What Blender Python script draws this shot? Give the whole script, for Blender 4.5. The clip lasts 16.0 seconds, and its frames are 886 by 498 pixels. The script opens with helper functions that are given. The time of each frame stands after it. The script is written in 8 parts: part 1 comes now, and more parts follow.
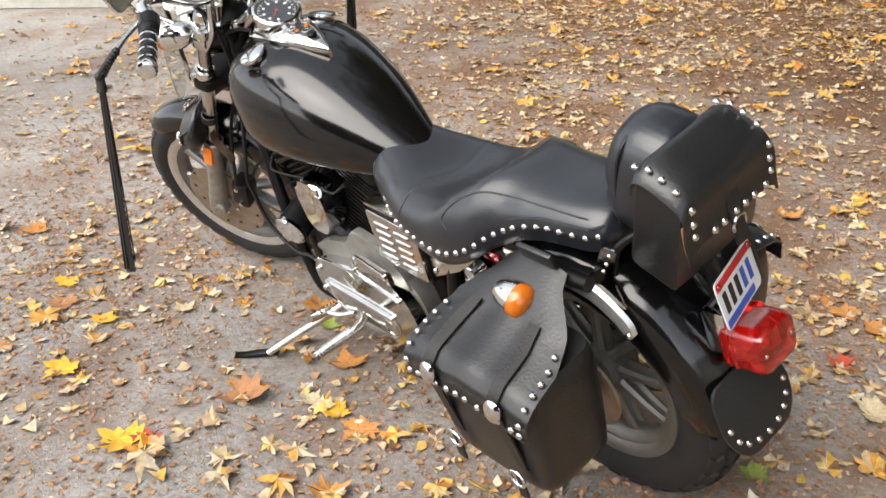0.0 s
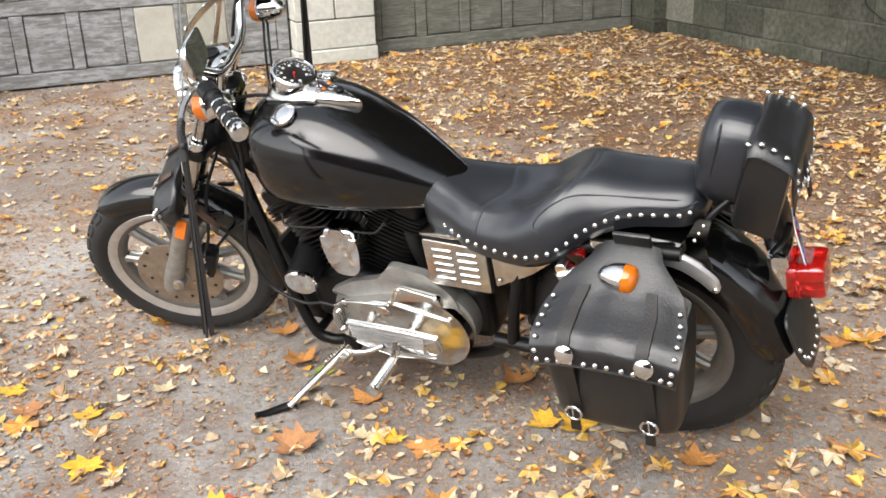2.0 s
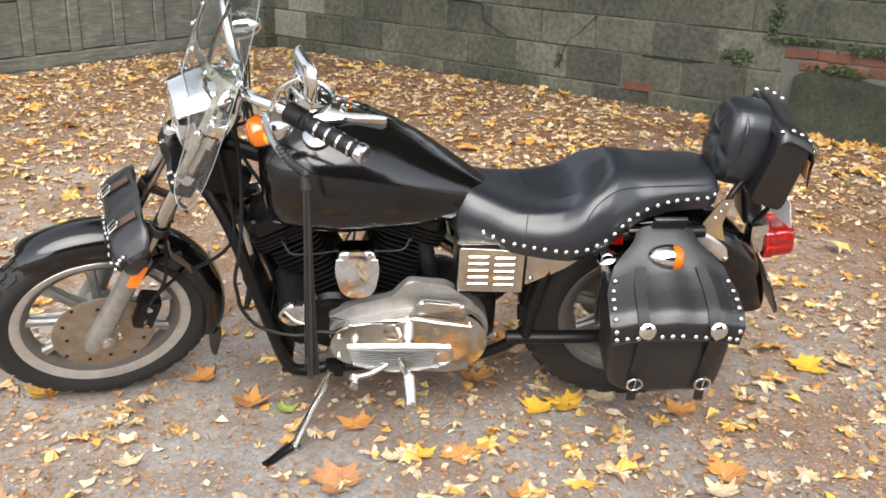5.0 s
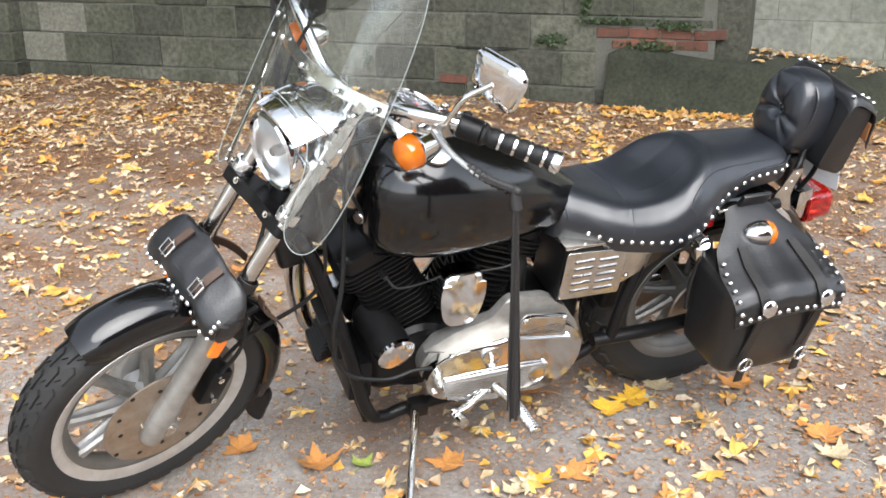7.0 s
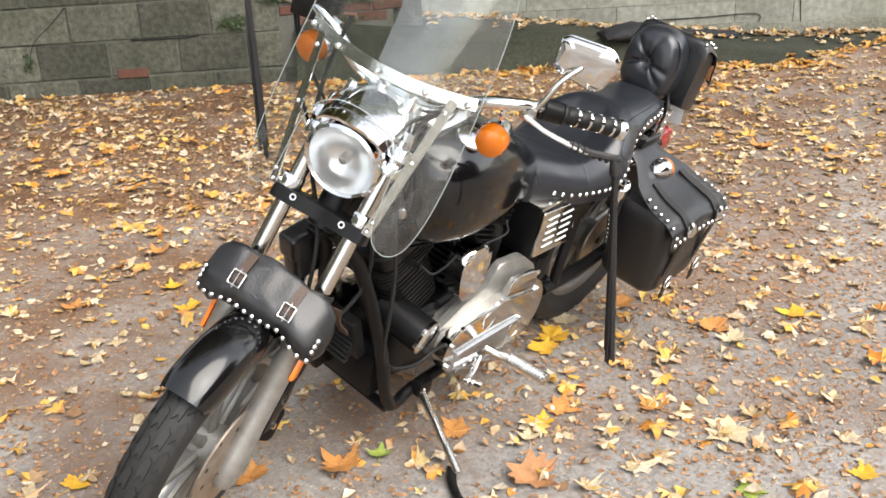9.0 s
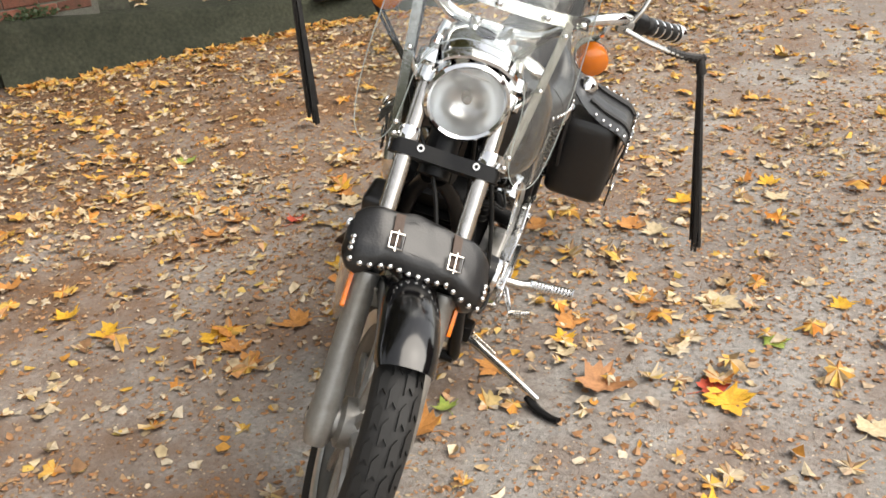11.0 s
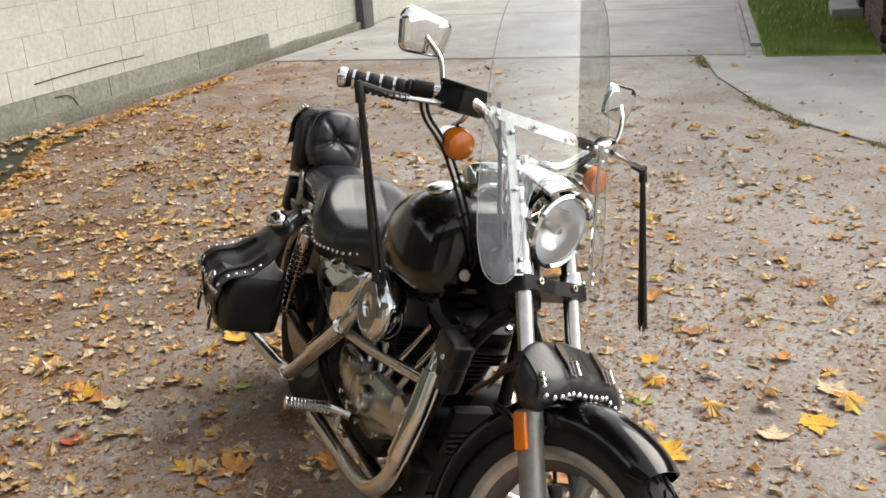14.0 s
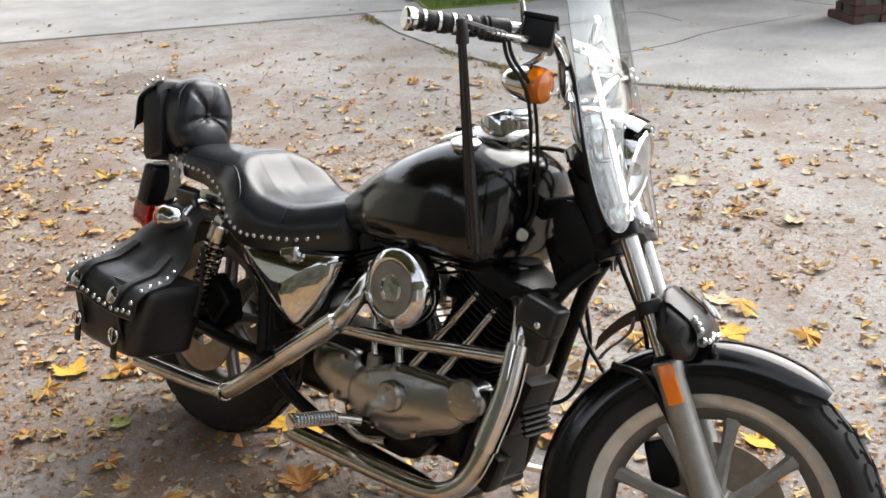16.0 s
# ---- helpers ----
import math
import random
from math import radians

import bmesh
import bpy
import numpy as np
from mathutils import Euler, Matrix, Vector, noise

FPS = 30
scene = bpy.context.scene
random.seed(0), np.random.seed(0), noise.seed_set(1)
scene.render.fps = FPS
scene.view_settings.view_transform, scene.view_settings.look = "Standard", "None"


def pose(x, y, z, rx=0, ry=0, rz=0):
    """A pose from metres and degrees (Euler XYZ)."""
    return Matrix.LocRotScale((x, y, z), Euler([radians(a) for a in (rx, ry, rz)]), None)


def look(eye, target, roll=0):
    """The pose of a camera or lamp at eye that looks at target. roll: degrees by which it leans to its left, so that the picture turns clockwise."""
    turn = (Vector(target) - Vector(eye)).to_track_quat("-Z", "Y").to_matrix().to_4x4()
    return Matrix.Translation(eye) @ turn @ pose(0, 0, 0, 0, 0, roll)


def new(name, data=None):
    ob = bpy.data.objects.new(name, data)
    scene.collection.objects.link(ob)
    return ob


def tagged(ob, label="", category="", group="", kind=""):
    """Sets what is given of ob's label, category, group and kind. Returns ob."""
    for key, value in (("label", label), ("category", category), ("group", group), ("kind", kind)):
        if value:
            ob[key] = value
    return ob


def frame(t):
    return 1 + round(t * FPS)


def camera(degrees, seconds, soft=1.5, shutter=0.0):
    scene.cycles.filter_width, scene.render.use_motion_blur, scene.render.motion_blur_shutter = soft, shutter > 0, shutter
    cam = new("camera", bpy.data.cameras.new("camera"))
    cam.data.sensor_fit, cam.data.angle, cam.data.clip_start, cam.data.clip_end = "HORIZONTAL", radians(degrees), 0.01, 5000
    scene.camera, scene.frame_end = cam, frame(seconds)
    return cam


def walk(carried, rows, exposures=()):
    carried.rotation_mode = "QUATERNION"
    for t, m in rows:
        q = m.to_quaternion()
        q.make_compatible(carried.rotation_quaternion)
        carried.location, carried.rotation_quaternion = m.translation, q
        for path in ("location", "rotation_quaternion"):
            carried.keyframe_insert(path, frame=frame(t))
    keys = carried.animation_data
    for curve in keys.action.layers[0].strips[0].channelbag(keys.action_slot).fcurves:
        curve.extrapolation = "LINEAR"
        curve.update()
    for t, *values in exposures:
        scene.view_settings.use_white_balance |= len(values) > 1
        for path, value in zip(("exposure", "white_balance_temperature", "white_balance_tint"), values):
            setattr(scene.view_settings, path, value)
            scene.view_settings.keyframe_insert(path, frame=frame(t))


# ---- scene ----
cam = camera(48.6, 16.0, soft=1.65)
PATH = [
    (0, (-1.186, 1.372, 1.377), (0.254, 0.264, 0.542), -0.8),
    (0.5, (-1.071, 1.534, 1.377), (0.225, 0.235, 0.582), 0.6),
    (1, (-0.946, 1.828, 1.384), (0.204, 0.384, 0.614), -1.2),
    (1.5, (-0.853, 2.028, 1.358), (0.166, 0.459, 0.652), 0.8),
    (2, (-0.678, 2.187, 1.375), (0.273, 0.576, 0.667), -2.3),
    (2.5, (-0.53, 2.349, 1.385), (0.232, 0.633, 0.696), -2.3),
    (3, (-0.309, 2.524, 1.389), (0.312, 0.745, 0.72), 1.6),
    (4.25, (0.252, 2.592, 1.392), (0.476, 0.728, 0.714), 0.9),
    (5.5, (0.805, 2.54, 1.391), (0.624, 0.675, 0.694), 0.7),
    (6, (1.069, 2.503, 1.39), (0.734, 0.666, 0.672), -1.0),
    (6.5, (1.253, 2.396, 1.367), (0.828, 0.583, 0.637), -0.3),
    (7, (1.46, 2.214, 1.351), (0.858, 0.434, 0.668), -0.9),
    (7.5, (1.769, 2.121, 1.348), (0.868, 0.478, 0.649), -2.5),
    (8, (2.002, 2.038, 1.392), (1.0, 0.462, 0.677), -1.3),
    (8.5, (2.162, 1.866, 1.416), (1.008, 0.412, 0.672), -3.0),
    (9, (2.352, 1.766, 1.443), (1.045, 0.457, 0.682), -2.5),
    (10.25, (2.752, 1.262, 1.437), (1.138, 0.348, 0.645), -3.8),
    (11.5, (2.966, 0.658, 1.428), (1.197, 0.222, 0.604), -5.2),
    (12, (2.989, 0.438, 1.49), (1.132, 0.221, 0.779), -4.9),
    (12.5, (3.083, 0.156, 1.504), (1.22, 0.149, 0.778), -4.0),
    (13, (3.059, -0.054, 1.507), (1.186, 0.164, 0.842), -2.4),
    (13.5, (3.0, -0.292, 1.532), (1.164, 0.13, 0.86), -2.0),
    (14, (2.929, -0.56, 1.537), (1.145, 0.052, 0.871), -3.9),
    (14.5, (2.8, -0.752, 1.535), (1.097, 0.055, 0.864), -2.9),
    (15, (2.573, -0.91, 1.52), (0.985, 0.075, 0.808), -4.2),
    (15.5, (2.381, -1.109, 1.5), (0.922, 0.054, 0.777), -4.5),
    (16, (2.221, -1.235, 1.493), (0.884, 0.038, 0.723), -3.9),
]
walk(cam, [(t, look(eye, target, roll)) for t, eye, target, roll in PATH], [(0, 1.45, 6600, 10), (1, 1.57, 6500, 10), (2, 1.57, 6500, 10), (3, 1.66, 6500, 10), (6.5, 1.68, 6500, 10), (7, 1.78, 6200, 10), (7.5, 1.80, 6300, 10), (8.5, 1.73, 6500, 10), (9, 1.70, 6600, 10), (11.5, 1.31, 7000, 10), (12.5, 1.17, 7050, 10), (13.5, 1.14, 6950, 10), (14.5, 1.44, 6750, 10), (15, 1.50, 6600, 10), (16, 1.56, 6500, 10)])

# ---------------- light ----------------
world = bpy.data.worlds.new("sky")
scene.world = world
world.use_nodes = True
wn, wl = world.node_tree.nodes, world.node_tree.links
sky = wn.new("ShaderNodeTexSky")
sky.sky_type = 'NISHITA'
sky.sun_disc = False
sky.sun_elevation = radians(46)
sky.sun_rotation = radians(-2)
soft_sky = wn.new("ShaderNodeHueSaturation")
soft_sky.inputs["Saturation"].default_value = 0.25
wl.new(sky.outputs[0], soft_sky.inputs["Color"])
wl.new(soft_sky.outputs[0], wn["Background"].inputs["Color"])
wn["Background"].inputs["Strength"].default_value = 0.15
sun = new("sun", bpy.data.lights.new("sun", 'SUN'))
sun.data.energy = 1.6
sun.data.angle = radians(56)
sun.data.color = (1.0, 0.95, 0.88)
sun.matrix_world = look((-0.2, 7.0, 7.2), (0, 0, 0))


# ---------------- materials ----------------
def mat(name, color, rough=0.5, metal=0.0, var=0.0, var_scale=8.0, bump=0.0, bump_scale=60.0,
        color2=None, coat=0.0, fine=0.0, fine_scale=150.0, spec=0.5, rough_var=0.0, island=0.0, object_random=0.0, world=False):
    m = bpy.data.materials.new(name)
    m.use_nodes = True
    n, l = m.node_tree.nodes, m.node_tree.links
    b = n["Principled BSDF"]
    b.inputs["Roughness"].default_value = rough
    b.inputs["Metallic"].default_value = metal
    b.inputs["Coat Weight"].default_value = coat
    b.inputs["Coat Roughness"].default_value = 0.06
    b.inputs["Specular IOR Level"].default_value = spec
    co = n.new("ShaderNodeTexCoord")
    src = n.new("ShaderNodeNewGeometry").outputs["Position"] if world else co.outputs["Object"]
    base = None
    c2 = color2 or tuple(c * 0.55 for c in color)
    if var > 0:
        t = n.new("ShaderNodeTexNoise")
        t.inputs["Scale"].default_value = var_scale
        t.inputs["Detail"].default_value = 6
        t.inputs["Roughness"].default_value = 0.62
        l.new(src, t.inputs["Vector"])
        r = n.new("ShaderNodeValToRGB")
        r.color_ramp.elements[0].position = 0.5 - 0.22
        r.color_ramp.elements[1].position = 0.5 + 0.22
        r.color_ramp.elements[0].color = (*[a * (1 - var) + c * var for a, c in zip(color, c2)], 1)
        r.color_ramp.elements[1].color = (*color, 1)
        l.new(t.outputs["Fac"], r.inputs["Fac"])
        base = r.outputs["Color"]
        if rough_var > 0:
            mr = n.new("ShaderNodeMapRange")
            mr.inputs["To Min"].default_value = min(1, rough + rough_var)
            mr.inputs["To Max"].default_value = max(0.02, rough - rough_var)
            l.new(t.outputs["Fac"], mr.inputs["Value"])
            l.new(mr.outputs["Result"], b.inputs["Roughness"])
    if fine > 0:
        t2 = n.new("ShaderNodeTexNoise")
        t2.inputs["Scale"].default_value = fine_scale
        t2.inputs["Detail"].default_value = 3
        l.new(src, t2.inputs["Vector"])
        mx = n.new("ShaderNodeMix")
        mx.data_type, mx.blend_type = 'RGBA', 'MULTIPLY'
        mx.inputs[0].default_value = 1.0
        mr2 = n.new("ShaderNodeMapRange")
        mr2.inputs["From Min"].default_value, mr2.inputs["From Max"].default_value = 0.3, 0.7
        mr2.inputs["To Min"].default_value, mr2.inputs["To Max"].default_value = 1 - fine, 1 + fine * 0.4
        l.new(t2.outputs["Fac"], mr2.inputs["Value"])
        if base:
            l.new(base, mx.inputs[6])
        else:
            mx.inputs[6].default_value = (*color, 1)
        l.new(mr2.outputs["Result"], mx.inputs[7])
        base = mx.outputs[2]
    if object_random > 0:
        oi = n.new("ShaderNodeObjectInfo")
        mr3 = n.new("ShaderNodeMapRange")
        mr3.inputs["To Min"].default_value, mr3.inputs["To Max"].default_value = 1 - object_random, 1 + object_random
        l.new(oi.outputs["Random"], mr3.inputs["Value"])
        mx3 = n.new("ShaderNodeMix")
        mx3.data_type, mx3.blend_type = 'RGBA', 'MULTIPLY'
        mx3.inputs[0].default_value = 1.0
        if base:
            l.new(base, mx3.inputs[6])
        else:
            mx3.inputs[6].default_value = (*color, 1)
        l.new(mr3.outputs["Result"], mx3.inputs[7])
        base = mx3.outputs[2]
    if base:
        l.new(base, b.inputs["Base Color"])
    else:
        b.inputs["Base Color"].default_value = (*color, 1)
    if bump > 0:
        t3 = n.new("ShaderNodeTexNoise")
        t3.inputs["Scale"].default_value = bump_scale
        t3.inputs["Detail"].default_value = 4
        l.new(src, t3.inputs["Vector"])
        bp = n.new("ShaderNodeBump")
        bp.inputs["Strength"].default_value = bump
        bp.inputs["Distance"].default_value = 0.01
        l.new(t3.outputs["Fac"], bp.inputs["Height"])
        l.new(bp.outputs["Normal"], b.inputs["Normal"])
    return m


M_PAINT = mat("black_paint", (0.003, 0.003, 0.0034), 0.14, coat=0.22, spec=0.5, var=0.3, var_scale=30, bump=0.02, bump_scale=9, rough_var=0.05)
M_BLACK = mat("black_enamel", (0.004, 0.004, 0.0045), 0.36, spec=0.22, var=0.5, var_scale=30, color2=(0.010, 0.0095, 0.009), bump=0.05, bump_scale=120, rough_var=0.1)
M_LEATHER = mat("black_leather", (0.011, 0.011, 0.012), 0.36, spec=0.6, var=0.6, var_scale=11, color2=(0.005, 0.005, 0.0055), bump=0.09, bump_scale=190, rough_var=0.12)
M_SEAT = mat("seat_vinyl", (0.0150, 0.0170, 0.0215), 0.31, spec=0.62, var=0.4, var_scale=10, color2=(0.007, 0.0080, 0.0105), bump=0.05, bump_scale=240, rough_var=0.06)
M_STRAP_BROWN = mat("brown_leather_strap", (0.06, 0.034, 0.022), 0.6, var=0.5, var_scale=40, bump=0.15, bump_scale=200)
M_TAN = mat("raw_tan_leather", (0.30, 0.13, 0.05), 0.8, var=0.5, var_scale=30, bump=0.15, bump_scale=200)
M_STRUT = mat("brushed_alloy", (0.68, 0.68, 0.67), 0.30, metal=0.8, var=0.6, var_scale=30, color2=(0.42, 0.41, 0.39), bump=0.04, bump_scale=150)
# dull alloy with the shade of rim wells and rear wheel in its colour
M_RIM = mat("shaded_dull_rim", (0.20, 0.195, 0.185), 0.5, metal=0.7, var=0.5, var_scale=24, color2=(0.12, 0.11, 0.095))
M_STRAP = mat("worn_leather_strap", (0.011, 0.0095, 0.009), 0.55, var=0.5, var_scale=40, bump=0.15, bump_scale=200)
M_CHROME = mat("chrome", (0.78, 0.79, 0.80), 0.07, metal=1.0, var=0.35, var_scale=22, color2=(0.5, 0.49, 0.46), rough_var=0.05)
M_CHROME_OLD = mat("pitted_chrome", (0.70, 0.69, 0.66), 0.10, metal=1.0, var=0.55, var_scale=40, color2=(0.36, 0.31, 0.24), rough_var=0.08, bump=0.05, bump_scale=200)
M_PRIMARY = mat("polished_engine_cover", (0.62, 0.61, 0.585), 0.10, metal=1.0, var=0.6, var_scale=16, color2=(0.40, 0.37, 0.33), rough_var=0.07, bump=0.06, bump_scale=45)
M_ALU = mat("cast_aluminium", (0.47, 0.47, 0.46), 0.24, metal=1.0, var=0.5, var_scale=20, color2=(0.28, 0.27, 0.25), bump=0.06, bump_scale=150, rough_var=0.1)
M_ALU_DULL = mat("dull_grey_aluminium", (0.38, 0.375, 0.36), 0.46, metal=0.75, var=0.6, var_scale=24, color2=(0.17, 0.155, 0.13), bump=0.08, bump_scale=120, rough_var=0.1)
M_TUBE = mat("fork_tube_steel", (0.62, 0.60, 0.57), 0.18, metal=1.0, var=0.5, var_scale=35, color2=(0.40, 0.36, 0.31), rough_var=0.08)
M_DISC = mat("rusty_brake_disc", (0.40, 0.35, 0.30), 0.42, metal=0.8, var=0.8, var_scale=26, color2=(0.24, 0.17, 0.11), bump=0.05, bump_scale=200)
M_TYRE = mat("tyre_rubber", (0.009, 0.009, 0.009), 0.72, var=0.6, var_scale=16, color2=(0.018, 0.017, 0.016), bump=0.08, bump_scale=150)
M_RUBBER = mat("black_rubber", (0.007, 0.007, 0.007), 0.50, spec=0.28, var=0.4, var_scale=40, color2=(0.013, 0.013, 0.013))
M_BOWL = mat("lamp_reflector", (0.85, 0.86, 0.86), 0.28, metal=1.0)
M_PLATE = mat("plate_paint", (0.72, 0.74, 0.76), 0.35, var=0.2, var_scale=30)
M_RED = mat("red_paint", (0.55, 0.02, 0.02), 0.3)
M_BLUE = mat("blue_paint", (0.04, 0.10, 0.45), 0.35)
M_WHITE = mat("white_mark", (0.8, 0.8, 0.78), 0.5)
M_DIAL = mat("dial_black", (0.012, 0.012, 0.014), 0.3)
M_ORANGE = mat("orange_reflector", (0.95, 0.22, 0.01), 0.2, coat=0.5)
M_STAIN = mat("mirror_glass", (0.86, 0.87, 0.88), 0.02, metal=1.0)


def lens(name, color, rough=0.12, trans=0.55):
    m = mat(name, color, rough, coat=0.6)
    b = m.node_tree.nodes["Principled BSDF"]
    b.inputs["Transmission Weight"].default_value = trans
    b.inputs["IOR"].default_value = 1.45
    return m


M_AMBER = lens("amber_plastic", (0.92, 0.23, 0.010), 0.10, 0.5)
M_REDLENS = lens("red_plastic", (0.62, 0.014, 0.012), 0.06, 0.75)
M_LAMPGLASS = lens("fluted_lamp_glass", (0.92, 0.94, 0.95), 0.10, 0.9)


def glass(name, tint, haze):
    """Clear acrylic: a thin sheet that lets the view through and mirrors the sky on its surface."""
    m = bpy.data.materials.new(name)
    m.use_nodes = True
    n, l = m.node_tree.nodes, m.node_tree.links
    out = n["Material Output"]
    n.remove(n["Principled BSDF"])
    tr = n.new("ShaderNodeBsdfTransparent")
    tr.inputs["Color"].default_value = (*tint, 1)
    gl = n.new("ShaderNodeBsdfGlossy")
    gl.inputs["Roughness"].default_value = 0.0
    df = n.new("ShaderNodeBsdfDiffuse")
    df.inputs["Color"].default_value = (0.75, 0.76, 0.78, 1)
    fc = n.new("ShaderNodeLayerWeight")
    fc.inputs["Blend"].default_value = 0.5
    p5 = n.new("ShaderNodeMath")
    p5.operation = 'POWER'
    p5.inputs[1].default_value = 5.0
    l.new(fc.outputs["Facing"], p5.inputs[0])
    fr = n.new("ShaderNodeMath")
    fr.operation = 'MULTIPLY_ADD'
    fr.inputs[1].default_value, fr.inputs[2].default_value = 0.42, 0.11
    l.new(p5.outputs[0], fr.inputs[0])
    a = n.new("ShaderNodeMixShader")
    l.new(fr.outputs[0], a.inputs[0])
    l.new(tr.outputs[0], a.inputs[1])
    l.new(gl.outputs[0], a.inputs[2])
    tx = n.new("ShaderNodeTexCoord")
    mp = n.new("ShaderNodeMapping")
    mp.inputs["Scale"].default_value = (30, 30, 4)
    nz = n.new("ShaderNodeTexNoise")
    nz.inputs["Scale"].default_value = 1.0
    nz.inputs["Detail"].default_value = 5
    l.new(tx.outputs["Object"], mp.inputs["Vector"])
    l.new(mp.outputs["Vector"], nz.inputs["Vector"])
    mr = n.new("ShaderNodeMapRange")
    mr.inputs["From Min"].default_value, mr.inputs["From Max"].default_value = 0.45, 0.8
    mr.inputs["To Min"].default_value, mr.inputs["To Max"].default_value = haze * 0.3, haze * 2.4
    l.new(nz.outputs["Fac"], mr.inputs["Value"])
    c = n.new("ShaderNodeMixShader")
    l.new(mr.outputs["Result"], c.inputs[0])
    l.new(a.outputs[0], c.inputs[1])
    l.new(df.outputs[0], c.inputs[2])
    l.new(c.outputs[0], out.inputs["Surface"])
    return m


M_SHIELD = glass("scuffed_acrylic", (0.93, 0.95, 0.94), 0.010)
M_EDGE = mat("acrylic_edge", (0.26, 0.29, 0.28), 0.3)
M_CLEAR = glass("dial_glass", (0.97, 0.97, 0.97), 0.0)


# ---------------- mesh helpers ----------------
def part(name, bm, material, parent=None, label="", smooth=True, sharp=38):
    me = bpy.data.meshes.new(name)
    if isinstance(bm, tuple):
        me.from_pydata(*bm)
    else:
        bmesh.ops.recalc_face_normals(bm, faces=bm.faces[:])
        bm.to_mesh(me)
        bm.free()
    me.materials.append(material)
    if smooth:
        me.polygons.foreach_set("use_smooth", [True] * len(me.polygons))
        me.set_sharp_from_angle(angle=radians(sharp))
    ob = new(name, me)
    if parent:
        ob.parent = parent
    if label:
        ob["label"] = label
    return ob


def thing(name, label, category, group="", matrix=None):
    ob = new(name)
    ob.empty_display_size = 0.1
    if matrix:
        ob.matrix_world = matrix
    return tagged(ob, label, category, group)


def basis(d):
    d = Vector(d).normalized()
    return d.to_track_quat("Z", "Y").to_matrix().to_4x4()


def a_box(bm, c, s, bevel=0.0, m=None, seg=2):
    r = bmesh.ops.create_cube(bm, size=1.0)
    vs = r["verts"]
    mm = Matrix.Translation(c) @ (m or Matrix()) @ Matrix.Diagonal((*s, 1))
    bmesh.ops.transform(bm, matrix=mm, verts=vs)
    if bevel:
        es = {e for v in vs for e in v.link_edges}
        bmesh.ops.bevel(bm, geom=list(es), offset=bevel, segments=seg, profile=0.6, affect='EDGES')
    return bm


def a_cyl(bm, p0, p1, r0, r1=None, n=20, bevel=0.0):
    """A capped cylinder or cone from p0 to p1, with softened rims."""
    p0, p1 = Vector(p0), Vector(p1)
    r1 = r0 if r1 is None else r1
    L = (p1 - p0).length
    prof = [(0, 0), (r0 - bevel, 0), (r0, bevel), (r1, L - bevel), (r1 - bevel, L), (0, L)] if bevel else [(0, 0), (r0, 0), (r1, L), (0, L)]
    return a_lathe(bm, p0, p1 - p0, prof, n)


def a_lathe(bm, o, d, prof, n=32):
    """A profile of (radius, height) turned about the axis d through o."""
    mm = Matrix.Translation(o) @ basis(d)
    rings = []
    for r, h in prof:
        if r < 1e-6:
            rings.append([bm.verts.new(mm @ Vector((0, 0, h)))])
        else:
            rings.append([bm.verts.new(mm @ Vector((r * math.cos(6.283185 * k / n), r * math.sin(6.283185 * k / n), h))) for k in range(n)])
    for a, b in zip(rings, rings[1:]):
        for k in range(n):
            q = [a[k % len(a)], a[(k + 1) % len(a)], b[(k + 1) % len(b)], b[k % len(b)]]
            q = list(dict.fromkeys(q))
            if len(q) > 2:
                try:
                    bm.faces.new(q)
                except ValueError:
                    pass
    return bm


def smooth_path(pts, per=8):
    pts = [Vector(p) for p in pts]
    if len(pts) < 3:
        return pts
    out = []
    ext = [2 * pts[0] - pts[1], *pts, 2 * pts[-1] - pts[-2]]
    for i in range(1, len(ext) - 2):
        a, b, c, d = ext[i - 1:i + 3]
        for k in range(per):
            t = k / per
            out.append(0.5 * ((2 * b) + (c - a) * t + (2 * a - 5 * b + 4 * c - d) * t * t + (3 * b - a - 3 * c + d) * t ** 3))
    out.append(pts[-1])
    return out


def a_tube(bm, pts, r, n=12, per=8, smooth=True, flat=1.0, side=None):
    """A tube along a path; r may be a list at the path's ends; flat squeezes it along one way."""
    P = smooth_path(pts, per) if smooth else [Vector(p) for p in pts]
    rs = r if isinstance(r, (list, tuple)) else (r, r)
    rings = []
    T = (P[1] - P[0]).normalized()
    up = Vector(side) if side else (Vector((0, 0, 1)) if abs(T.z) < 0.9 else Vector((1, 0, 0)))
    for i, p in enumerate(P):
        T = (P[min(i + 1, len(P) - 1)] - P[max(i - 1, 0)]).normalized()
        s = T.cross(up)
        s = s.normalized() if s.length > 1e-5 else Vector((0, 1, 0))
        u = s.cross(T).normalized()
        if not side:
            up = u
        f = i / (len(P) - 1)
        rr = rs[0] * (1 - f) + rs[-1] * f
        rings.append([bm.verts.new(p + s * rr * math.cos(6.283185 * k / n) + u * rr * flat * math.sin(6.283185 * k / n)) for k in range(n)])
    for a, b in zip(rings, rings[1:]):
        for k in range(n):
            bm.faces.new([a[k], a[(k + 1) % n], b[(k + 1) % n], b[k]])
    bm.faces.new(rings[0][::-1])
    bm.faces.new(rings[-1])
    return bm


def a_loft(bm, rings, close=True, caps=True):
    vs = [[bm.verts.new(p) for p in r] for r in rings]
    n = len(vs[0])
    for a, b in zip(vs, vs[1:]):
        for k in range(n if close else n - 1):
            bm.faces.new([a[k], a[(k + 1) % n], b[(k + 1) % n], b[k]])
    if caps and close:
        bm.faces.new(vs[0][::-1])
        bm.faces.new(vs[-1])
    return bm


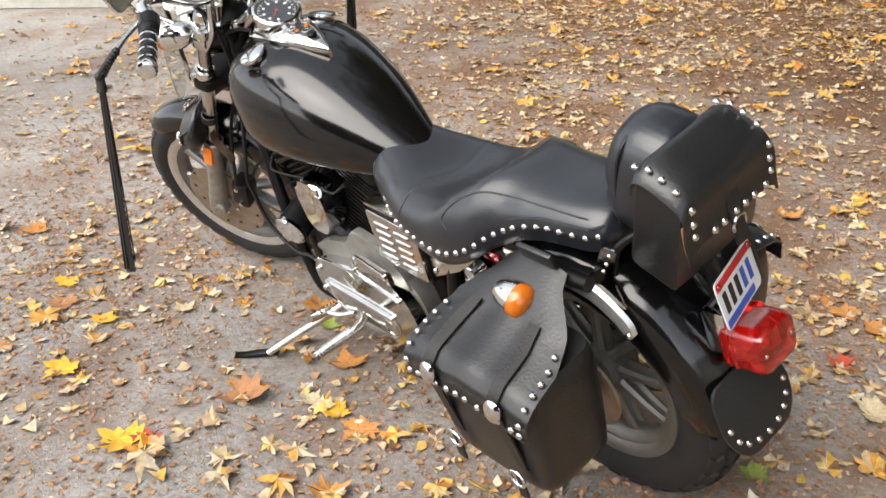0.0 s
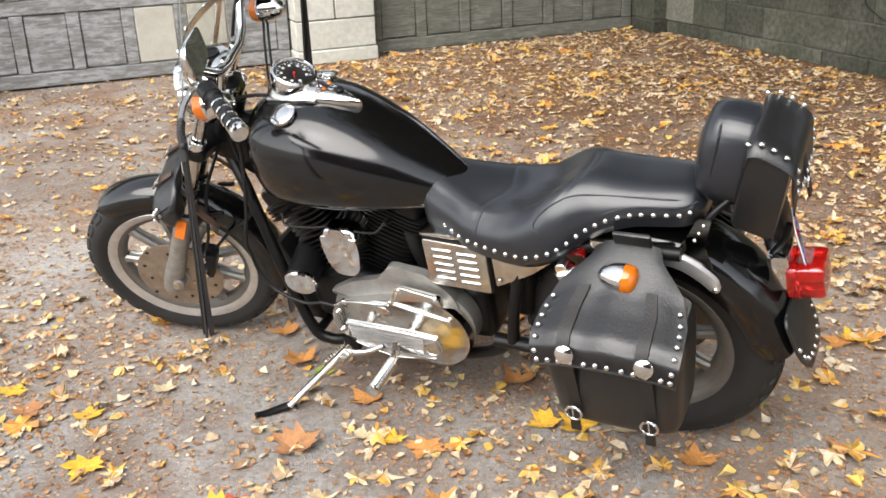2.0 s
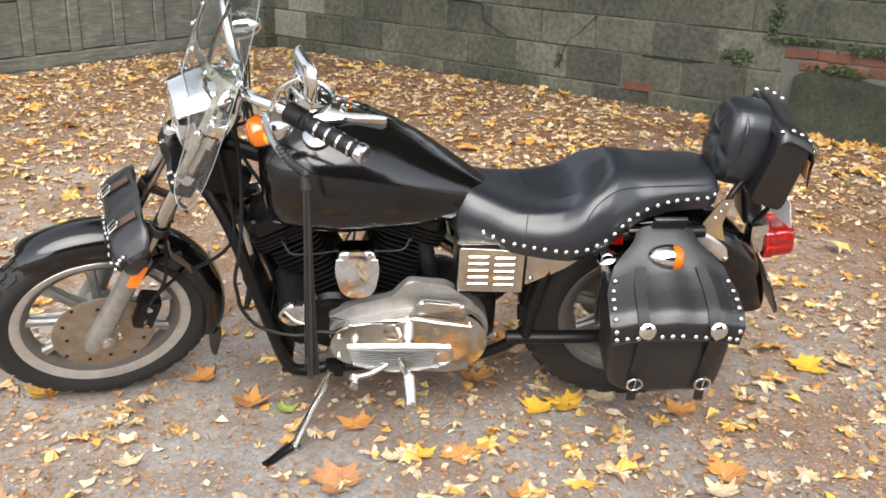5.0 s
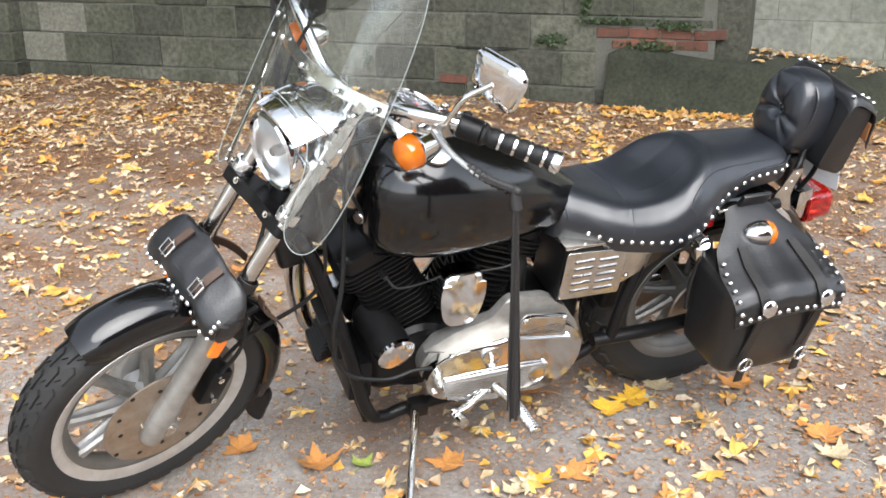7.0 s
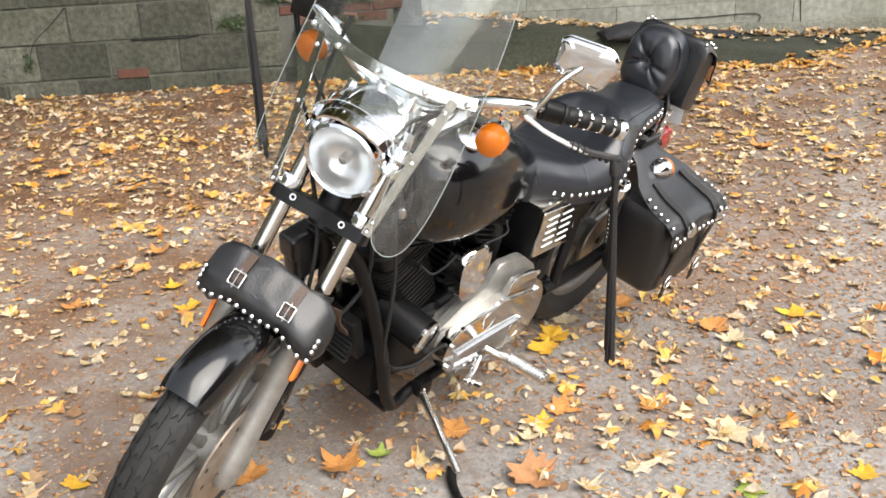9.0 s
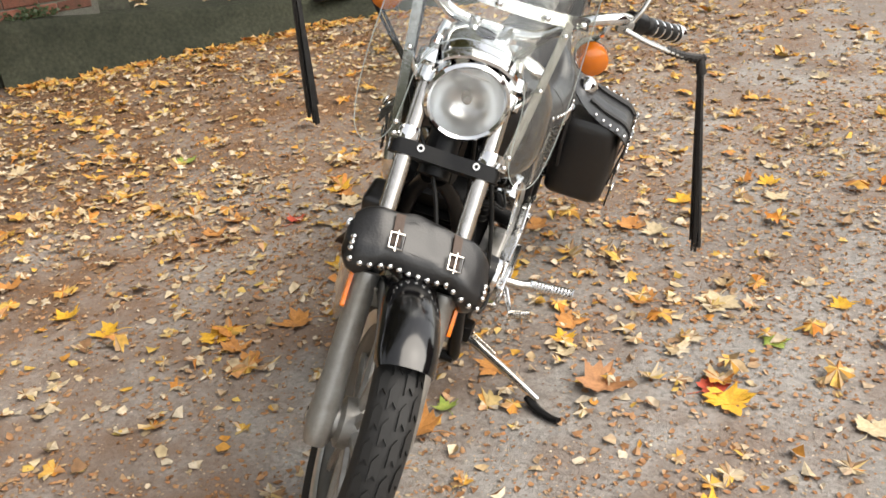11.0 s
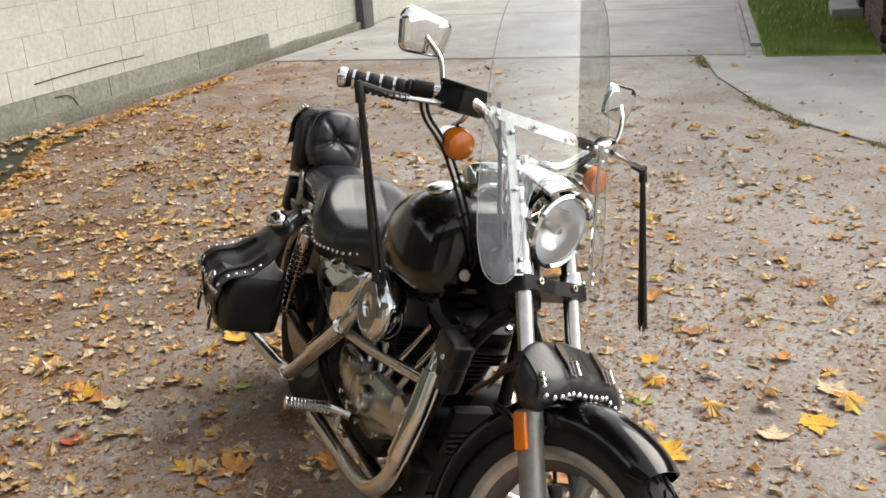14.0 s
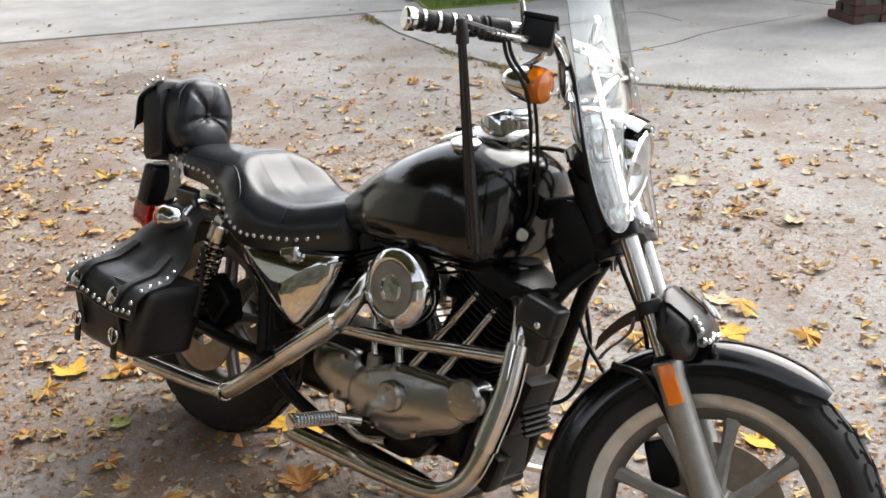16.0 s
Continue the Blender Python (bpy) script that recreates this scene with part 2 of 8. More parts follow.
def a_plate(bm, outline, thick, m, bevel=0.0):
    """A flat plate of the outline (x, y), laid at the pose m with its back at z = 0."""
    a = [bm.verts.new(m @ Vector((x, y, 0))) for x, y in outline]
    b = [bm.verts.new(m @ Vector((x, y, thick))) for x, y in outline]
    n = len(a)
    bm.faces.new(a[::-1])
    top = bm.faces.new(b)
    for k in range(n):
        bm.faces.new([a[k], a[(k + 1) % n], b[(k + 1) % n], b[k]])
    if bevel:
        bmesh.ops.bevel(bm, geom=list(top.edges), offset=bevel, segments=2, profile=0.6, affect='EDGES')
    return bm


def rounded(outline, r, n=5):
    """An outline with its corners rounded off."""
    out = []
    L = len(outline)
    for i in range(L):
        p, a, b = Vector(outline[i]), Vector(outline[i - 1]), Vector(outline[(i + 1) % L])
        da, db = (a - p), (b - p)
        ra = min(r, da.length * 0.48, db.length * 0.48)
        s, e = p + da.normalized() * ra, p + db.normalized() * ra
        for k in range(n + 1):
            t = k / n
            out.append(((1 - t) ** 2 * s + 2 * t * (1 - t) * p + t * t * e)[:])
    return out


def frame_of(o, x, y):
    """A pose at o with the given x and y ways (made square)."""
    x = Vector(x).normalized()
    z = x.cross(Vector(y)).normalized()
    y = z.cross(x)
    m = Matrix((x, y, z)).transposed().to_4x4()
    m.translation = o
    return m


def dome(bm, p, d, r, h=None, n=10):
    h = h or r * 0.6
    prof = [(r, 0), (r * 0.92, h * 0.4), (r * 0.65, h * 0.78), (r * 0.3, h * 0.96), (0, h)]
    return a_lathe(bm, Vector(p), Vector(d), prof, n)


def B():
    return bmesh.new()


# ---------------- the yard ----------------
# The yard is square to its block wall: s runs along that wall, t away from it.
CORNER = Vector((2.3, -6.75, 0))
WAY_S, WAY_T = Vector((-0.781, 0.6245, 0)), Vector((0.6245, 0.781, 0))
YARD = Matrix((WAY_S, -WAY_T, Vector((0, 0, 1)))).transposed().to_4x4()
YARD.translation = CORNER


def W(s, t, z=0.0):
    """A place in the yard."""
    return CORNER + WAY_S * s + WAY_T * t + Vector((0, 0, z))


def yard_box(bm, s0, s1, t0, t1, z0, z1, bevel=0.0):
    return a_box(bm, W((s0 + s1) / 2, (t0 + t1) / 2, (z0 + z1) / 2), (s1 - s0, t1 - t0, z1 - z0), bevel, YARD.to_3x3().to_4x4(), seg=1)


def ground_material():
    m = bpy.data.materials.new("gritty_asphalt")
    m.use_nodes = True
    n, l = m.node_tree.nodes, m.node_tree.links
    b = n["Principled BSDF"]
    b.inputs["Roughness"].default_value = 0.72
    b.inputs["Specular IOR Level"].default_value = 0.55
    co = n.new("ShaderNodeTexCoord")

    def noise(scale, detail=5, rough=0.6):
        t = n.new("ShaderNodeTexNoise")
        t.inputs["Scale"].default_value, t.inputs["Detail"].default_value, t.inputs["Roughness"].default_value = scale, detail, rough
        l.new(co.outputs["Object"], t.inputs["Vector"])
        return t.outputs["Fac"]

    def ramp(src, p0, p1, c0, c1):
        r = n.new("ShaderNodeValToRGB")
        r.color_ramp.elements[0].position, r.color_ramp.elements[1].position = p0, p1
        r.color_ramp.elements[0].color, r.color_ramp.elements[1].color = (*c0, 1), (*c1, 1)
        l.new(src, r.inputs["Fac"])
        return r.outputs["Color"]

    def mix(fac, a, b_, mode='MIX'):
        x = n.new("ShaderNodeMix")
        x.data_type, x.blend_type = 'RGBA', mode
        if isinstance(fac, float):
            x.inputs[0].default_value = fac
        else:
            l.new(fac, x.inputs[0])
        l.new(a, x.inputs[6])
        l.new(b_, x.inputs[7])
        return x.outputs[2]

    grit = n.new("ShaderNodeTexVoronoi")
    grit.inputs["Scale"].default_value = 95
    l.new(co.outputs["Object"], grit.inputs["Vector"])
    stones = ramp(grit.outputs["Color"], 0.1, 0.9, (0.155, 0.149, 0.142), (0.48, 0.462, 0.44))
    fine = ramp(noise(420, 2), 0.35, 0.68, (0.19, 0.182, 0.172), (0.50, 0.48, 0.455))
    base = mix(0.5, stones, fine)
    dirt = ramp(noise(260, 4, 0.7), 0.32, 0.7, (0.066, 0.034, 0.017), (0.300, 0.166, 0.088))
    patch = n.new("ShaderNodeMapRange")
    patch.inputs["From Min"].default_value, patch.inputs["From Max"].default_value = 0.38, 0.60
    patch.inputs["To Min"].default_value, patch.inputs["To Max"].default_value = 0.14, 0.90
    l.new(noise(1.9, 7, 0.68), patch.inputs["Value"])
    # leaf mould and painted shade deepen towards the walls; the open drive is cleaner
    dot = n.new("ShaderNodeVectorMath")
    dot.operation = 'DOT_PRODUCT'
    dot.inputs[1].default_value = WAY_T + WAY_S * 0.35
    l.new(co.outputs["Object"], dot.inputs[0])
    mould_shade = n.new("ShaderNodeMapRange")
    mould_shade.inputs["From Min"].default_value, mould_shade.inputs["From Max"].default_value = -3.6, 1.8
    mould_shade.inputs["To Min"].default_value, mould_shade.inputs["To Max"].default_value = 0.44, -0.46
    l.new(dot.outputs["Value"], mould_shade.inputs["Value"])
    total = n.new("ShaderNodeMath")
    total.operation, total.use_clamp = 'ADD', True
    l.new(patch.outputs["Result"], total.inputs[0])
    l.new(mould_shade.outputs["Result"], total.inputs[1])
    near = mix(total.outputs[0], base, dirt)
    chips = n.new("ShaderNodeTexVoronoi")
    chips.inputs["Scale"].default_value = 62
    chips.inputs["Randomness"].default_value = 1.0
    l.new(co.outputs["Object"], chips.inputs["Vector"])
    lone = n.new("ShaderNodeMapRange")
    lone.inputs["From Min"].default_value, lone.inputs["From Max"].default_value = 0.24, 0.17
    l.new(chips.outputs["Distance"], lone.inputs["Value"])
    sep = n.new("ShaderNodeSeparateColor")
    l.new(chips.outputs["Color"], sep.inputs[0])
    few = n.new("ShaderNodeMath")
    few.operation = 'GREATER_THAN'
    few.inputs[1].default_value = 0.55
    l.new(sep.outputs[0], few.inputs[0])
    both = n.new("ShaderNodeMath")
    both.operation = 'MULTIPLY'
    l.new(lone.outputs["Result"], both.inputs[0])
    l.new(few.outputs[0], both.inputs[1])
    chipcol = ramp(sep.outputs[1], 0.1, 0.9, (0.20, 0.11, 0.06), (0.62, 0.50, 0.37))
    full = mix(both.outputs[0], near, chipcol)
    stain = ramp(noise(0.55, 5), 0.36, 0.62, (0.72, 0.70, 0.68), (1.08, 1.06, 1.04))
    full = mix(1.0, full, stain, 'MULTIPLY')
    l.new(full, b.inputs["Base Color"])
    bp = n.new("ShaderNodeBump")
    bp.inputs["Strength"].default_value, bp.inputs["Distance"].default_value = 0.55, 0.012
    l.new(noise(150, 6, 0.7), bp.inputs["Height"])
    l.new(bp.outputs["Normal"], b.inputs["Normal"])
    return m


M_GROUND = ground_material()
M_SLAB = mat("worn_concrete", (0.45, 0.445, 0.43), 0.88, var=0.9, var_scale=1.4, color2=(0.24, 0.235, 0.225), fine=0.35, fine_scale=130, bump=0.3, bump_scale=90)
M_BLOCK = mat("grey_concrete_block", (0.116, 0.115, 0.090), 0.93, var=0.97, var_scale=1.5, color2=(0.036, 0.041, 0.023), fine=0.45, fine_scale=30, bump=0.6, bump_scale=60, object_random=0.34, world=True)
M_BLOCK_LIGHT = mat("pale_concrete_block", (0.19, 0.186, 0.152), 0.92, var=0.7, var_scale=4, color2=(0.10, 0.10, 0.075), fine=0.35, fine_scale=40, bump=0.5, bump_scale=60, world=True)
M_CRACK = mat("deep_crack", (0.018, 0.018, 0.014), 0.95)
M_IVY = mat("ivy_leaf", (0.030, 0.052, 0.015), 0.6, var=0.6, var_scale=20)
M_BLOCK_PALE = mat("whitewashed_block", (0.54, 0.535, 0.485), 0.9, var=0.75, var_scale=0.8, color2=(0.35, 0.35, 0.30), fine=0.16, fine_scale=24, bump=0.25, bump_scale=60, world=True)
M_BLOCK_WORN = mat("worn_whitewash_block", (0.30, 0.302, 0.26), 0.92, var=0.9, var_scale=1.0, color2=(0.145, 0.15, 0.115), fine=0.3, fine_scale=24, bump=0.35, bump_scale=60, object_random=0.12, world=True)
M_MORTAR = mat("mortar", (0.12, 0.12, 0.10), 0.95, var=0.6, var_scale=5, fine=0.3, bump=0.4, bump_scale=120)
M_MOSS = mat("mossy_concrete", (0.043, 0.046, 0.028), 0.95, var=0.97, var_scale=2.6, color2=(0.013, 0.016, 0.008), fine=0.45, fine_scale=45, bump=0.6, bump_scale=35)
M_TAR = mat("tarred_ledge", (0.12, 0.118, 0.112), 0.85, var=0.8, var_scale=3.0, color2=(0.055, 0.052, 0.048), fine=0.4, fine_scale=60, bump=0.5, bump_scale=40)
M_BRICK = mat("red_brick", (0.20, 0.066, 0.042), 0.9, var=0.95, var_scale=6, color2=(0.060, 0.046, 0.032), fine=0.3, bump=0.3, bump_scale=100, object_random=0.3, world=True)
M_BRICK_DARK = mat("dark_brown_brick", (0.115, 0.052, 0.038), 0.85, var=0.6, var_scale=9, color2=(0.055, 0.03, 0.026), fine=0.3, bump=0.3, bump_scale=100, object_random=0.35)


def boards(name, wood, dark, paint, amount):
    """Weathered boards: a grain that runs along the door and old paint that has flaked off in long patches."""
    m = bpy.data.materials.new(name)
    m.use_nodes = True
    n, l = m.node_tree.nodes, m.node_tree.links
    b = n["Principled BSDF"]
    b.inputs["Roughness"].default_value = 0.85
    pos = n.new("ShaderNodeNewGeometry").outputs["Position"]
    turn = n.new("ShaderNodeMapping")
    turn.vector_type = 'POINT'
    turn.inputs["Rotation"].default_value = (0, 0, -math.atan2(WAY_T.y, WAY_T.x))
    l.new(pos, turn.inputs["Vector"])

    def streak(sx, sz, detail):
        mp = n.new("ShaderNodeMapping")
        mp.inputs["Scale"].default_value = (sx, sx, sz)
        l.new(turn.outputs[0], mp.inputs["Vector"])
        t = n.new("ShaderNodeTexNoise")
        t.inputs["Scale"].default_value, t.inputs["Detail"].default_value, t.inputs["Roughness"].default_value = 1.0, detail, 0.65
        l.new(mp.outputs[0], t.inputs["Vector"])
        return t.outputs["Fac"]

    def ramp(src, p0, p1, c0, c1):
        r = n.new("ShaderNodeValToRGB")
        r.color_ramp.elements[0].position, r.color_ramp.elements[1].position = p0, p1
        r.color_ramp.elements[0].color, r.color_ramp.elements[1].color = (*c0, 1), (*c1, 1)
        l.new(src, r.inputs["Fac"])
        return r.outputs["Color"]

    grain = streak(6, 130, 4)
    flake = streak(9, 34, 10)
    base = ramp(grain, 0.35, 0.66, dark, wood)
    cover = ramp(flake, 0.55 - amount, 0.70 - amount, (0, 0, 0), (1, 1, 1))
    tone = ramp(streak(3, 3, 5), 0.3, 0.7, tuple(c * 0.7 for c in paint), paint)
    x = n.new("ShaderNodeMix")
    x.data_type = 'RGBA'
    l.new(cover, x.inputs[0])
    l.new(base, x.inputs[6])
    l.new(tone, x.inputs[7])
    l.new(x.outputs[2], b.inputs["Base Color"])
    bp = n.new("ShaderNodeBump")
    bp.inputs["Strength"].default_value, bp.inputs["Distance"].default_value = 0.5, 0.006
    l.new(grain, bp.inputs["Height"])
    l.new(bp.outputs["Normal"], b.inputs["Normal"])
    return m


M_WOOD_GREY = boards("weathered_grey_wood", (0.145, 0.145, 0.122), (0.075, 0.077, 0.062), (0.19, 0.19, 0.165), 0.06)
M_WOOD_WHITE = boards("peeling_white_paint", (0.20, 0.198, 0.19), (0.115, 0.113, 0.108), (0.32, 0.325, 0.33), 0.10)
M_PLY = mat("pale_plywood", (0.46, 0.44, 0.38), 0.8, var=0.5, var_scale=5, fine=0.15)
M_POST = mat("dark_post", (0.014, 0.014, 0.015), 0.6, var=0.5, var_scale=12, color2=(0.035, 0.03, 0.026))
M_GRASS = mat("grass", (0.23, 0.33, 0.07), 0.7, var=0.7, var_scale=4, color2=(0.12, 0.15, 0.04))
M_CLOTH = mat("black_cloth", (0.012, 0.012, 0.014), 0.85, var=0.5, var_scale=25, color2=(0.025, 0.025, 0.03), bump=0.4, bump_scale=60)

# Ground: one sheet, finer near the motorcycle, with a very slight unevenness
bm = B()
xs = [-400, -60, -25] + [round(-14 + 0.7 * k, 2) for k in range(32)] + [20, 60, 400]
rows = [[bm.verts.new((x, y, 0.006 * noise.noise((x * 0.5, y * 0.5, 0)) if -13 < x < 7 and -13 < y < 7 and (x - 0.8) ** 2 + y * y > 5 else 0.0)) for x in xs] for y in xs]
for ra, rb in zip(rows, rows[1:]):
    for k in range(len(xs) - 1):
        bm.faces.new([ra[k], ra[k + 1], rb[k + 1], rb[k]])
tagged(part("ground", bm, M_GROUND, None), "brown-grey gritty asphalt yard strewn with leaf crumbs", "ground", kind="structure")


def slab(outline):
    bm = B()
    lo = [bm.verts.new(W(s, t, -0.02)) for s, t in outline]
    hi = [bm.verts.new(W(s, t, 0.014)) for s, t in outline]
    top = bm.faces.new(hi)
    for k in range(len(lo)):
        bm.faces.new([lo[k], lo[(k + 1) % len(lo)], hi[(k + 1) % len(lo)], hi[k]])
    bmesh.ops.bevel(bm, geom=list(top.edges), offset=0.008, segments=1, affect='EDGES')
    return bm


drive = tagged(part("road", slab([(13.05, -0.1), (13.06, 4.90), (16.9, 4.62), (16.9, -0.1)]), M_SLAB, None), "pale grey worn concrete driveway slabs with dark joints", "driveway", kind="structure")
for k in range(4):
    s0 = 16.93 + 4.2 * k
    part("slab", slab([(s0, -0.4), (s0, 4.92 - 0.075 * (s0 - 13)), (s0 + 4.17, 4.92 - 0.075 * (s0 - 8.83)), (s0 + 4.17, -0.4)]), M_SLAB, drive)
apron = tagged(part("pavement", slab([(13.02, 4.5), (11.9, 4.72), (10.9, 5.05), (10.2, 5.35), (9.55, 5.85), (9.05, 6.5), (8.8, 7.3), (8.75, 9.4), (12.94, 9.4), (12.94, 5.0)]), M_SLAB, None), "cracked grey concrete apron beside the brick house", "pavement", kind="structure")
part("slab", slab([(8.75, 9.43), (8.75, 14.5), (12.94, 14.5), (12.94, 9.43)]), M_SLAB, apron)


# cracks across the apron
for pts in (((11.52, 6.03), (11.7, 6.45), (11.85, 6.85), (11.29, 7.0)), ((10.29, 6.21), (10.47, 6.64), (10.77, 7.07), (11.1, 7.9)), ((12.85, 8.01), (12.2, 8.1), (11.64, 8.23), (11.0, 8.6))):
    path = smooth_path([W(a, b, 0.0142) + Vector((noise.noise((a * 9, b * 9, 1)), noise.noise((a * 9, b * 9, 2)), 0)) * 0.03 for a, b in pts], 6)
    part("crack", a_tube(B(), path, [0.010, 0.006], 5, smooth=False, flat=0.12), M_CRACK, apron, "thin dark crack")


# ---------------- block wall ----------------
def chunk_mesh(name, sx, sy, sz, material, bevel=0.008, seed=0):
    """One worn block: s along, t deep, z high, its front at t = 0."""
    rnd = random.Random(seed)
    bm = B()
    a_box(bm, (0, 0, 0), (sx, sy, sz), bevel, seg=1)
    for v in bm.verts:
        v.co += Vector((rnd.uniform(-1, 1), rnd.uniform(-1, 1), rnd.uniform(-1, 1))) * bevel * 0.28
    bmesh.ops.recalc_face_normals(bm, faces=bm.faces[:])
    me = bpy.data.meshes.new(name)
    bm.to_mesh(me)
    bm.free()
    me.materials.append(material)
    return me


def lay(name, me, parent, m):
    ob = new(name, me)
    ob.matrix_world = m
    if parent:
        ob.parent = parent
    return ob


BLOCK_L, BLOCK_H = 0.452, 0.236
wall_block = tagged(part("wall_east", yard_box(B(), -0.35, 5.75, -0.24, -0.012, -0.1, 2.5), M_MORTAR, None, smooth=False), "stained grey concrete block wall with uneven mortar joints", "wall", kind="structure")
rnd = random.Random(5)
full_block = [chunk_mesh("block", BLOCK_L - 0.008, 0.1, BLOCK_H - 0.008, M_BLOCK, 0.007, k) for k in range(3)]
half_block = [chunk_mesh("block", BLOCK_L / 2 - 0.012, 0.1, BLOCK_H - 0.012, M_BLOCK, 0.007, 7)]
base_block = [chunk_mesh("block", BLOCK_L - 0.012, 0.1, 0.1, M_BLOCK, 0.007, 9)]
light_block = chunk_mesh("block", BLOCK_L - 0.008, 0.1, BLOCK_H - 0.008, M_BLOCK_LIGHT, 0.007, 4)
for row in range(7):
    z = 0.05 if row == 0 else 0.106 + BLOCK_H * (row - 0.5)
    s = 0.02 + (BLOCK_L / 2 if row % 2 else 0)
    if row % 2:
        lay("block", half_block[0] if row else base_block[0], wall_block, Matrix.Translation(W(0.02 + BLOCK_L / 4, -0.05, z)) @ YARD.to_3x3().to_4x4())
    while s < 5.6:
        in_bricks = row in (1, 2) and 4.85 < s + BLOCK_L / 2 < 5.95
        if not in_bricks:
            me = (rnd.choice(full_block) if rnd.random() > 0.08 else light_block) if row else base_block[0]
            lay("block", me, wall_block, Matrix.Translation(W(s + BLOCK_L / 2, -0.05 + rnd.uniform(-0.006, 0.006), z)) @ YARD.to_3x3().to_4x4() @ pose(0, 0, 0, 0, 0, rnd.uniform(-0.7, 0.7)))
        elif s < 4.9:
            w = 4.995 - s
            lay("block", full_block[0], wall_block, Matrix.Translation(W(s + w / 2, -0.05, z)) @ YARD.to_3x3().to_4x4() @ Matrix.Diagonal((w / BLOCK_L, 1, 1, 1)))
        s += BLOCK_L
# brick patch let into the wall
brick_me = [chunk_mesh("brick", 0.2, 0.09, 0.06, M_BRICK, 0.005, k) for k in range(3)]
for row in range(2):
    for k in range(4):
        s = 5.00 + 0.205 * k + (0.0 if row else 0.10)
        if row == 0 and k == 3:
            continue
        lay("brick", rnd.choice(brick_me), wall_block, Matrix.Translation(W(s + 0.1, -0.05 + rnd.uniform(-0.008, 0.01), 0.405 + 0.069 * row)) @ YARD.to_3x3().to_4x4() @ pose(0, 0, 0, 0, rnd.uniform(-2.5, 2.5), rnd.uniform(-2, 2)))
lay("brick", brick_me[1], wall_block, Matrix.Translation(W(4.0, -0.036, 0.125)) @ YARD.to_3x3().to_4x4())
part("patch", yard_box(B(), 4.99, 5.74, -0.10, -0.014, 0.105, 0.372, 0.01), M_MOSS, wall_block, "mossy rendered patch under the bricks")
part("patch", yard_box(B(), 4.99, 5.74, -0.10, -0.010, 0.512, 0.575, 0.01), M_BLOCK, wall_block)
# stepped cracks in the joints
for pts in (((3.64, 0.575), (3.60, 0.535), (3.52, 0.46), (3.42, 0.375), (3.38, 0.30), (3.35, 0.19)), ((2.3, 0.585), (2.62, 0.578), (2.66, 0.46), (2.9, 0.345)), ((4.02, 0.345), (4.30, 0.338), (4.46, 0.346))):
    path = [W(a + 0.006 * noise.noise((a * 30, c * 30, 0)), 0.0015, c) for a, c in pts]
    part("crack", a_tube(B(), path, [0.010, 0.005], 5, 5, flat=0.6), M_CRACK, wall_block, "dark stepped crack")
# ivy rooted in the joints
rv = np.random.RandomState(8)
for cs, cz, ws, wz, n in ((4.69, 0.42, 0.07, 0.035, 130), (5.06, 0.555, 0.15, 0.018, 140), (4.93, 0.68, 0.04, 0.11, 120), (3.36, 0.24, 0.02, 0.05, 40), (5.5, 0.53, 0.14, 0.02, 140), (5.35, 0.40, 0.16, 0.03, 120)):
    a, c = cs + rv.randn(n) * ws * 0.6, cz + rv.randn(n) * wz * 0.6
    o = np.array(CORNER)[None] + a[:, None] * np.array(WAY_S) + (0.006 + 0.03 * rv.rand(n))[:, None] * np.array(WAY_T)
    o[:, 2] = c
    u = rv.randn(n, 3) * 0.6 + np.array(WAY_S) * rv.choice([-1, 1], n)[:, None]
    u /= np.linalg.norm(u, axis=1, keepdims=True)
    v = np.cross(u, np.array(WAY_T)[None] + rv.randn(n, 3) * 0.4)
    v /= np.linalg.norm(v, axis=1, keepdims=True)
    sz = (0.008 + 0.010 * rv.rand(n))[:, None]
    q = np.stack([o - u * sz, o - v * sz * 0.7, o + u * sz, o + v * sz * 0.7], 1).reshape(-1, 3)
    part("ivy", (q.tolist(), [], np.arange(n * 4).reshape(-1, 4).tolist()), M_IVY, wall_block, "dark green ivy sprigs in the joint", smooth=False)

# whitewashed stretch, set back behind the ledge
ang = math.atan2(0.5, 9.9)
PALE = YARD @ pose(5.75, 0.66, 0, 0, 0, 0) @ Matrix.Rotation(-ang, 4, 'Z')
bm = B()
a_box(bm, (4.95, 0.16, 1.2), (10.2, 0.24, 2.6), 0, None)
bmesh.ops.transform(bm, matrix=PALE, verts=bm.verts[:])
M_MORTAR_PALE = mat("pale_mortar", (0.34, 0.34, 0.31), 0.95, var=0.7, var_scale=1.1, fine=0.2)
wall_pale = tagged(part("wall_pale", bm, M_MORTAR_PALE, None, smooth=False), "whitewashed concrete block wall, stained grey near the ground", "wall", kind="structure")
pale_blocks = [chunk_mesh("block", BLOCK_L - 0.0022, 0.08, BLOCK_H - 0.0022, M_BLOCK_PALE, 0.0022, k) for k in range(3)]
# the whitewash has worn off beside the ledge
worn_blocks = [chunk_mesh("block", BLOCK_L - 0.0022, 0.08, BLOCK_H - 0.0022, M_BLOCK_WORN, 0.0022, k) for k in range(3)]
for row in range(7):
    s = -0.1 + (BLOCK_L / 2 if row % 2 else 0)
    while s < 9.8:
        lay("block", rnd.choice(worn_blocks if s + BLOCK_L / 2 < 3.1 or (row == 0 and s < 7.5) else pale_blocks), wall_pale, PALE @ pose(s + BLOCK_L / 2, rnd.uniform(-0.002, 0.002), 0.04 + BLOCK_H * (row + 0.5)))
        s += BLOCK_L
bm = B()
a_box(bm, (0, 0, 0), (9.9, 0.1, 0.12), 0.012)
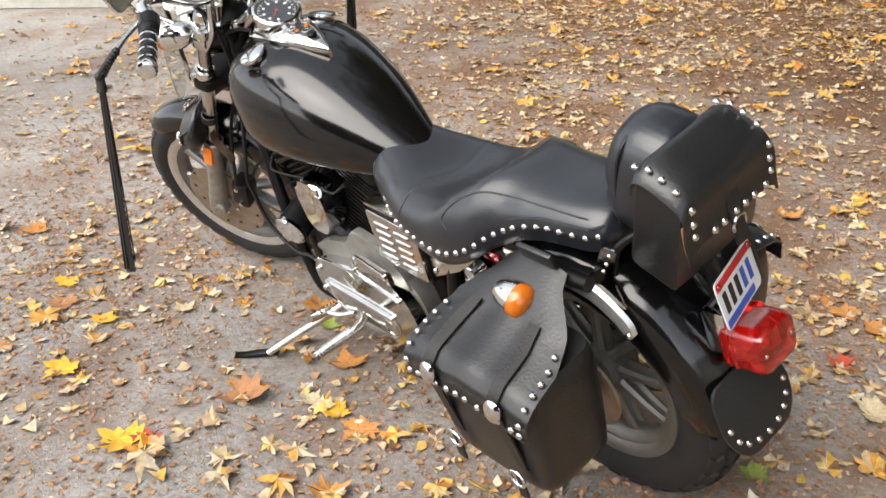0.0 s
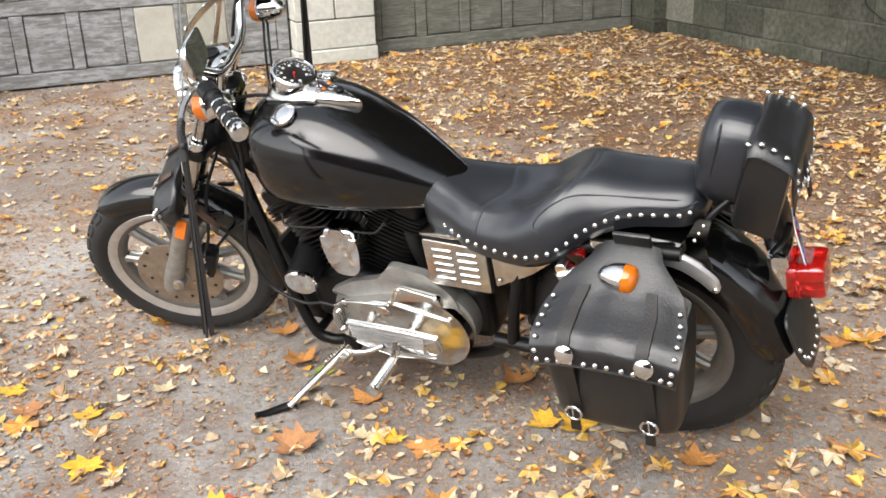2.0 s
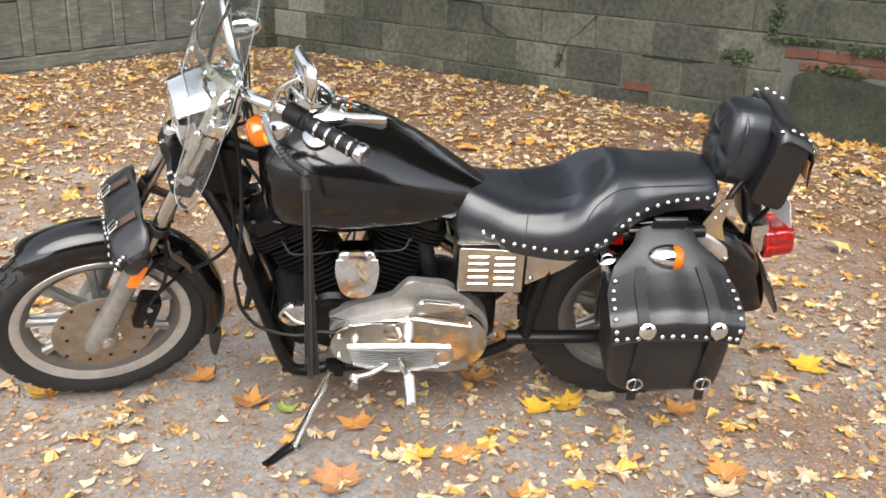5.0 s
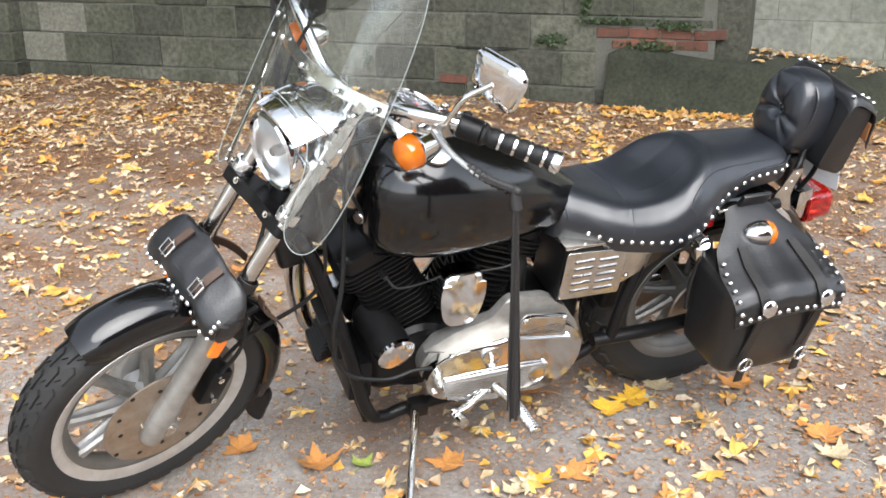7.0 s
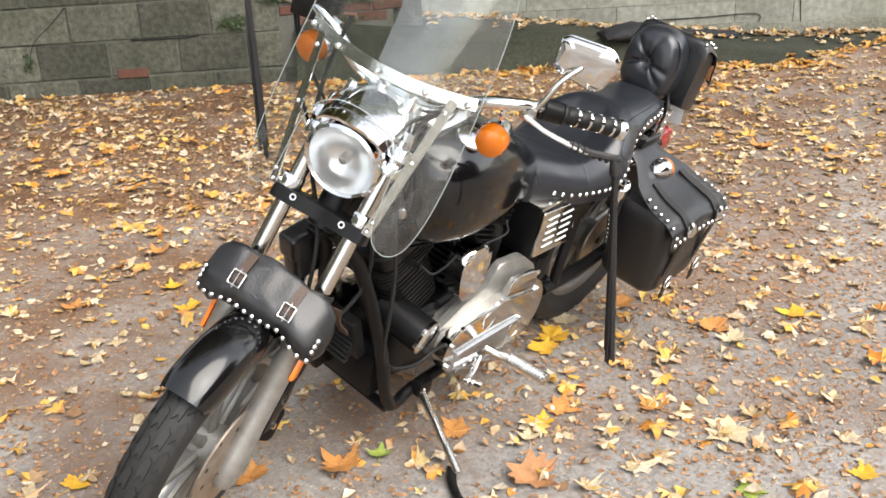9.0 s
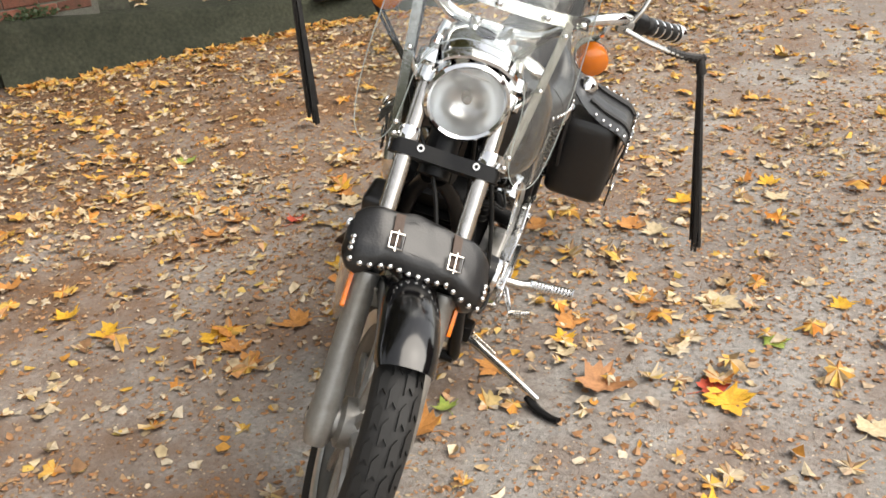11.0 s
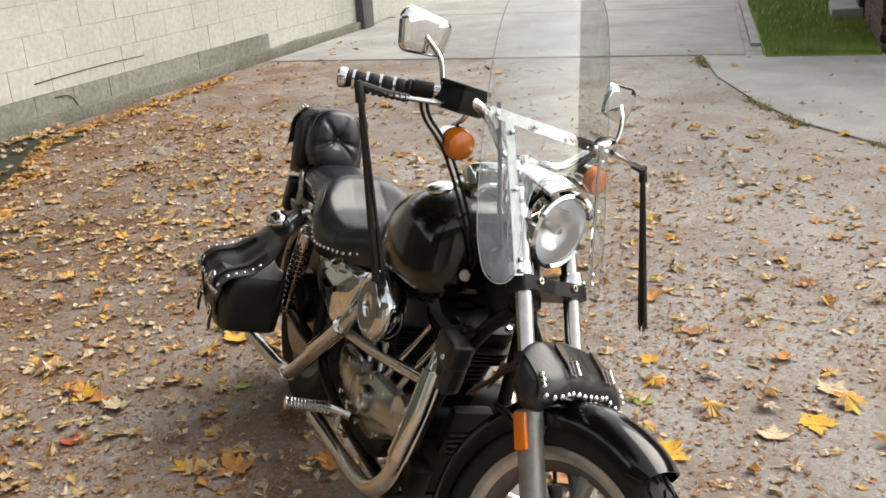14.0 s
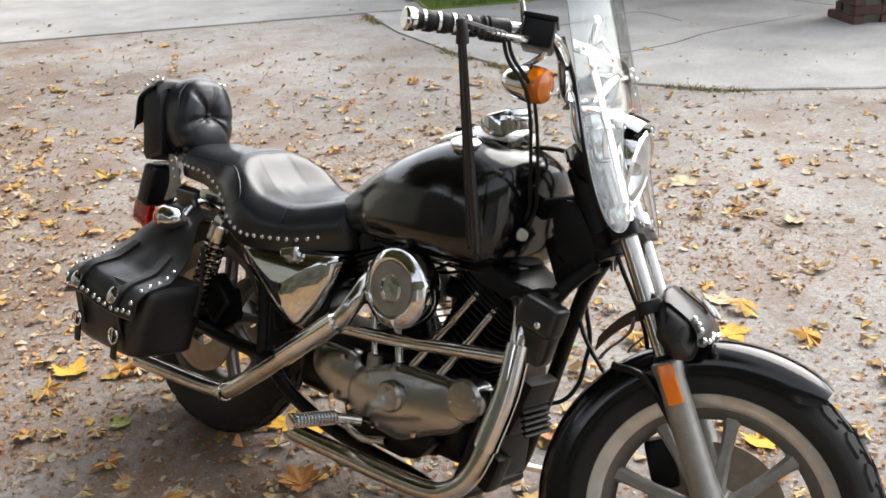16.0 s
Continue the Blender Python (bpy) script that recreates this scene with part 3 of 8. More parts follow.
bmesh.ops.subdivide_edges(bm, edges=[e for e in bm.edges if e.calc_length() > 2], cuts=40)
for v in bm.verts:
    v.co += Vector((0, noise.noise(v.co * 3) * 0.02, noise.noise(v.co * 2 + Vector((5, 0, 0))) * 0.025))
bmesh.ops.transform(bm, matrix=PALE @ pose(4.9, -0.05, 0.05), verts=bm.verts[:])
part("footing", bm, mat("stained_footing", (0.24, 0.24, 0.20), 0.93, var=0.9, var_scale=2.0, color2=(0.12, 0.12, 0.09), fine=0.4, fine_scale=40, bump=0.5, bump_scale=40, world=True), wall_pale)
# end return between the two walls
bm = yard_box(B(), 5.72, 5.95, -0.8, -0.06, 0.0, 2.5)
part("return", bm, M_BLOCK, wall_pale, smooth=False)
# pillar and the wall beyond it
pillar = tagged(part("pillar", yard_box(B(), 15.55, 15.9, -0.42, -0.02, 0, 2.6, 0.01), M_TAR, None), "dark weathered square gate pillar at the end of the wall", "pillar", kind="structure")
part("cap", yard_box(B(), 15.5, 15.95, -0.46, 0.02, 2.6, 2.68, 0.012), M_SLAB, pillar)
tagged(part("wall_far", yard_box(B(), 15.9, 30, -0.45, -0.25, 0, 2.2), M_BLOCK_PALE, None, smooth=False), "pale rendered wall running on along the driveway", "wall", kind="structure")

# upright joint and cracks in the whitewash
for pts in (((3.10, 1.2), (3.115, 0.8), (3.10, 0.45), (3.125, 0.10)), ((4.0, 0.375), (4.35, 0.385), (4.9, 0.392), (5.4, 0.383)), ((4.19, 0.23), (4.36, 0.21), (4.46, 0.09)), ((4.95, 0.10), (5.5, 0.10), (6.1, 0.098)), ((2.0, 0.165), (2.35, 0.168), (2.78, 0.175), (2.79, 0.09))):
    path = [PALE @ Vector((a + 0.006 * noise.noise((a * 30, c * 30, 0)), -0.0455, c)) for a, c in pts]
    part("crack", a_tube(B(), path, [0.007, 0.004], 5, 5, flat=0.6), M_CRACK, wall_pale, "dark crack in the whitewash")


def ledge_height(s):
    return 0.40 * max(0.0, 1 - max(0, s - 5.2) / 3.7) ** 1.15


def ledge_foot(s):
    """How far the foot of the ledge runs out into the yard."""
    return 0.40 * max(0.0, min(1, (s - 7.2) / 1.2))


# low mossy ledge in front of the set-back wall, tapering into the ground
bm = B()
rings = []
for k in range(41):
    s = 5.08 + 4.57 * k / 40
    h = ledge_height(s) * max(0.0, min(1, 0.86 + (s - 5.08) / 0.3))
    out = ledge_foot(s) * min(1, h * 30)
    w = lambda q: 0.03 * noise.noise((s * 2.1, q, 3.3)) + 0.012 * noise.noise((s * 9, q, 1))
    prof = [(-0.85, -0.05), (-0.85, h * 1.04 + 0.01), (-0.45, h + 0.01), (-0.05, h + 0.004), (0.02 + out * 0.6, h * 0.93), (0.06 + out * 0.8, h * 0.5), (0.13 + out, 0.03 * min(1, h * 8) + 0.002), (0.2 + out, -0.05)]
    rings.append([W(s, t + w(t + z) * min(1, h * 6), z + (w(t * 3 + 7) * 0.5 if z > 0 else 0)) for t, z in prof])
a_loft(bm, rings)
bmesh.ops.subdivide_edges(bm, edges=bm.edges[:], cuts=1, use_grid_fill=True)
tagged(part("ledge", bm, M_MOSS, None, sharp=60), "low dark mossy concrete ledge sloping down beside the wall", "ledge", kind="structure")


# ---------------- garage front ----------------
def panel_door(name, t0, t1, stile, material, panel_material, ply, label):
    leaf = tagged(part(name, yard_box(B(), -0.14, -0.07, t0, t1, 0.015, 2.15), panel_material, None, smooth=False), label, "garage door", kind="structure")
    part("rail", yard_box(B(), -0.10, -0.03, t0, t1, 0.015, 0.115, 0.006), material, leaf)
    for z in (0.545, 1.06, 1.57, 2.05):
        part("rail", yard_box(B(), -0.10, -0.032, t0, t1, z, z + 0.1, 0.006), material, leaf)
    n = round((t1 - t0) / stile)
    for k in range(n + 1):
        t = t0 + (t1 - t0 - 0.09) * k / n
        for z in (0.118, 0.648, 1.163, 1.673):
            part("stile", yard_box(B(), -0.10, -0.034, t, t + 0.09, z, z + (0.424 if z < 0.2 else 0.404 if z < 1.2 else 0.37), 0.005), material, leaf)
            if k < n:
                pm = M_PLY if (ply and z < 0.2 and k in ply) else panel_material
                w = (t1 - t0 - 0.09) / n - 0.09
                part("panel", yard_box(B(), -0.075, -0.05 if pm is not M_PLY else -0.036, t + 0.092, t + 0.088 + w, z + 0.004, z + (0.42 if z < 0.2 else 0.40 if z < 1.2 else 0.366), 0.01), pm, leaf)
    return leaf


panel_door("door_1", 0.16, 2.66, 0.415, M_WOOD_GREY, M_WOOD_GREY, (), "weathered grey wooden panelled garage door, closed")
panel_door("door_2", 3.36, 6.2, 0.40, M_WOOD_WHITE, M_WOOD_WHITE, (1, 2), "white garage door with peeling paint and pale patch boards")
# the unseen upper front is raised to block sky from this end
garage = tagged(part("wall_garage", yard_box(B(), -0.5, -0.15, -0.3, 9.5, 0, 4.3), M_MORTAR, None, smooth=False), "shaded garage front of grey blocks", "wall", kind="structure")
part("lintel", yard_box(B(), -0.149, 0.02, -0.3, 9.5, 2.17, 4.3), M_BLOCK, garage, smooth=False)
part("threshold", yard_box(B(), -0.148, -0.02, 0.16, 2.66, -0.02, 0.012, 0.006), M_MORTAR, garage)


def pier(s0, s1, t0, t1, material, label):
    p = tagged(part("pier", yard_box(B(), s0 + 0.01, s1 - 0.01, t0 + 0.01, t1 - 0.01, 0, 2.17), M_MORTAR, None, smooth=False), label, "pier", kind="structure")
    part("plinth", yard_box(B(), s0 - 0.02, s1 + 0.02, t0 - 0.01, t1 + 0.01, 0, 0.11, 0.01), material, p)
    z, k = 0.115, 0
    while z < 2.0:
        if k % 2:
            mid = (t0 + t1) / 2
            part("block", yard_box(B(), s0, s1, t0, mid - 0.004, z, z + 0.226, 0.008), material, p)
            part("block", yard_box(B(), s0, s1, mid + 0.004, t1, z, z + 0.226, 0.008), material, p)
        else:
            part("block", yard_box(B(), s0, s1, t0, t1, z, z + 0.226, 0.008), material, p)
        z, k = z + 0.235, k + 1
    return p


pier(-0.148, 0.14, 2.68, 3.34, M_BLOCK_PALE, "pale painted block pier between the garage doors")
pier(-0.148, 0.30, -0.02, 0.14, M_BLOCK, "grey block pilaster at the corner of the yard")
pier(-0.148, 0.5, 6.25, 9.4, M_BLOCK_PALE, "pale painted block pier beside the white garage door")

# ---------------- brick house and lawn ----------------
house = tagged(part("house", yard_box(B(), 13.06, 22, 6.12, 16, -0.05, 4.2), M_MORTAR, None, smooth=False), "dark brown brick house with a stone doorstep", "house")
row_bricks = [chunk_mesh("brick", 0.205, 0.09, 0.062, M_BRICK_DARK, 0.005, k) for k in range(4)]
TURN = YARD.to_3x3().to_4x4() @ Matrix.Rotation(radians(90), 4, 'Z')
for row in range(12):
    t = 6.09 + (0.11 if row % 2 else 0)
    while t < 10.6 - 0.12 * (row % 3):
        if t < 11:
            lay("brick", rnd.choice(row_bricks), house, Matrix.Translation(W(13.045 + rnd.uniform(-0.003, 0.003), t + 0.103, 0.04 + 0.0735 * row)) @ TURN)
        t += 0.2155
for row in range(12):
    s = 13.1 + (0.11 if row % 2 else 0)
    while s < 14.5:
        lay("brick", rnd.choice(row_bricks), house, Matrix.Translation(W(s + 0.103, 6.105, 0.04 + 0.0735 * row)) @ YARD.to_3x3().to_4x4())
        s += 0.2155
part("wall", yard_box(B(), 13.0, 13.06, 10.3, 16, 0, 4.2), M_BRICK_DARK, house, smooth=False)
part("wall", yard_box(B(), 13.0, 13.06, 6.06, 16, 0.89, 4.2), M_BRICK_DARK, house, smooth=False)
part("wall", yard_box(B(), 14.6, 22, 6.06, 6.12, 0, 4.2), M_BRICK_DARK, house, smooth=False)
part("doorstep", yard_box(B(), 15.3, 16.2, 5.72, 6.05, 0, 0.14, 0.01), M_SLAB, house, "pale stone doorstep")
part("door", yard_box(B(), 15.35, 16.15, 6.0, 6.055, 0.145, 2.1, 0.01), M_POST, house, "dark painted door")
bm = B()
rp = random.Random(3)
pierh = thing("brick_pier", "short brick pier standing beside the concrete apron", "pier")
part("core", yard_box(B(), 10.59, 10.85, 8.09, 8.35, 0, 0.98), M_MORTAR, pierh, smooth=False)
for row in range(13):
    for a in (0, 1):
        for c in (0, 1):
            o = W(10.61 + 0.22 * a, 8.175 + 0.21 * c, 0.04 + 0.0735 * row) if row % 2 else W(10.665 + 0.21 * c, 8.11 + 0.22 * a, 0.04 + 0.0735 * row)
            lay("brick", rp.choice(row_bricks), pierh, Matrix.Translation(o) @ (TURN if row % 2 else YARD.to_3x3().to_4x4()))
part("cap", yard_box(B(), 10.5, 10.94, 8.0, 8.44, 0.98, 1.04, 0.01), M_SLAB, pierh)

def strip(outline, z0, z1):
    bm = B()
    lo, hi = [bm.verts.new(W(a, b, z0)) for a, b in outline], [bm.verts.new(W(a, b, z1)) for a, b in outline]
    bm.faces.new(hi)
    for k in range(len(lo)):
        bm.faces.new([lo[k], lo[(k + 1) % len(lo)], hi[(k + 1) % len(lo)], hi[k]])
    return bm


tagged(part("lawn", strip([(12.86, 5.08), (25, 4.17), (25, 6.06), (12.86, 6.06)], -0.05, 0.03), M_GRASS, None), "strip of bright green grass beside the brick house", "lawn", kind="structure")
tagged(part("kerb", strip([(13.6, 4.93), (25, 4.075), (25, 4.165), (13.6, 5.02)], -0.05, 0.032), M_SLAB, None), "low pale concrete kerb edging the grass", "kerb", kind="structure")
rg = np.random.RandomState(4)
nb = 26000
gs = 12.87 + (rg.rand(nb) ** 1.5) * 10
gt = 5.09 - 0.075 * (gs - 12.86) + rg.rand(nb) * (0.96 + 0.075 * (gs - 12.86))
gh, ga, gl = 0.03 + rg.rand(nb) * 0.045, rg.rand(nb) * 6.283, rg.rand(nb, 2) * 0.05 - 0.025
o = np.array(CORNER)[None] + gs[:, None] * np.array(WAY_S) + gt[:, None] * np.array(WAY_T)
o[:, 2] = 0.028
side = np.stack([np.cos(ga), np.sin(ga), 0 * ga], 1) * 0.004
tip = o + np.concatenate([gl, gh[:, None]], 1)
gv = np.stack([o - side, o + side, tip], 1).reshape(-1, 3)
tagged(part("grass_blades", (gv.tolist(), [], np.arange(nb * 3).reshape(-1, 3).tolist()), M_GRASS, None, smooth=False), "short green grass blades on the lawn", "grass", kind="stuff")

# weeds in the seam before the apron
nb = 2600
f01 = rg.rand(nb)
knots = np.array([(12.9, 4.48), (11.9, 4.70), (10.9, 5.03), (10.2, 5.33), (9.55, 5.83), (9.05, 6.48), (8.8, 7.28)])
ss = np.interp(f01 * 6, range(7), knots[:, 0]) + rg.randn(nb) * 0.02
tt = np.interp(f01 * 6, range(7), knots[:, 1]) + rg.randn(nb) * 0.025
keep = np.sin(f01 * 40) + np.sin(f01 * 17 + 1) > 0.2
ss, tt = ss[keep], tt[keep]
nb = len(ss)
ga = rg.rand(nb) * 6.283
o = np.array(CORNER)[None] + ss[:, None] * np.array(WAY_S) + tt[:, None] * np.array(WAY_T)
side = np.stack([np.cos(ga), np.sin(ga), 0 * ga], 1) * 0.004
tip = o + np.stack([rg.randn(nb) * 0.03, rg.randn(nb) * 0.03, 0.01 + rg.rand(nb) * 0.035], 1)
gv = np.stack([o - side, o + side, tip], 1).reshape(-1, 3)
M_WEED = mat("dry_weed", (0.20, 0.20, 0.06), 0.8, var=0.7, var_scale=4, color2=(0.22, 0.14, 0.06))
tagged(part("weeds", (gv.tolist(), [], np.arange(nb * 3).reshape(-1, 3).tolist()), M_WEED, None, smooth=False), "sparse dry weeds growing in the pavement seam", "weeds", kind="stuff")

# crumpled black jacket lying on the ledge
bm = B()
rings = []
for k in range(29):
    f = k / 28
    s = 7.18 + 1.08 * f
    thick = (0.085 * math.sin(math.pi * min(1, f * 1.7 + 0.06)) ** 0.7 if f < 0.55 else 0.035) + 0.012
    wide = (0.13 if f < 0.55 else 0.055) * (1 + 0.35 * noise.noise((s * 6, 0, 0)))
    mid = 0.03 + 0.04 * math.sin(f * 7) - 0.28 * f
    base = ledge_height(s) * 0.93 - 0.005
    rings.append([W(s, mid + wide * math.cos(a) * (1 + 0.3 * noise.noise((s * 9, a, 2))), base + thick * (0.5 + 0.5 * math.sin(a)) * (1 + 0.35 * noise.noise((s * 14, a * 2, 5))) * 1.3) for a in [6.283185 * q / 16 for q in range(16)]])
a_loft(bm, rings)
tagged(part("jacket", bm, M_CLOTH, None, sharp=60), "crumpled black cloth jacket lying along the ledge", "jacket")


# unseen maples behind the walls, placed so their crowns shade the yard's edge
M_BARK = mat("maple_bark", (0.13, 0.10, 0.075), 0.9, var=0.7, var_scale=9, bump=0.6, bump_scale=25)


def tree(s, t, height, spread, seed, label, reach=1.6):
    r = random.Random(seed)
    base = W(s, t, 0)
    tr = thing("tree", label, "tree", "maples behind the wall", Matrix.Translation(base))
    lean_t = WAY_T * (reach / height / 0.5) + Vector((r.uniform(-0.05, 0.05), r.uniform(-0.05, 0.05), 1))
    fork_z = height * 0.38
    trunk = part("trunk", a_tube(B(), [(0, 0, -0.1), tuple(lean_t * fork_z * 0.45 - WAY_T * 0.08), tuple(lean_t * fork_z), tuple(lean_t * height * 0.75)], [0.24, 0.07], 14), M_BARK, tr)
    ends = []
    for k in range(11):
        a = 6.283 * k / 11 + r.uniform(-0.25, 0.25)
        z0 = fork_z * r.uniform(0.85, 1.5)
        p0 = lean_t * z0
        L = spread * r.uniform(0.65, 1.0)
        p2 = p0 + Vector((math.cos(a) * L, math.sin(a) * L, height * r.uniform(0.12, 0.42)))
        p1 = p0.lerp(p2, 0.5) + Vector((0, 0, 0.35))
        part("limb", a_tube(B(), [p0, p1, p2], [0.085, 0.02], 8, 5), M_BARK, tr)
        ends += [p1, p2, p1.lerp(p2, 0.5), p2 + Vector((0, 0, 0.5))]
    rr = np.random.RandomState(seed)
    n = 15000
    c = np.array([tuple(e) for e in ends])[rr.randint(len(ends), size=n)] + rr.randn(n, 3) * np.array([0.7, 0.7, 0.6])
    a, b_ = rr.randn(n, 3), rr.randn(n, 3)
    a /= np.linalg.norm(a, axis=1, keepdims=True)
    b_ -= (a * b_).sum(1, keepdims=True) * a
    b_ /= np.linalg.norm(b_, axis=1, keepdims=True)
    sz = (0.08 + 0.12 * rr.rand(n))[:, None]
    v = np.stack([c - a * sz, c - b_ * sz * 0.6, c + a * sz, c + b_ * sz * 0.6], 1).reshape(-1, 3)
    part("crown", (v.tolist(), [], np.arange(n * 4).reshape(-1, 4).tolist()), M_CROWN, tr, smooth=False)
    return tr


M_CROWN = mat("autumn_foliage", (0.13, 0.11, 0.025), 0.7, var=0.7, var_scale=1.5, color2=(0.06, 0.08, 0.02))
tree(3.6, -1.5, 9.0, 3.4, 21, "unseen autumn maple leaning over the grey block wall to shade the yard")
tree(6.6, -1.9, 10.0, 3.7, 22, "unseen tall autumn maple leaning over the whitewashed wall to shade the yard")
tree(9.3, -2.3, 8.0, 2.7, 23, "unseen smaller autumn maple standing behind the whitewashed wall to shade it", 0.7)


# ---------------- the motorcycle ----------------
# Bike frame: x ahead, y to the rider's left, z up in the plane of the wheels; origin under the rear axle.
LEAN, HEADING, STEER = 17.5, 3.2, 20.4
BIKE = Matrix.Translation((0, -0.07, 0)) @ Matrix.Rotation(radians(HEADING), 4, 'Z') @ Matrix.Rotation(radians(-LEAN), 4, 'X')
HEAD, RAKE = Vector((1.145, 0, 0.81)), Vector((-0.5, 0, 0.8660254))


def steered(angle, lean, lift):
    """What turns with the fork: by an angle about the steering head, with a slight lean of its own."""
    return Matrix.Translation((0, 0, lift)) @ Matrix.Translation(HEAD) @ Matrix.Rotation(radians(angle), 4, RAKE) @ Matrix.Translation((0, 0, 0.11)) @ Matrix.Rotation(radians(lean), 4, 'X') @ Matrix.Translation((0, 0, -0.11)) @ Matrix.Translation(-HEAD)


ST = steered(STEER, 1.1, 0.005)
# the windshield sits a little askew in its clamps
SHIELD = steered(17.8, 1.3, 0.0)
# the bar sits a little askew in its risers
BAR = Matrix.Translation((0, 0.013, 0)) @ Matrix.Translation(HEAD) @ Matrix.Rotation(radians(16.3), 4, RAKE) @ Matrix.Translation(-HEAD) @ Matrix.Translation((0, 0, 1.09)) @ Matrix.Rotation(radians(2.3), 4, 'X') @ Matrix.Translation((0, 0, -1.09))

bike = thing("motorcycle", "black and chrome cruiser motorcycle leaning on its side stand", "motorcycle", matrix=BIKE)


def fpart(name, bm, material, parent=bike, label="", sharp=38):
    """A part that turns with the steering."""
    bmesh.ops.transform(bm, matrix=ST, verts=bm.verts[:])
    return part(name, bm, material, parent, label, sharp=sharp)


def spart(name, bm, material, parent=bike, label="", sharp=38):
    """A part of the windshield."""
    bmesh.ops.transform(bm, matrix=SHIELD, verts=bm.verts[:])
    return part(name, bm, material, parent, label, sharp=sharp)


def hpart(name, bm, material, parent=bike, label="", sharp=38):
    """A part clamped to the handlebar."""
    bmesh.ops.transform(bm, matrix=BAR, verts=bm.verts[:])
    return part(name, bm, material, parent, label, sharp=sharp)


def bpart(name, bm, material, parent=bike, label="", sharp=38):
    return part(name, bm, material, parent, label, sharp=sharp)


Y = Vector((0, 1, 0))


def wheel(name, c, R, half, rim, put, label, material):
    c = Vector(c)
    # rim: a turned ring with lips and a dropped well
    prof = [(rim - 0.004, -half * 0.62), (rim + 0.012, -half * 0.70), (rim + 0.014, -half * 0.60), (rim - 0.006, -half * 0.5), (rim - 0.020, -half * 0.34), (rim - 0.030, 0),
            (rim - 0.020, half * 0.34), (rim - 0.006, half * 0.5), (rim + 0.014, half * 0.60), (rim + 0.012, half * 0.70), (rim - 0.004, half * 0.62),
            (rim - 0.022, half * 0.50), (rim - 0.038, half * 0.30), (rim - 0.044, 0), (rim - 0.038, -half * 0.30), (rim - 0.022, -half * 0.50), (rim - 0.004, -half * 0.62)]
    w = put(name, a_lathe(B(), c, Y, prof, 72), M_RIM, bike, label)
    # the rear lip takes the alloy darkened for shade; the front stays bright
    for sg in (1, -1):
        put("rim_lip", a_lathe(B(), c, Y * sg, [(rim - 0.020, half * 0.56), (rim - 0.014, half * 0.66), (rim - 0.004, half * 0.73), (rim + 0.006, half * 0.765), (rim + 0.008, half * 0.72)], 72), M_STRUT if put is fpart else material, w, "polished rim lip")
    # tyre
    tp = []
    for k in range(25):
        a = math.pi * (k / 24) - math.pi / 2
        y = half * 1.02 * math.sin(a) * (1 if abs(math.sin(a)) < 0.9 else 0.99)
        r = rim + 0.006 + (R - rim - 0.006) * (max(0.0, math.cos(a)) ** 0.52)
        tp.append((r, y))
    tp = [(rim - 0.008, -half * 0.55), (rim + 0.004, -half * 0.70)] + tp[1:-1] + [(rim + 0.004, half * 0.70), (rim - 0.008, half * 0.55), (rim - 0.008, -half * 0.55)]
    tyre = put("tyre", a_lathe(B(), c, Y, tp, 84), M_TYRE, w, "worn black tyre with zigzag tread")
    # tread: rows of proud blocks
    bm = B()
    pitch = 30
    def crown(y):
        a = math.asin(max(-0.97, min(0.97, y / (half * 1.02))))
        return rim + 0.006 + (R - rim - 0.006) * (math.cos(a) ** 0.52)
    for k in range(pitch):
        for row, (y0, y1, sh) in enumerate(((-0.84, -0.56, 0.35), (-0.43, -0.09, 0.0), (0.09, 0.43, 0.5), (0.56, 0.84, 0.85))):
            y0, y1 = y0 * half, y1 * half
            vs = []
            for (fa, yy) in ((0.04, y0), (0.62, y0), (0.84, (y0 + y1) / 2), (0.70, y1), (0.10, y1), (0.28, (y0 + y1) / 2)):
                ang = 6.283185 * (k + fa + sh) / pitch
                for lift in (-0.001, 0.0065):
                    rr = crown(yy) + lift
                    vs.append(bm.verts.new(c + Vector((rr * math.cos(ang), yy, rr * math.sin(ang)))))
            lo, hi = vs[0::2], vs[1::2]
            bm.faces.new(hi)
            for q in range(6):
                bm.faces.new([lo[q], lo[(q + 1) % 6], hi[(q + 1) % 6], hi[q]])
    put("tread", bm, M_TYRE, w)
    # hub and nine cast spokes
    put("hub", a_lathe(B(), c, Y, [(0.012, -0.075), (0.034, -0.075), (0.036, -0.05), (0.052, -0.042), (0.054, 0.042), (0.036, 0.05), (0.034, 0.075), (0.012, 0.075)], 28), material, w)
    for k in range(9):
        ang = 6.283185 * k / 9 + 0.2
        m = Matrix.Translation(c) @ Matrix.Rotation(-ang, 4, 'Y')
        bm = B()
        rings = []
        for f in (0, 0.12, 0.5, 0.85, 1.0):
            x = 0.046 + (rim - 0.034 - 0.046) * f
            wz = (0.0145 - 0.004 * math.sin(math.pi * f)) * (1.25 if f in (0, 1.0) else 1)
            wy = 0.022 - 0.006 * f
            rings.append([m @ Vector((x, yy * wy, zz * wz)) for yy, zz in ((-1, -0.55), (-0.6, -1), (-0.25, -0.55), (0.25, -0.55), (0.6, -1), (1, -0.55), (1, 0.55), (0.6, 1), (0.25, 0.55), (-0.25, 0.55), (-0.6, 1), (-1, 0.55))])
        a_loft(bm, rings)
        put("spoke", bm, material, w)
    return w


RW, FW = Vector((0.012, 0, 0.318)), Vector((1.480, 0, 0.312))
front_wheel = wheel("front_wheel", FW, 0.299, 0.047, 0.226, fpart, "cast nine-spoke front wheel in dull aluminium", M_ALU_DULL)
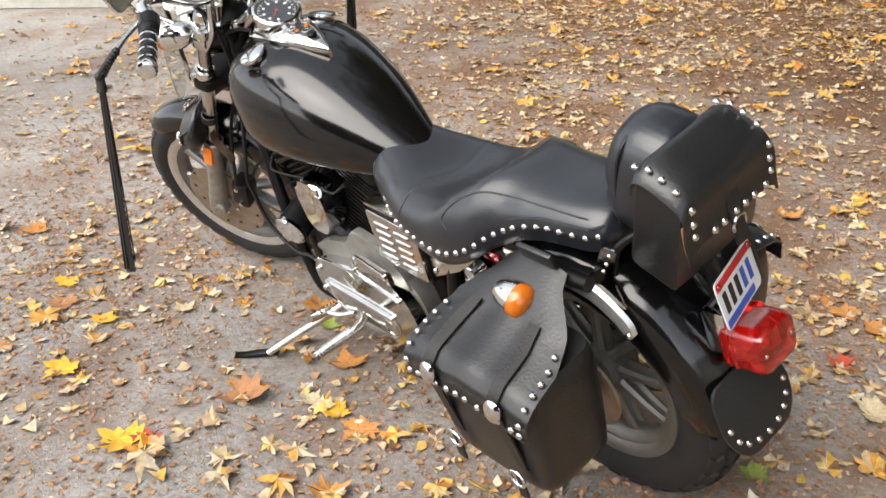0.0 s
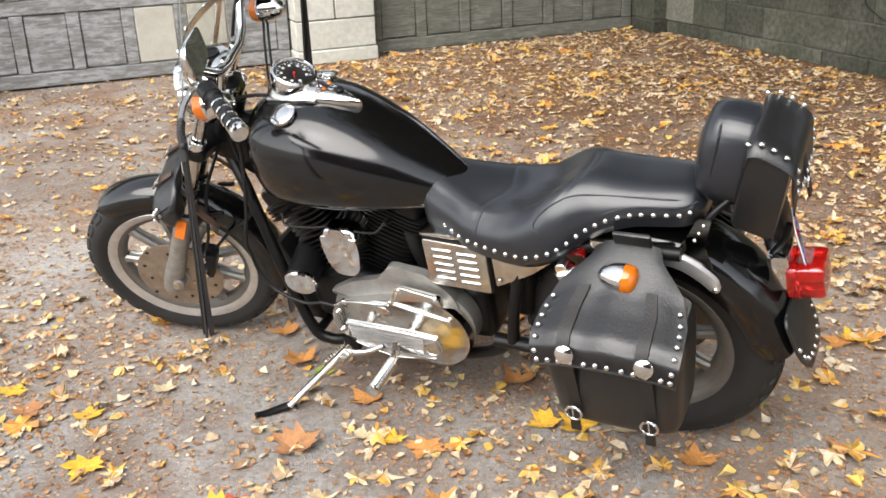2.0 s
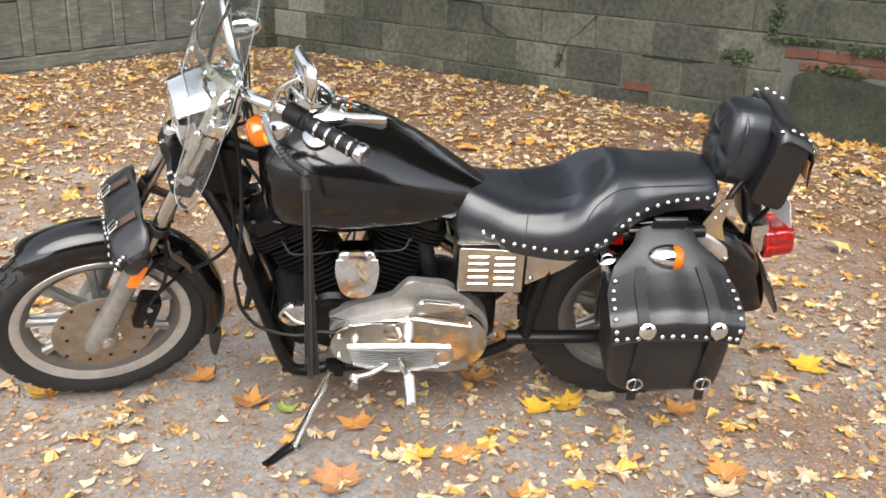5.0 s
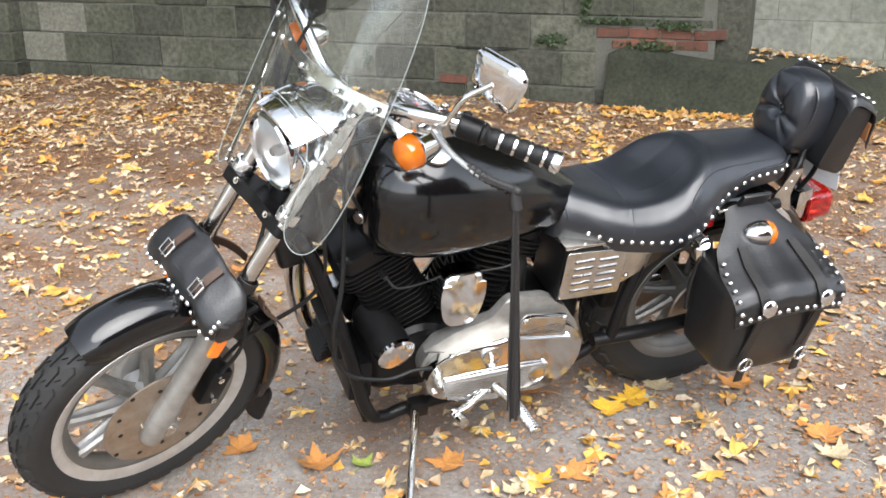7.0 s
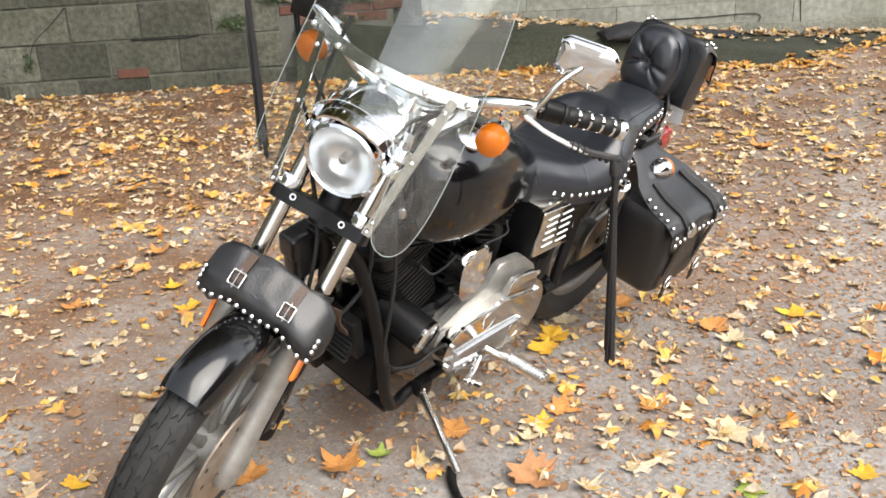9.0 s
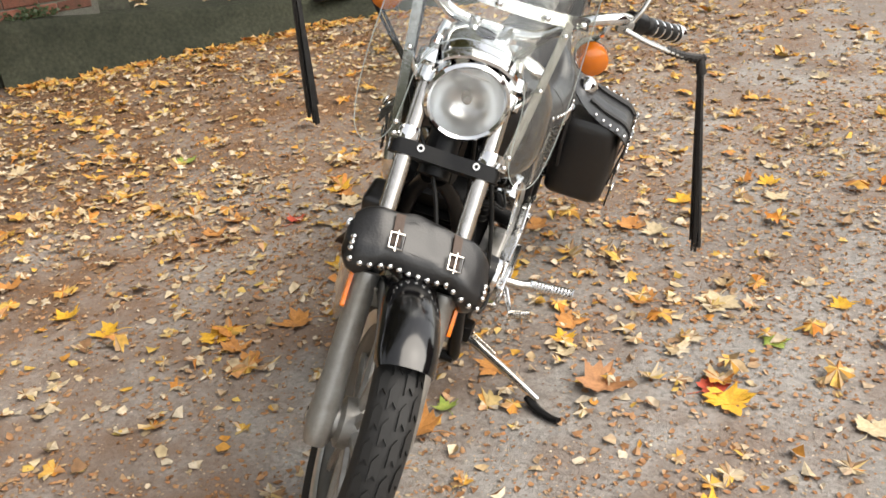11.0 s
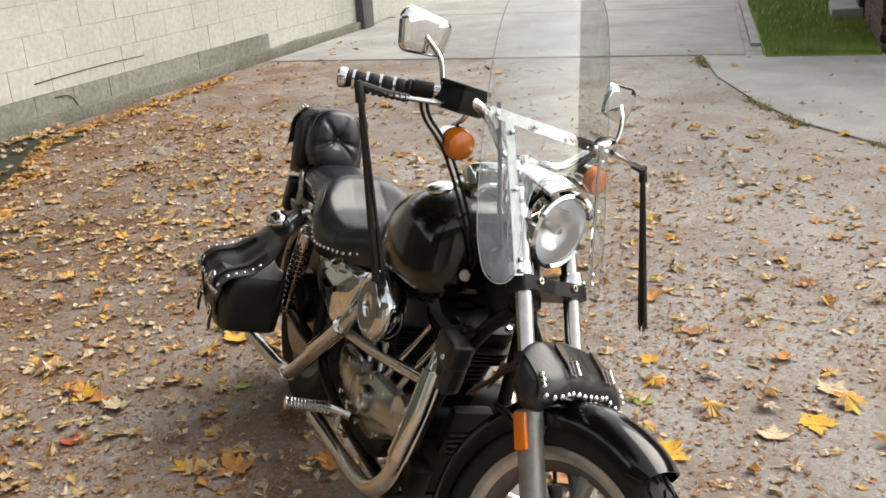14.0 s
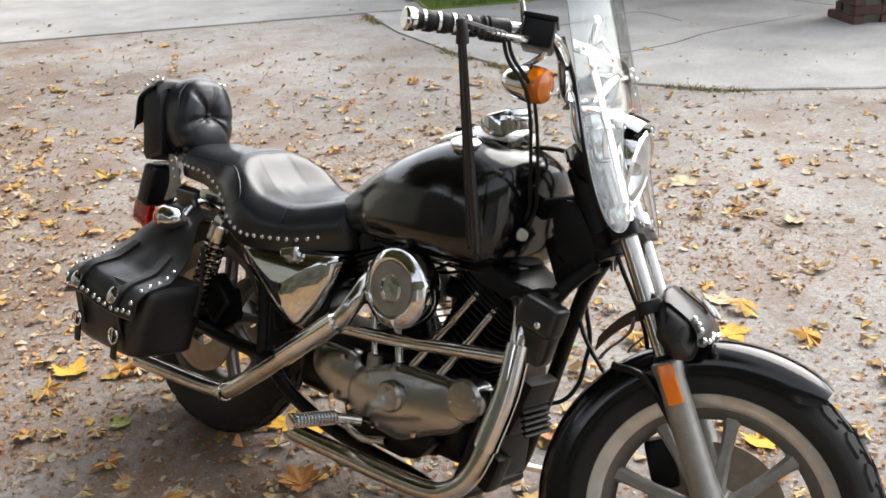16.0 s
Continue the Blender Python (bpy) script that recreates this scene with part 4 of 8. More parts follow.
rear_wheel = wheel("rear_wheel", RW, 0.318, 0.066, 0.208, bpart, "cast nine-spoke rear wheel in dark dull aluminium", M_RIM)


def disc_plate(c, y, r0, r1, n=60, t=0.005, holes=18):
    """A ring plate with a scatter of drilled holes shown as dark plugs."""
    return a_lathe(B(), Vector(c) + Y * y, Y, [(r0, 0), (r1, 0), (r1, t), (r0, t), (r0, 0)], n)


disc = fpart("brake_disc", disc_plate(FW, 0.062, 0.070, 0.132), M_DISC, front_wheel, "rust-brown drilled brake disc")
fpart("disc_carrier", a_lathe(B(), FW + Y * 0.058, Y, [(0.02, 0), (0.078, 0.002), (0.078, 0.007), (0.05, 0.012), (0.02, 0.014)], 36), M_DISC, front_wheel)
for k in range(12):
    a = 6.283 * k / 12
    r = 0.095 + 0.03 * (k % 3) / 2
    p = FW + Vector((r * math.cos(a), 0.0655, r * math.sin(a)))
    fpart("disc_hole", a_cyl(B(), p, p + Y * 0.0025, 0.0055, None, 10), M_RUBBER, front_wheel)
for k in range(5):
    a = 6.283 * k / 5
    p = FW + Vector((0.045 * math.cos(a), 0.068, 0.045 * math.sin(a)))
    fpart("bolt", a_cyl(B(), p, p + Y * 0.008, 0.007, None, 6), M_CHROME_OLD, front_wheel)
bpart("brake_disc", disc_plate(RW, -0.085, 0.07, 0.142), M_DISC, rear_wheel, "rust-brown rear brake disc")
bpart("sprocket", a_lathe(B(), RW + Y * 0.078, Y, [(0.04, 0), (0.10, 0), (0.104, 0.003), (0.10, 0.007), (0.04, 0.007)], 48), M_DISC, rear_wheel, "dark toothed drive sprocket")

# front axle, fork legs
fork = fpart("front_fork", a_cyl(B(), FW + Y * -0.105, FW + Y * 0.105, 0.012, None, 16, 0.002), M_ALU_DULL, bike, "raked telescopic front fork in dull alloy and steel")
for sgn in (1, -1):
    fpart("axle_nut", a_cyl(B(), FW + Y * sgn * 0.098, FW + Y * sgn * 0.112, 0.013, None, 6), M_CHROME_OLD, fork)
    y = 0.081 * sgn
    off = Vector((0.018, y, 0.0))
    lo, mid, top = FW + off, FW + off + RAKE * 0.30, FW + off + RAKE * 0.775
    prof = [(0, -0.045), (0.020, -0.045), (0.027, -0.03), (0.030, 0.0), (0.029, 0.06), (0.0265, 0.10), (0.0265, 0.285), (0.029, 0.29), (0.029, 0.308), (0.022, 0.312), (0, 0.312)]
    s = fpart("fork_slider", a_lathe(B(), lo, RAKE, prof, 24), M_ALU_DULL, fork, "grey alloy fork slider")
    fpart("axle_boss", a_cyl(B(), FW + Vector((0, y - 0.028, 0)), FW + Vector((0, y + 0.028, 0)), 0.024, None, 20, 0.004), M_ALU_DULL, s)
    fpart("fork_tube", a_cyl(B(), mid, top, 0.0178, None, 20, 0.002), M_TUBE, fork, "bright steel fork tube")
    fpart("dust_seal", a_cyl(B(), lo + RAKE * 0.308, lo + RAKE * 0.322, 0.024, 0.02, 18, 0.002), M_RUBBER, s)
    fpart("top_cap", a_cyl(B(), top, top + RAKE * 0.018, 0.019, 0.015, 6), M_CHROME, fork)
    rp = lo + RAKE * 0.268 + Vector((0, 0.026 * sgn, 0))
    m = frame_of(rp, RAKE, Vector((1, 0, 0.577)) * (1 if sgn > 0 else -1))
    fpart("reflector", a_plate(B(), rounded([(-0.037, -0.014), (0.037, -0.014), (0.037, 0.014), (-0.037, 0.014)], 0.005, 3), 0.008, m, 0.002), M_ORANGE, s, "orange side reflector")
    # fender lug
    fpart("fender_lug", a_box(B(), lo + RAKE * 0.27 + Vector((0.0, -0.03 * sgn, 0)), (0.02, 0.03, 0.045), 0.004), M_ALU_DULL, s)

# caliper behind the left leg
cal = fpart("brake_caliper", a_box(B(), FW + Vector((-0.118, 0.07, 0.06)), (0.055, 0.058, 0.10), 0.012, pose(0, 0, 0, 0, -25, 0)), M_BLACK, fork, "black brake caliper")
for q in (0.03, 0.09):
    fpart("bolt", a_cyl(B(), FW + Vector((-0.118 - 0.3 * (q - 0.06), 0.098, q)), FW + Vector((-0.118 - 0.3 * (q - 0.06), 0.106, q)), 0.008, None, 6), M_CHROME_OLD, cal)

# yokes
def yoke(h, depth, thick, material, label, back=0.05):
    bm = B()
    c = FW + Vector((0.018, 0, 0)) + RAKE * h
    fwd = Vector((0.866, 0, 0.5))
    m = frame_of(c, fwd, Y)
    out = rounded([(0.026, -0.112), (0.026, -0.05), (0.018, 0), (0.026, 0.05), (0.026, 0.112), (-0.026, 0.114), (-0.045, 0.05), (-0.085, 0.03), (-0.085, -0.03), (-0.045, -0.05), (-0.026, -0.114)], 0.016, 4)
    a_plate(bm, out, thick, m, 0.005)
    return fpart("yoke", bm, material, fork, label), m


low_yoke, mlow = yoke(0.549, 0.06, 0.030, M_BLACK, "black lower fork yoke")
top_yoke, mtop = yoke(0.735, 0.06, 0.026, M_CHROME, "chrome top fork yoke")
for y in (-0.058, 0.058):
    p = mlow @ Vector((0.024, y, 0.02))
    fpart("pinch_bolt", a_lathe(B(), p, mlow.to_3x3() @ Vector((1, 0, 0)), [(0.003, 0.005), (0.004, 0.007), (0.0075, 0.007), (0.008, 0.0), (0, 0)], 16), M_CHROME_OLD, low_yoke)
bpart("steering_head", a_cyl(B(), HEAD - RAKE * 0.075, HEAD + RAKE * 0.12, 0.034, None, 24, 0.003), M_BLACK)

# front fender
def fender(c, R, a0, a1, half, skirt, n=40, flare=0.0):
    """A mudguard over a wheel, crowned across, from angle a0 to a1 (degrees up from straight ahead)."""
    bm = B()
    outer, inner = [], []
    across = [(-1.0, -skirt), (-0.99, -skirt * 0.5), (-0.93, -0.012), (-0.75, 0.004), (-0.4, 0.013), (0, 0.016), (0.4, 0.013), (0.75, 0.004), (0.93, -0.012), (0.99, -skirt * 0.5), (1.0, -skirt)]
    for k in range(n + 1):
        f = k / n
        a = radians(a0 + (a1 - a0) * f)
        tip = min(1, 0.30 + 4.0 * f ** 0.6, 0.55 + 6 * (1 - f))
        d = Vector((math.cos(a), 0, math.sin(a)))
        lift = flare * max(0, 1 - f * 5)
        outer.append([c + d * (R + lift + q * (0.4 + 0.6 * tip)) + Y * half * w * (0.80 + 0.2 * tip) for w, q in across])
    rings = []
    for r in outer:
        rr = r + [p + (c - p).normalized() * 0.003 if False else c + (p - c) * (1 - 0.006) for p in r[::-1]]
        rings.append(rr)
    a_loft(bm, rings)
    return bm


ff = fpart("front_fender", fender(FW, 0.318, 62, 205, 0.058, 0.045), M_PAINT, bike, "glossy black front fender", sharp=50)
bm = B()
m = frame_of(FW + Vector((math.cos(radians(205)) * 0.328, 0, math.sin(radians(205)) * 0.328)), Y, (0.25, 0, -1))
a_plate(bm, rounded([(-0.055, -0.01), (0.055, -0.01), (0.05, 0.10), (0.0, 0.125), (-0.05, 0.10)], 0.02, 4), 0.005, m, 0.0015)
fpart("mud_flap", bm, M_LEATHER, ff, "small black leather mud flap")
for sgn in (1, -1):
    fpart("fender_stay", a_tube(B(), [FW + Vector((-0.05, 0.075 * sgn, 0.10)), FW + Vector((-0.16, 0.07 * sgn, 0.22)), FW + Vector((-0.235, 0.062 * sgn, 0.235))], 0.007, 8), M_BLACK, ff)

# headlamp
LC, LD = Vector((1.192, 0, 0.922)), Vector((1, 0, -0.06)).normalized()
lamp = fpart("headlamp", a_lathe(B(), LC, LD, [(0, -0.135), (0.03, -0.13), (0.055, -0.105), (0.071, -0.06), (0.077, -0.02), (0.077, -0.006)], 40), M_BLACK, bike, "round headlamp with fluted glass and chrome ring")
fpart("lamp_ring", a_lathe(B(), LC, LD, [(0.077, -0.032), (0.084, -0.030), (0.0855, -0.012), (0.084, 0.004), (0.078, 0.009), (0.073, 0.004), (0.073, -0.004)], 48), M_CHROME, lamp, "chrome lamp ring")
fpart("reflector_bowl", a_lathe(B(), LC, LD, [(0.074, 0.0), (0.066, -0.02), (0.045, -0.045), (0.015, -0.058), (0, -0.058)], 40), M_BOWL, lamp)
fpart("lamp_glass", a_lathe(B(), LC, LD, [(0.0745, 0.001), (0.066, 0.007), (0.045, 0.013), (0.02, 0.016), (0, 0.0165)], 48), M_LAMPGLASS, lamp, "fluted clear headlamp glass")
fpart("bulb", a_lathe(B(), LC, LD, [(0, -0.012), (0.008, -0.014), (0.011, -0.03), (0.008, -0.055)], 16), M_ALU, lamp)
# chrome eyebrow mount over the lamp
bm = B()
rings = []
for f in [k / 10 for k in range(11)]:
    x = 1.205 - 0.16 * f
    hw = 0.075 + 0.012 * math.sin(math.pi * f) - 0.012 * f
    z = 1.018 + 0.012 * f + 0.01 * math.sin(math.pi * f)
    drop = 0.028 * (1 - 0.3 * f)
    rings.append([Vector((x - 0.01 * abs(q) ** 2, hw * q, z - drop * abs(q) ** 3)) for q in (-1, -0.8, -0.4, 0, 0.4, 0.8, 1)] + [Vector((x - 0.01 * abs(q) ** 2, hw * q, z - drop * abs(q) ** 3 - 0.006)) for q in (1, 0.8, 0.4, 0, -0.4, -0.8, -1)])
a_loft(bm, rings)
visor = fpart("lamp_mount", bm, M_CHROME, lamp, "polished chrome headlamp bracket with an oval inset")
fpart("inset", a_lathe(B(), Vector((1.10, 0, 1.036)), (0.0, 0, 1), [(0.0, 0.0), (0.017, 0.0), (0.018, 0.002), (0.021, 0.003), (0.022, 0)], 24), M_BLACK, visor)
for sgn in (1, -1):
    fpart("side_strut", a_tube(B(), [(1.06, 0.075 * sgn, 1.02), (1.09, 0.085 * sgn, 0.95), (1.145, 0.088 * sgn, 0.90)], 0.011, 10), M_CHROME, lamp)

# handlebar
hb = [(1.035, 0.0, 1.035), (1.035, 0.045, 1.035), (1.04, 0.10, 1.05), (1.045, 0.17, 1.105), (1.03, 0.235, 1.128), (0.968, 0.285, 1.120), (0.915, 0.34, 1.106), (0.853, 0.412, 1.096)]
bar = hpart("handlebar", a_tube(B(), [(x, -y, z) for x, y, z in hb[:0:-1]] + hb, 0.0127, 14), M_CHROME, bike, "chrome buckhorn handlebar")
for sgn in (1, -1):
    hpart("riser", a_cyl(B(), mtop @ Vector((-0.03, 0.035 * sgn, 0.02)), Vector((1.035, 0.035 * sgn, 1.045)), 0.017, 0.015, 16, 0.003), M_CHROME, bar)
    g0, g1 = Vector((0.944, 0.308 * sgn, 1.112)), Vector((0.853, 0.414 * sgn, 1.094))
    d = (g1 - g0)
    prof = [(0.013, 0), (0.021, 0.001), (0.022, 0.006), (0.018, 0.010)]
    for k in range(5):
        h = 0.014 + 0.028 * k
        prof += [(0.0165, h), (0.019, h + 0.006), (0.019, h + 0.016), (0.0165, h + 0.022)]
    prof += [(0.0185, d.length - 0.006), (0.0185, d.length)]
    grip = hpart("grip", a_lathe(B(), g0, d, prof, 24), M_RUBBER, bar, "black rubber grip with chrome bands")
    dn = d.normalized()
    for k in range(4):
        hpart("grip_band", a_lathe(B(), g0 + dn * (0.033 + 0.028 * k), dn, [(0.0165, 0), (0.0197, 0.0005), (0.0197, 0.006), (0.0165, 0.0065)], 24), M_CHROME, grip)
    hpart("grip_end", a_lathe(B(), g1, dn, [(0.020, -0.006), (0.0215, -0.003), (0.0215, 0.009), (0.017, 0.013), (0, 0.013)], 24), M_CHROME, grip)
    sw = hpart("switch_housing", a_lathe(B(), g0 - dn * 0.045, dn, [(0, 0), (0.020, 0), (0.023, 0.003), (0.023, 0.042), (0.020, 0.045), (0, 0.045)], 18), M_BLACK, bar, "black switch housing")
    hpart("lever_clamp", a_box(B(), g0 - dn * 0.06 + Vector((0.016, 0, -0.006)), (0.032, 0.034, 0.032), 0.007), M_ALU, bar)
    l0 = g0 - dn * 0.06 + Vector((0.034, 0, -0.010))
    tip = Vector((0.970, 0.452 * sgn, 1.093))
    way = tip - l0
    lever = hpart("lever", a_tube(B(), [l0, l0 + way * 0.3 + Vector((0.016, 0, -0.004)), l0 + way * 0.7 + Vector((0.016, 0, -0.006)), tip], [0.009, 0.0065], 10, flat=0.7), M_ALU, bar, "polished lever wrapped in leather braid")
    hpart("lever_braid", a_tube(B(), [l0 + way * 0.52 + Vector((0.017, 0, -0.006)), l0 + way * 0.75 + Vector((0.014, 0, -0.005)), tip], 0.0078, 8), M_STRAP, lever)
    for k in range(7):
        q = l0 + way * (0.56 + 0.06 * k) + Vector((0.016 - 0.012 * (k / 6) ** 2, 0, -0.006))
        hpart("braid_turn", a_lathe(B(), q, way, [(0.0078, -0.004), (0.0098, 0), (0.0078, 0.004)], 10), M_STRAP, lever)
    hpart("lever_ball", dome(B(), tip, way, 0.0095, 0.010), M_STRAP, lever)
    # turn signal
    sc = Vector((1.020, 0.218 * sgn, 1.036))
    sd = Vector((1, 0.12 * sgn, -0.05)).normalized()
    sig = hpart("turn_signal", a_lathe(B(), sc - sd * 0.004, sd, [(0, -0.062), (0.010, -0.060), (0.022, -0.048), (0.031, -0.025), (0.0345, 0.0), (0.0355, 0.003), (0.0355, 0.007)], 28), M_CHROME, bike, "chrome bullet turn signal with amber lens")
    hpart("signal_lens", a_lathe(B(), sc, sd, [(0.034, 0.001), (0.034, 0.017), (0.030, 0.028), (0.018, 0.035), (0, 0.037)], 28), M_AMBER, sig, "amber lens")
    hpart("signal_stem", a_tube(B(), [sc - sd * 0.028 + Vector((0, 0, 0.028)), (1.030, 0.222 * sgn, 1.092), (1.032, 0.226 * sgn, 1.128)], 0.006, 10), M_CHROME, sig)
    # mirror
    mc = Vector((0.940, 0.315 * sgn, 1.226))
    face = Vector((-1, -0.12 * sgn, 0.42)).normalized()
    mm = frame_of(mc, face.cross(Vector((0, 0, 1))), Vector((0, 0, 1)))
    sx = 1 if (mm.to_3x3() @ Vector((1, 0, 0))).y * sgn > 0 else -1
    out = rounded([(-0.058 * sx, -0.036), (0.048 * sx, -0.048), (0.068 * sx, 0.028), (0.044 * sx, 0.048), (-0.058 * sx, 0.041)], 0.021, 5)
    bm = B()
    rings = []
    for q, zz in ((0.5, -0.012), (0.86, -0.009), (0.97, -0.003), (1.0, 0.003), (0.97, 0.006)):
        rings.append([mm @ Vector((x * q, y * q, zz if (mm.to_3x3() @ Vector((0, 0, 1))).dot(face) > 0 else -zz)) for x, y in out])
    a_loft(bm, rings)
    mir = hpart("mirror", bm, M_CHROME, bike, "chrome rear-view mirror on a curved stem")
    hpart("mirror_glass", a_plate(B(), [(x * 0.95, y * 0.95) for x, y in out], 0.0015, Matrix.Translation(face * 0.0065) @ mm if (mm.to_3x3() @ Vector((0, 0, 1))).dot(face) > 0 else Matrix.Translation(face * 0.0085) @ mm), M_STAIN, mir, "mirror glass")
    hpart("mirror_stem", a_tube(B(), [mc - face * 0.011, mc + Vector((0.045, -0.02 * sgn, -0.035)), Vector((1.0, 0.285 * sgn, 1.155)), Vector((1.005, 0.272 * sgn, 1.122))], 0.0058, 10), M_CHROME_OLD, mir)
mc_box = hpart("master_cylinder", a_box(B(), (1.018, -0.232, 1.122), (0.058, 0.100, 0.052), 0.007, pose(0, 0, 0, 0, 0, 18)), M_BLACK, bike, "black brake master cylinder with a square cap")
hpart("reservoir_cap", a_box(B(), (1.018, -0.232, 1.150), (0.064, 0.106, 0.010), 0.004, pose(0, 0, 0, 0, 0, 18)), M_BLACK, mc_box)
hpart("outlet", a_cyl(B(), (1.030, -0.182, 1.118), (1.036, -0.16, 1.113), 0.008, None, 10), M_CHROME, mc_box)

# windshield
def shield_x(y, z):
    return 1.268 - 0.41 * (z - 0.80) - 1.55 * y * y


def shield_outline():
    pts = [(0.0, 1.455), (0.06, 1.45), (0.11, 1.425), (0.148, 1.375), (0.172, 1.30), (0.185, 1.20), (0.191, 1.10), (0.195, 1.0), (0.195, 0.92), (0.190, 0.86), (0.178, 0.815), (0.155, 0.800), (0.128, 0.815), (0.113, 0.85), (0.108, 0.90), (0.104, 0.955), (0.085, 1.005), (0.045, 1.035), (0.0, 1.042)]
    return [(y * 1.06, z) for y, z in pts]


SHIFT = 0.0
bm = B()
half_out = shield_outline()
# columns across; each column runs from the lower edge to the upper edge
def edge_z(y, lower):
    y = abs(y)
    if not lower:
        up = [p for p in half_out[:8]]
        for (y0, z0), (y1, z1) in zip(up, up[1:]):
            if y0 <= y <= y1:
                return z0 + (z1 - z0) * (y - y0) / (y1 - y0)
        return 1.0
    low = half_out[:10:-1]
    for (y0, z0), (y1, z1) in zip(low, low[1:]):
        if y0 <= y <= y1:
            return z0 + (z1 - z0) * (y - y0) / max(1e-6, y1 - y0)
    low2 = [(y * 1.06, z) for y, z in ((0.155, 0.800), (0.178, 0.815), (0.190, 0.86), (0.195, 0.92))]
    for (y0, z0), (y1, z1) in zip(low2, low2[1:]):
        if y0 <= y <= y1:
            return z0 + (z1 - z0) * (y - y0) / (y1 - y0)
    return 0.9


ys = [0, 0.02, 0.045, 0.065, 0.085, 0.096, 0.104, 0.106, 0.108, 0.113, 0.12, 0.128, 0.14, 0.155, 0.165, 0.172, 0.178, 0.184, 0.190, 0.1945]
ys = [-y * 1.06 for y in ys[:0:-1]] + [y * 1.06 for y in ys]
cols = []
for y in ys:
    z0, z1 = edge_z(y, True), edge_z(y, False)
    cols.append([bm.verts.new((shield_x(y, z0 + (z1 - z0) * k / 24), y + SHIFT, z0 + (z1 - z0) * k / 24)) for k in range(25)])
for a, b in zip(cols, cols[1:]):
    for k in range(24):
        bm.faces.new([a[k], b[k], b[k + 1], a[k + 1]])
bmesh.ops.solidify(bm, geom=bm.faces[:], thickness=0.0035)
shield = spart("windshield", bm, M_SHIELD, bike, "clear scuffed acrylic windshield with metal straps", sharp=60)


spart("shield_edge", a_tube(B(), [Vector((shield_x(y, z), y + SHIFT, z)) for y, z in [(-a, b) for a, b in half_out[::-1]] + half_out[1:]], 0.0010, 6), M_EDGE, shield, "polished acrylic edge")


def strap(pts, w, th, name, parent, nrm=Vector((1, 0, 0.45)).normalized()):
    """A flat metal strap that follows the points."""
    bm = B()
    P = smooth_path(pts, 6)
    rings = []
    for i, p in enumerate(P):
        T = (P[min(i + 1, len(P) - 1)] - P[max(i - 1, 0)]).normalized()
        sd = T.cross(nrm).normalized() * w / 2
        nn = sd.cross(T).normalized() * th / 2
        rings.append([p - sd - nn, p + sd - nn, p + sd + nn, p - sd + nn])
    a_loft(bm, rings)
    return spart(name, bm, M_CHROME_OLD, parent, "bright metal strap")


cross = strap([(shield_x(y, 1.115) - 0.010, y + SHIFT, 1.115) for y in (-0.188, -0.14, -0.07, 0, 0.07, 0.14, 0.192)], 0.025, 0.003, "cross_strap", shield)
for y in (-0.18, -0.10, 0, 0.10, 0.18):
    spart("screw", dome(B(), (shield_x(y, 1.115) + 0.001, y + SHIFT, 1.115), (1, 0, 0.5), 0.007, 0.005), M_CHROME, cross)
for sgn in (1, -1):
    up_y = lambda z: 0.112 + 0.040 * (z - 0.82) / 0.29
    up = strap([(shield_x(up_y(z), z) - 0.008, up_y(z) * sgn, z) for z in (0.825, 0.90, 1.0, 1.112)], 0.019, 0.003, "upright_strap", shield, Vector((1, 0.40 * sgn, 0.3)).normalized())
    for z in (0.836, 0.856, 0.985, 1.09):
        spart("screw", dome(B(), (shield_x(up_y(z), z) + 0.001, up_y(z) * sgn, z), (1, 0, 0.5), 0.0055, 0.004), M_CHROME, up)
    for z, h in ((0.835, 0.592), (0.985, 0.712)):
        q = FW + Vector((0.018, 0.086 * sgn, 0)) + RAKE * h
        cl = fpart("fork_clamp", a_lathe(B(), q - RAKE * 0.014, RAKE, [(0.018, 0), (0.025, 0), (0.026, 0.004), (0.026, 0.024), (0.025, 0.028), (0.018, 0.028)], 18), M_CHROME, shield)
        spart("arm", a_tube(B(), [q + Vector((0.015, 0.012 * sgn, 0)), Vector(((q.x + shield_x(up_y(z), z)) / 2, (0.104 + up_y(z)) / 2 * sgn, (q.z + z) / 2)), Vector((shield_x(up_y(z), z) - 0.010, up_y(z) * sgn, z))], 0.0065, 8), M_CHROME, cl)

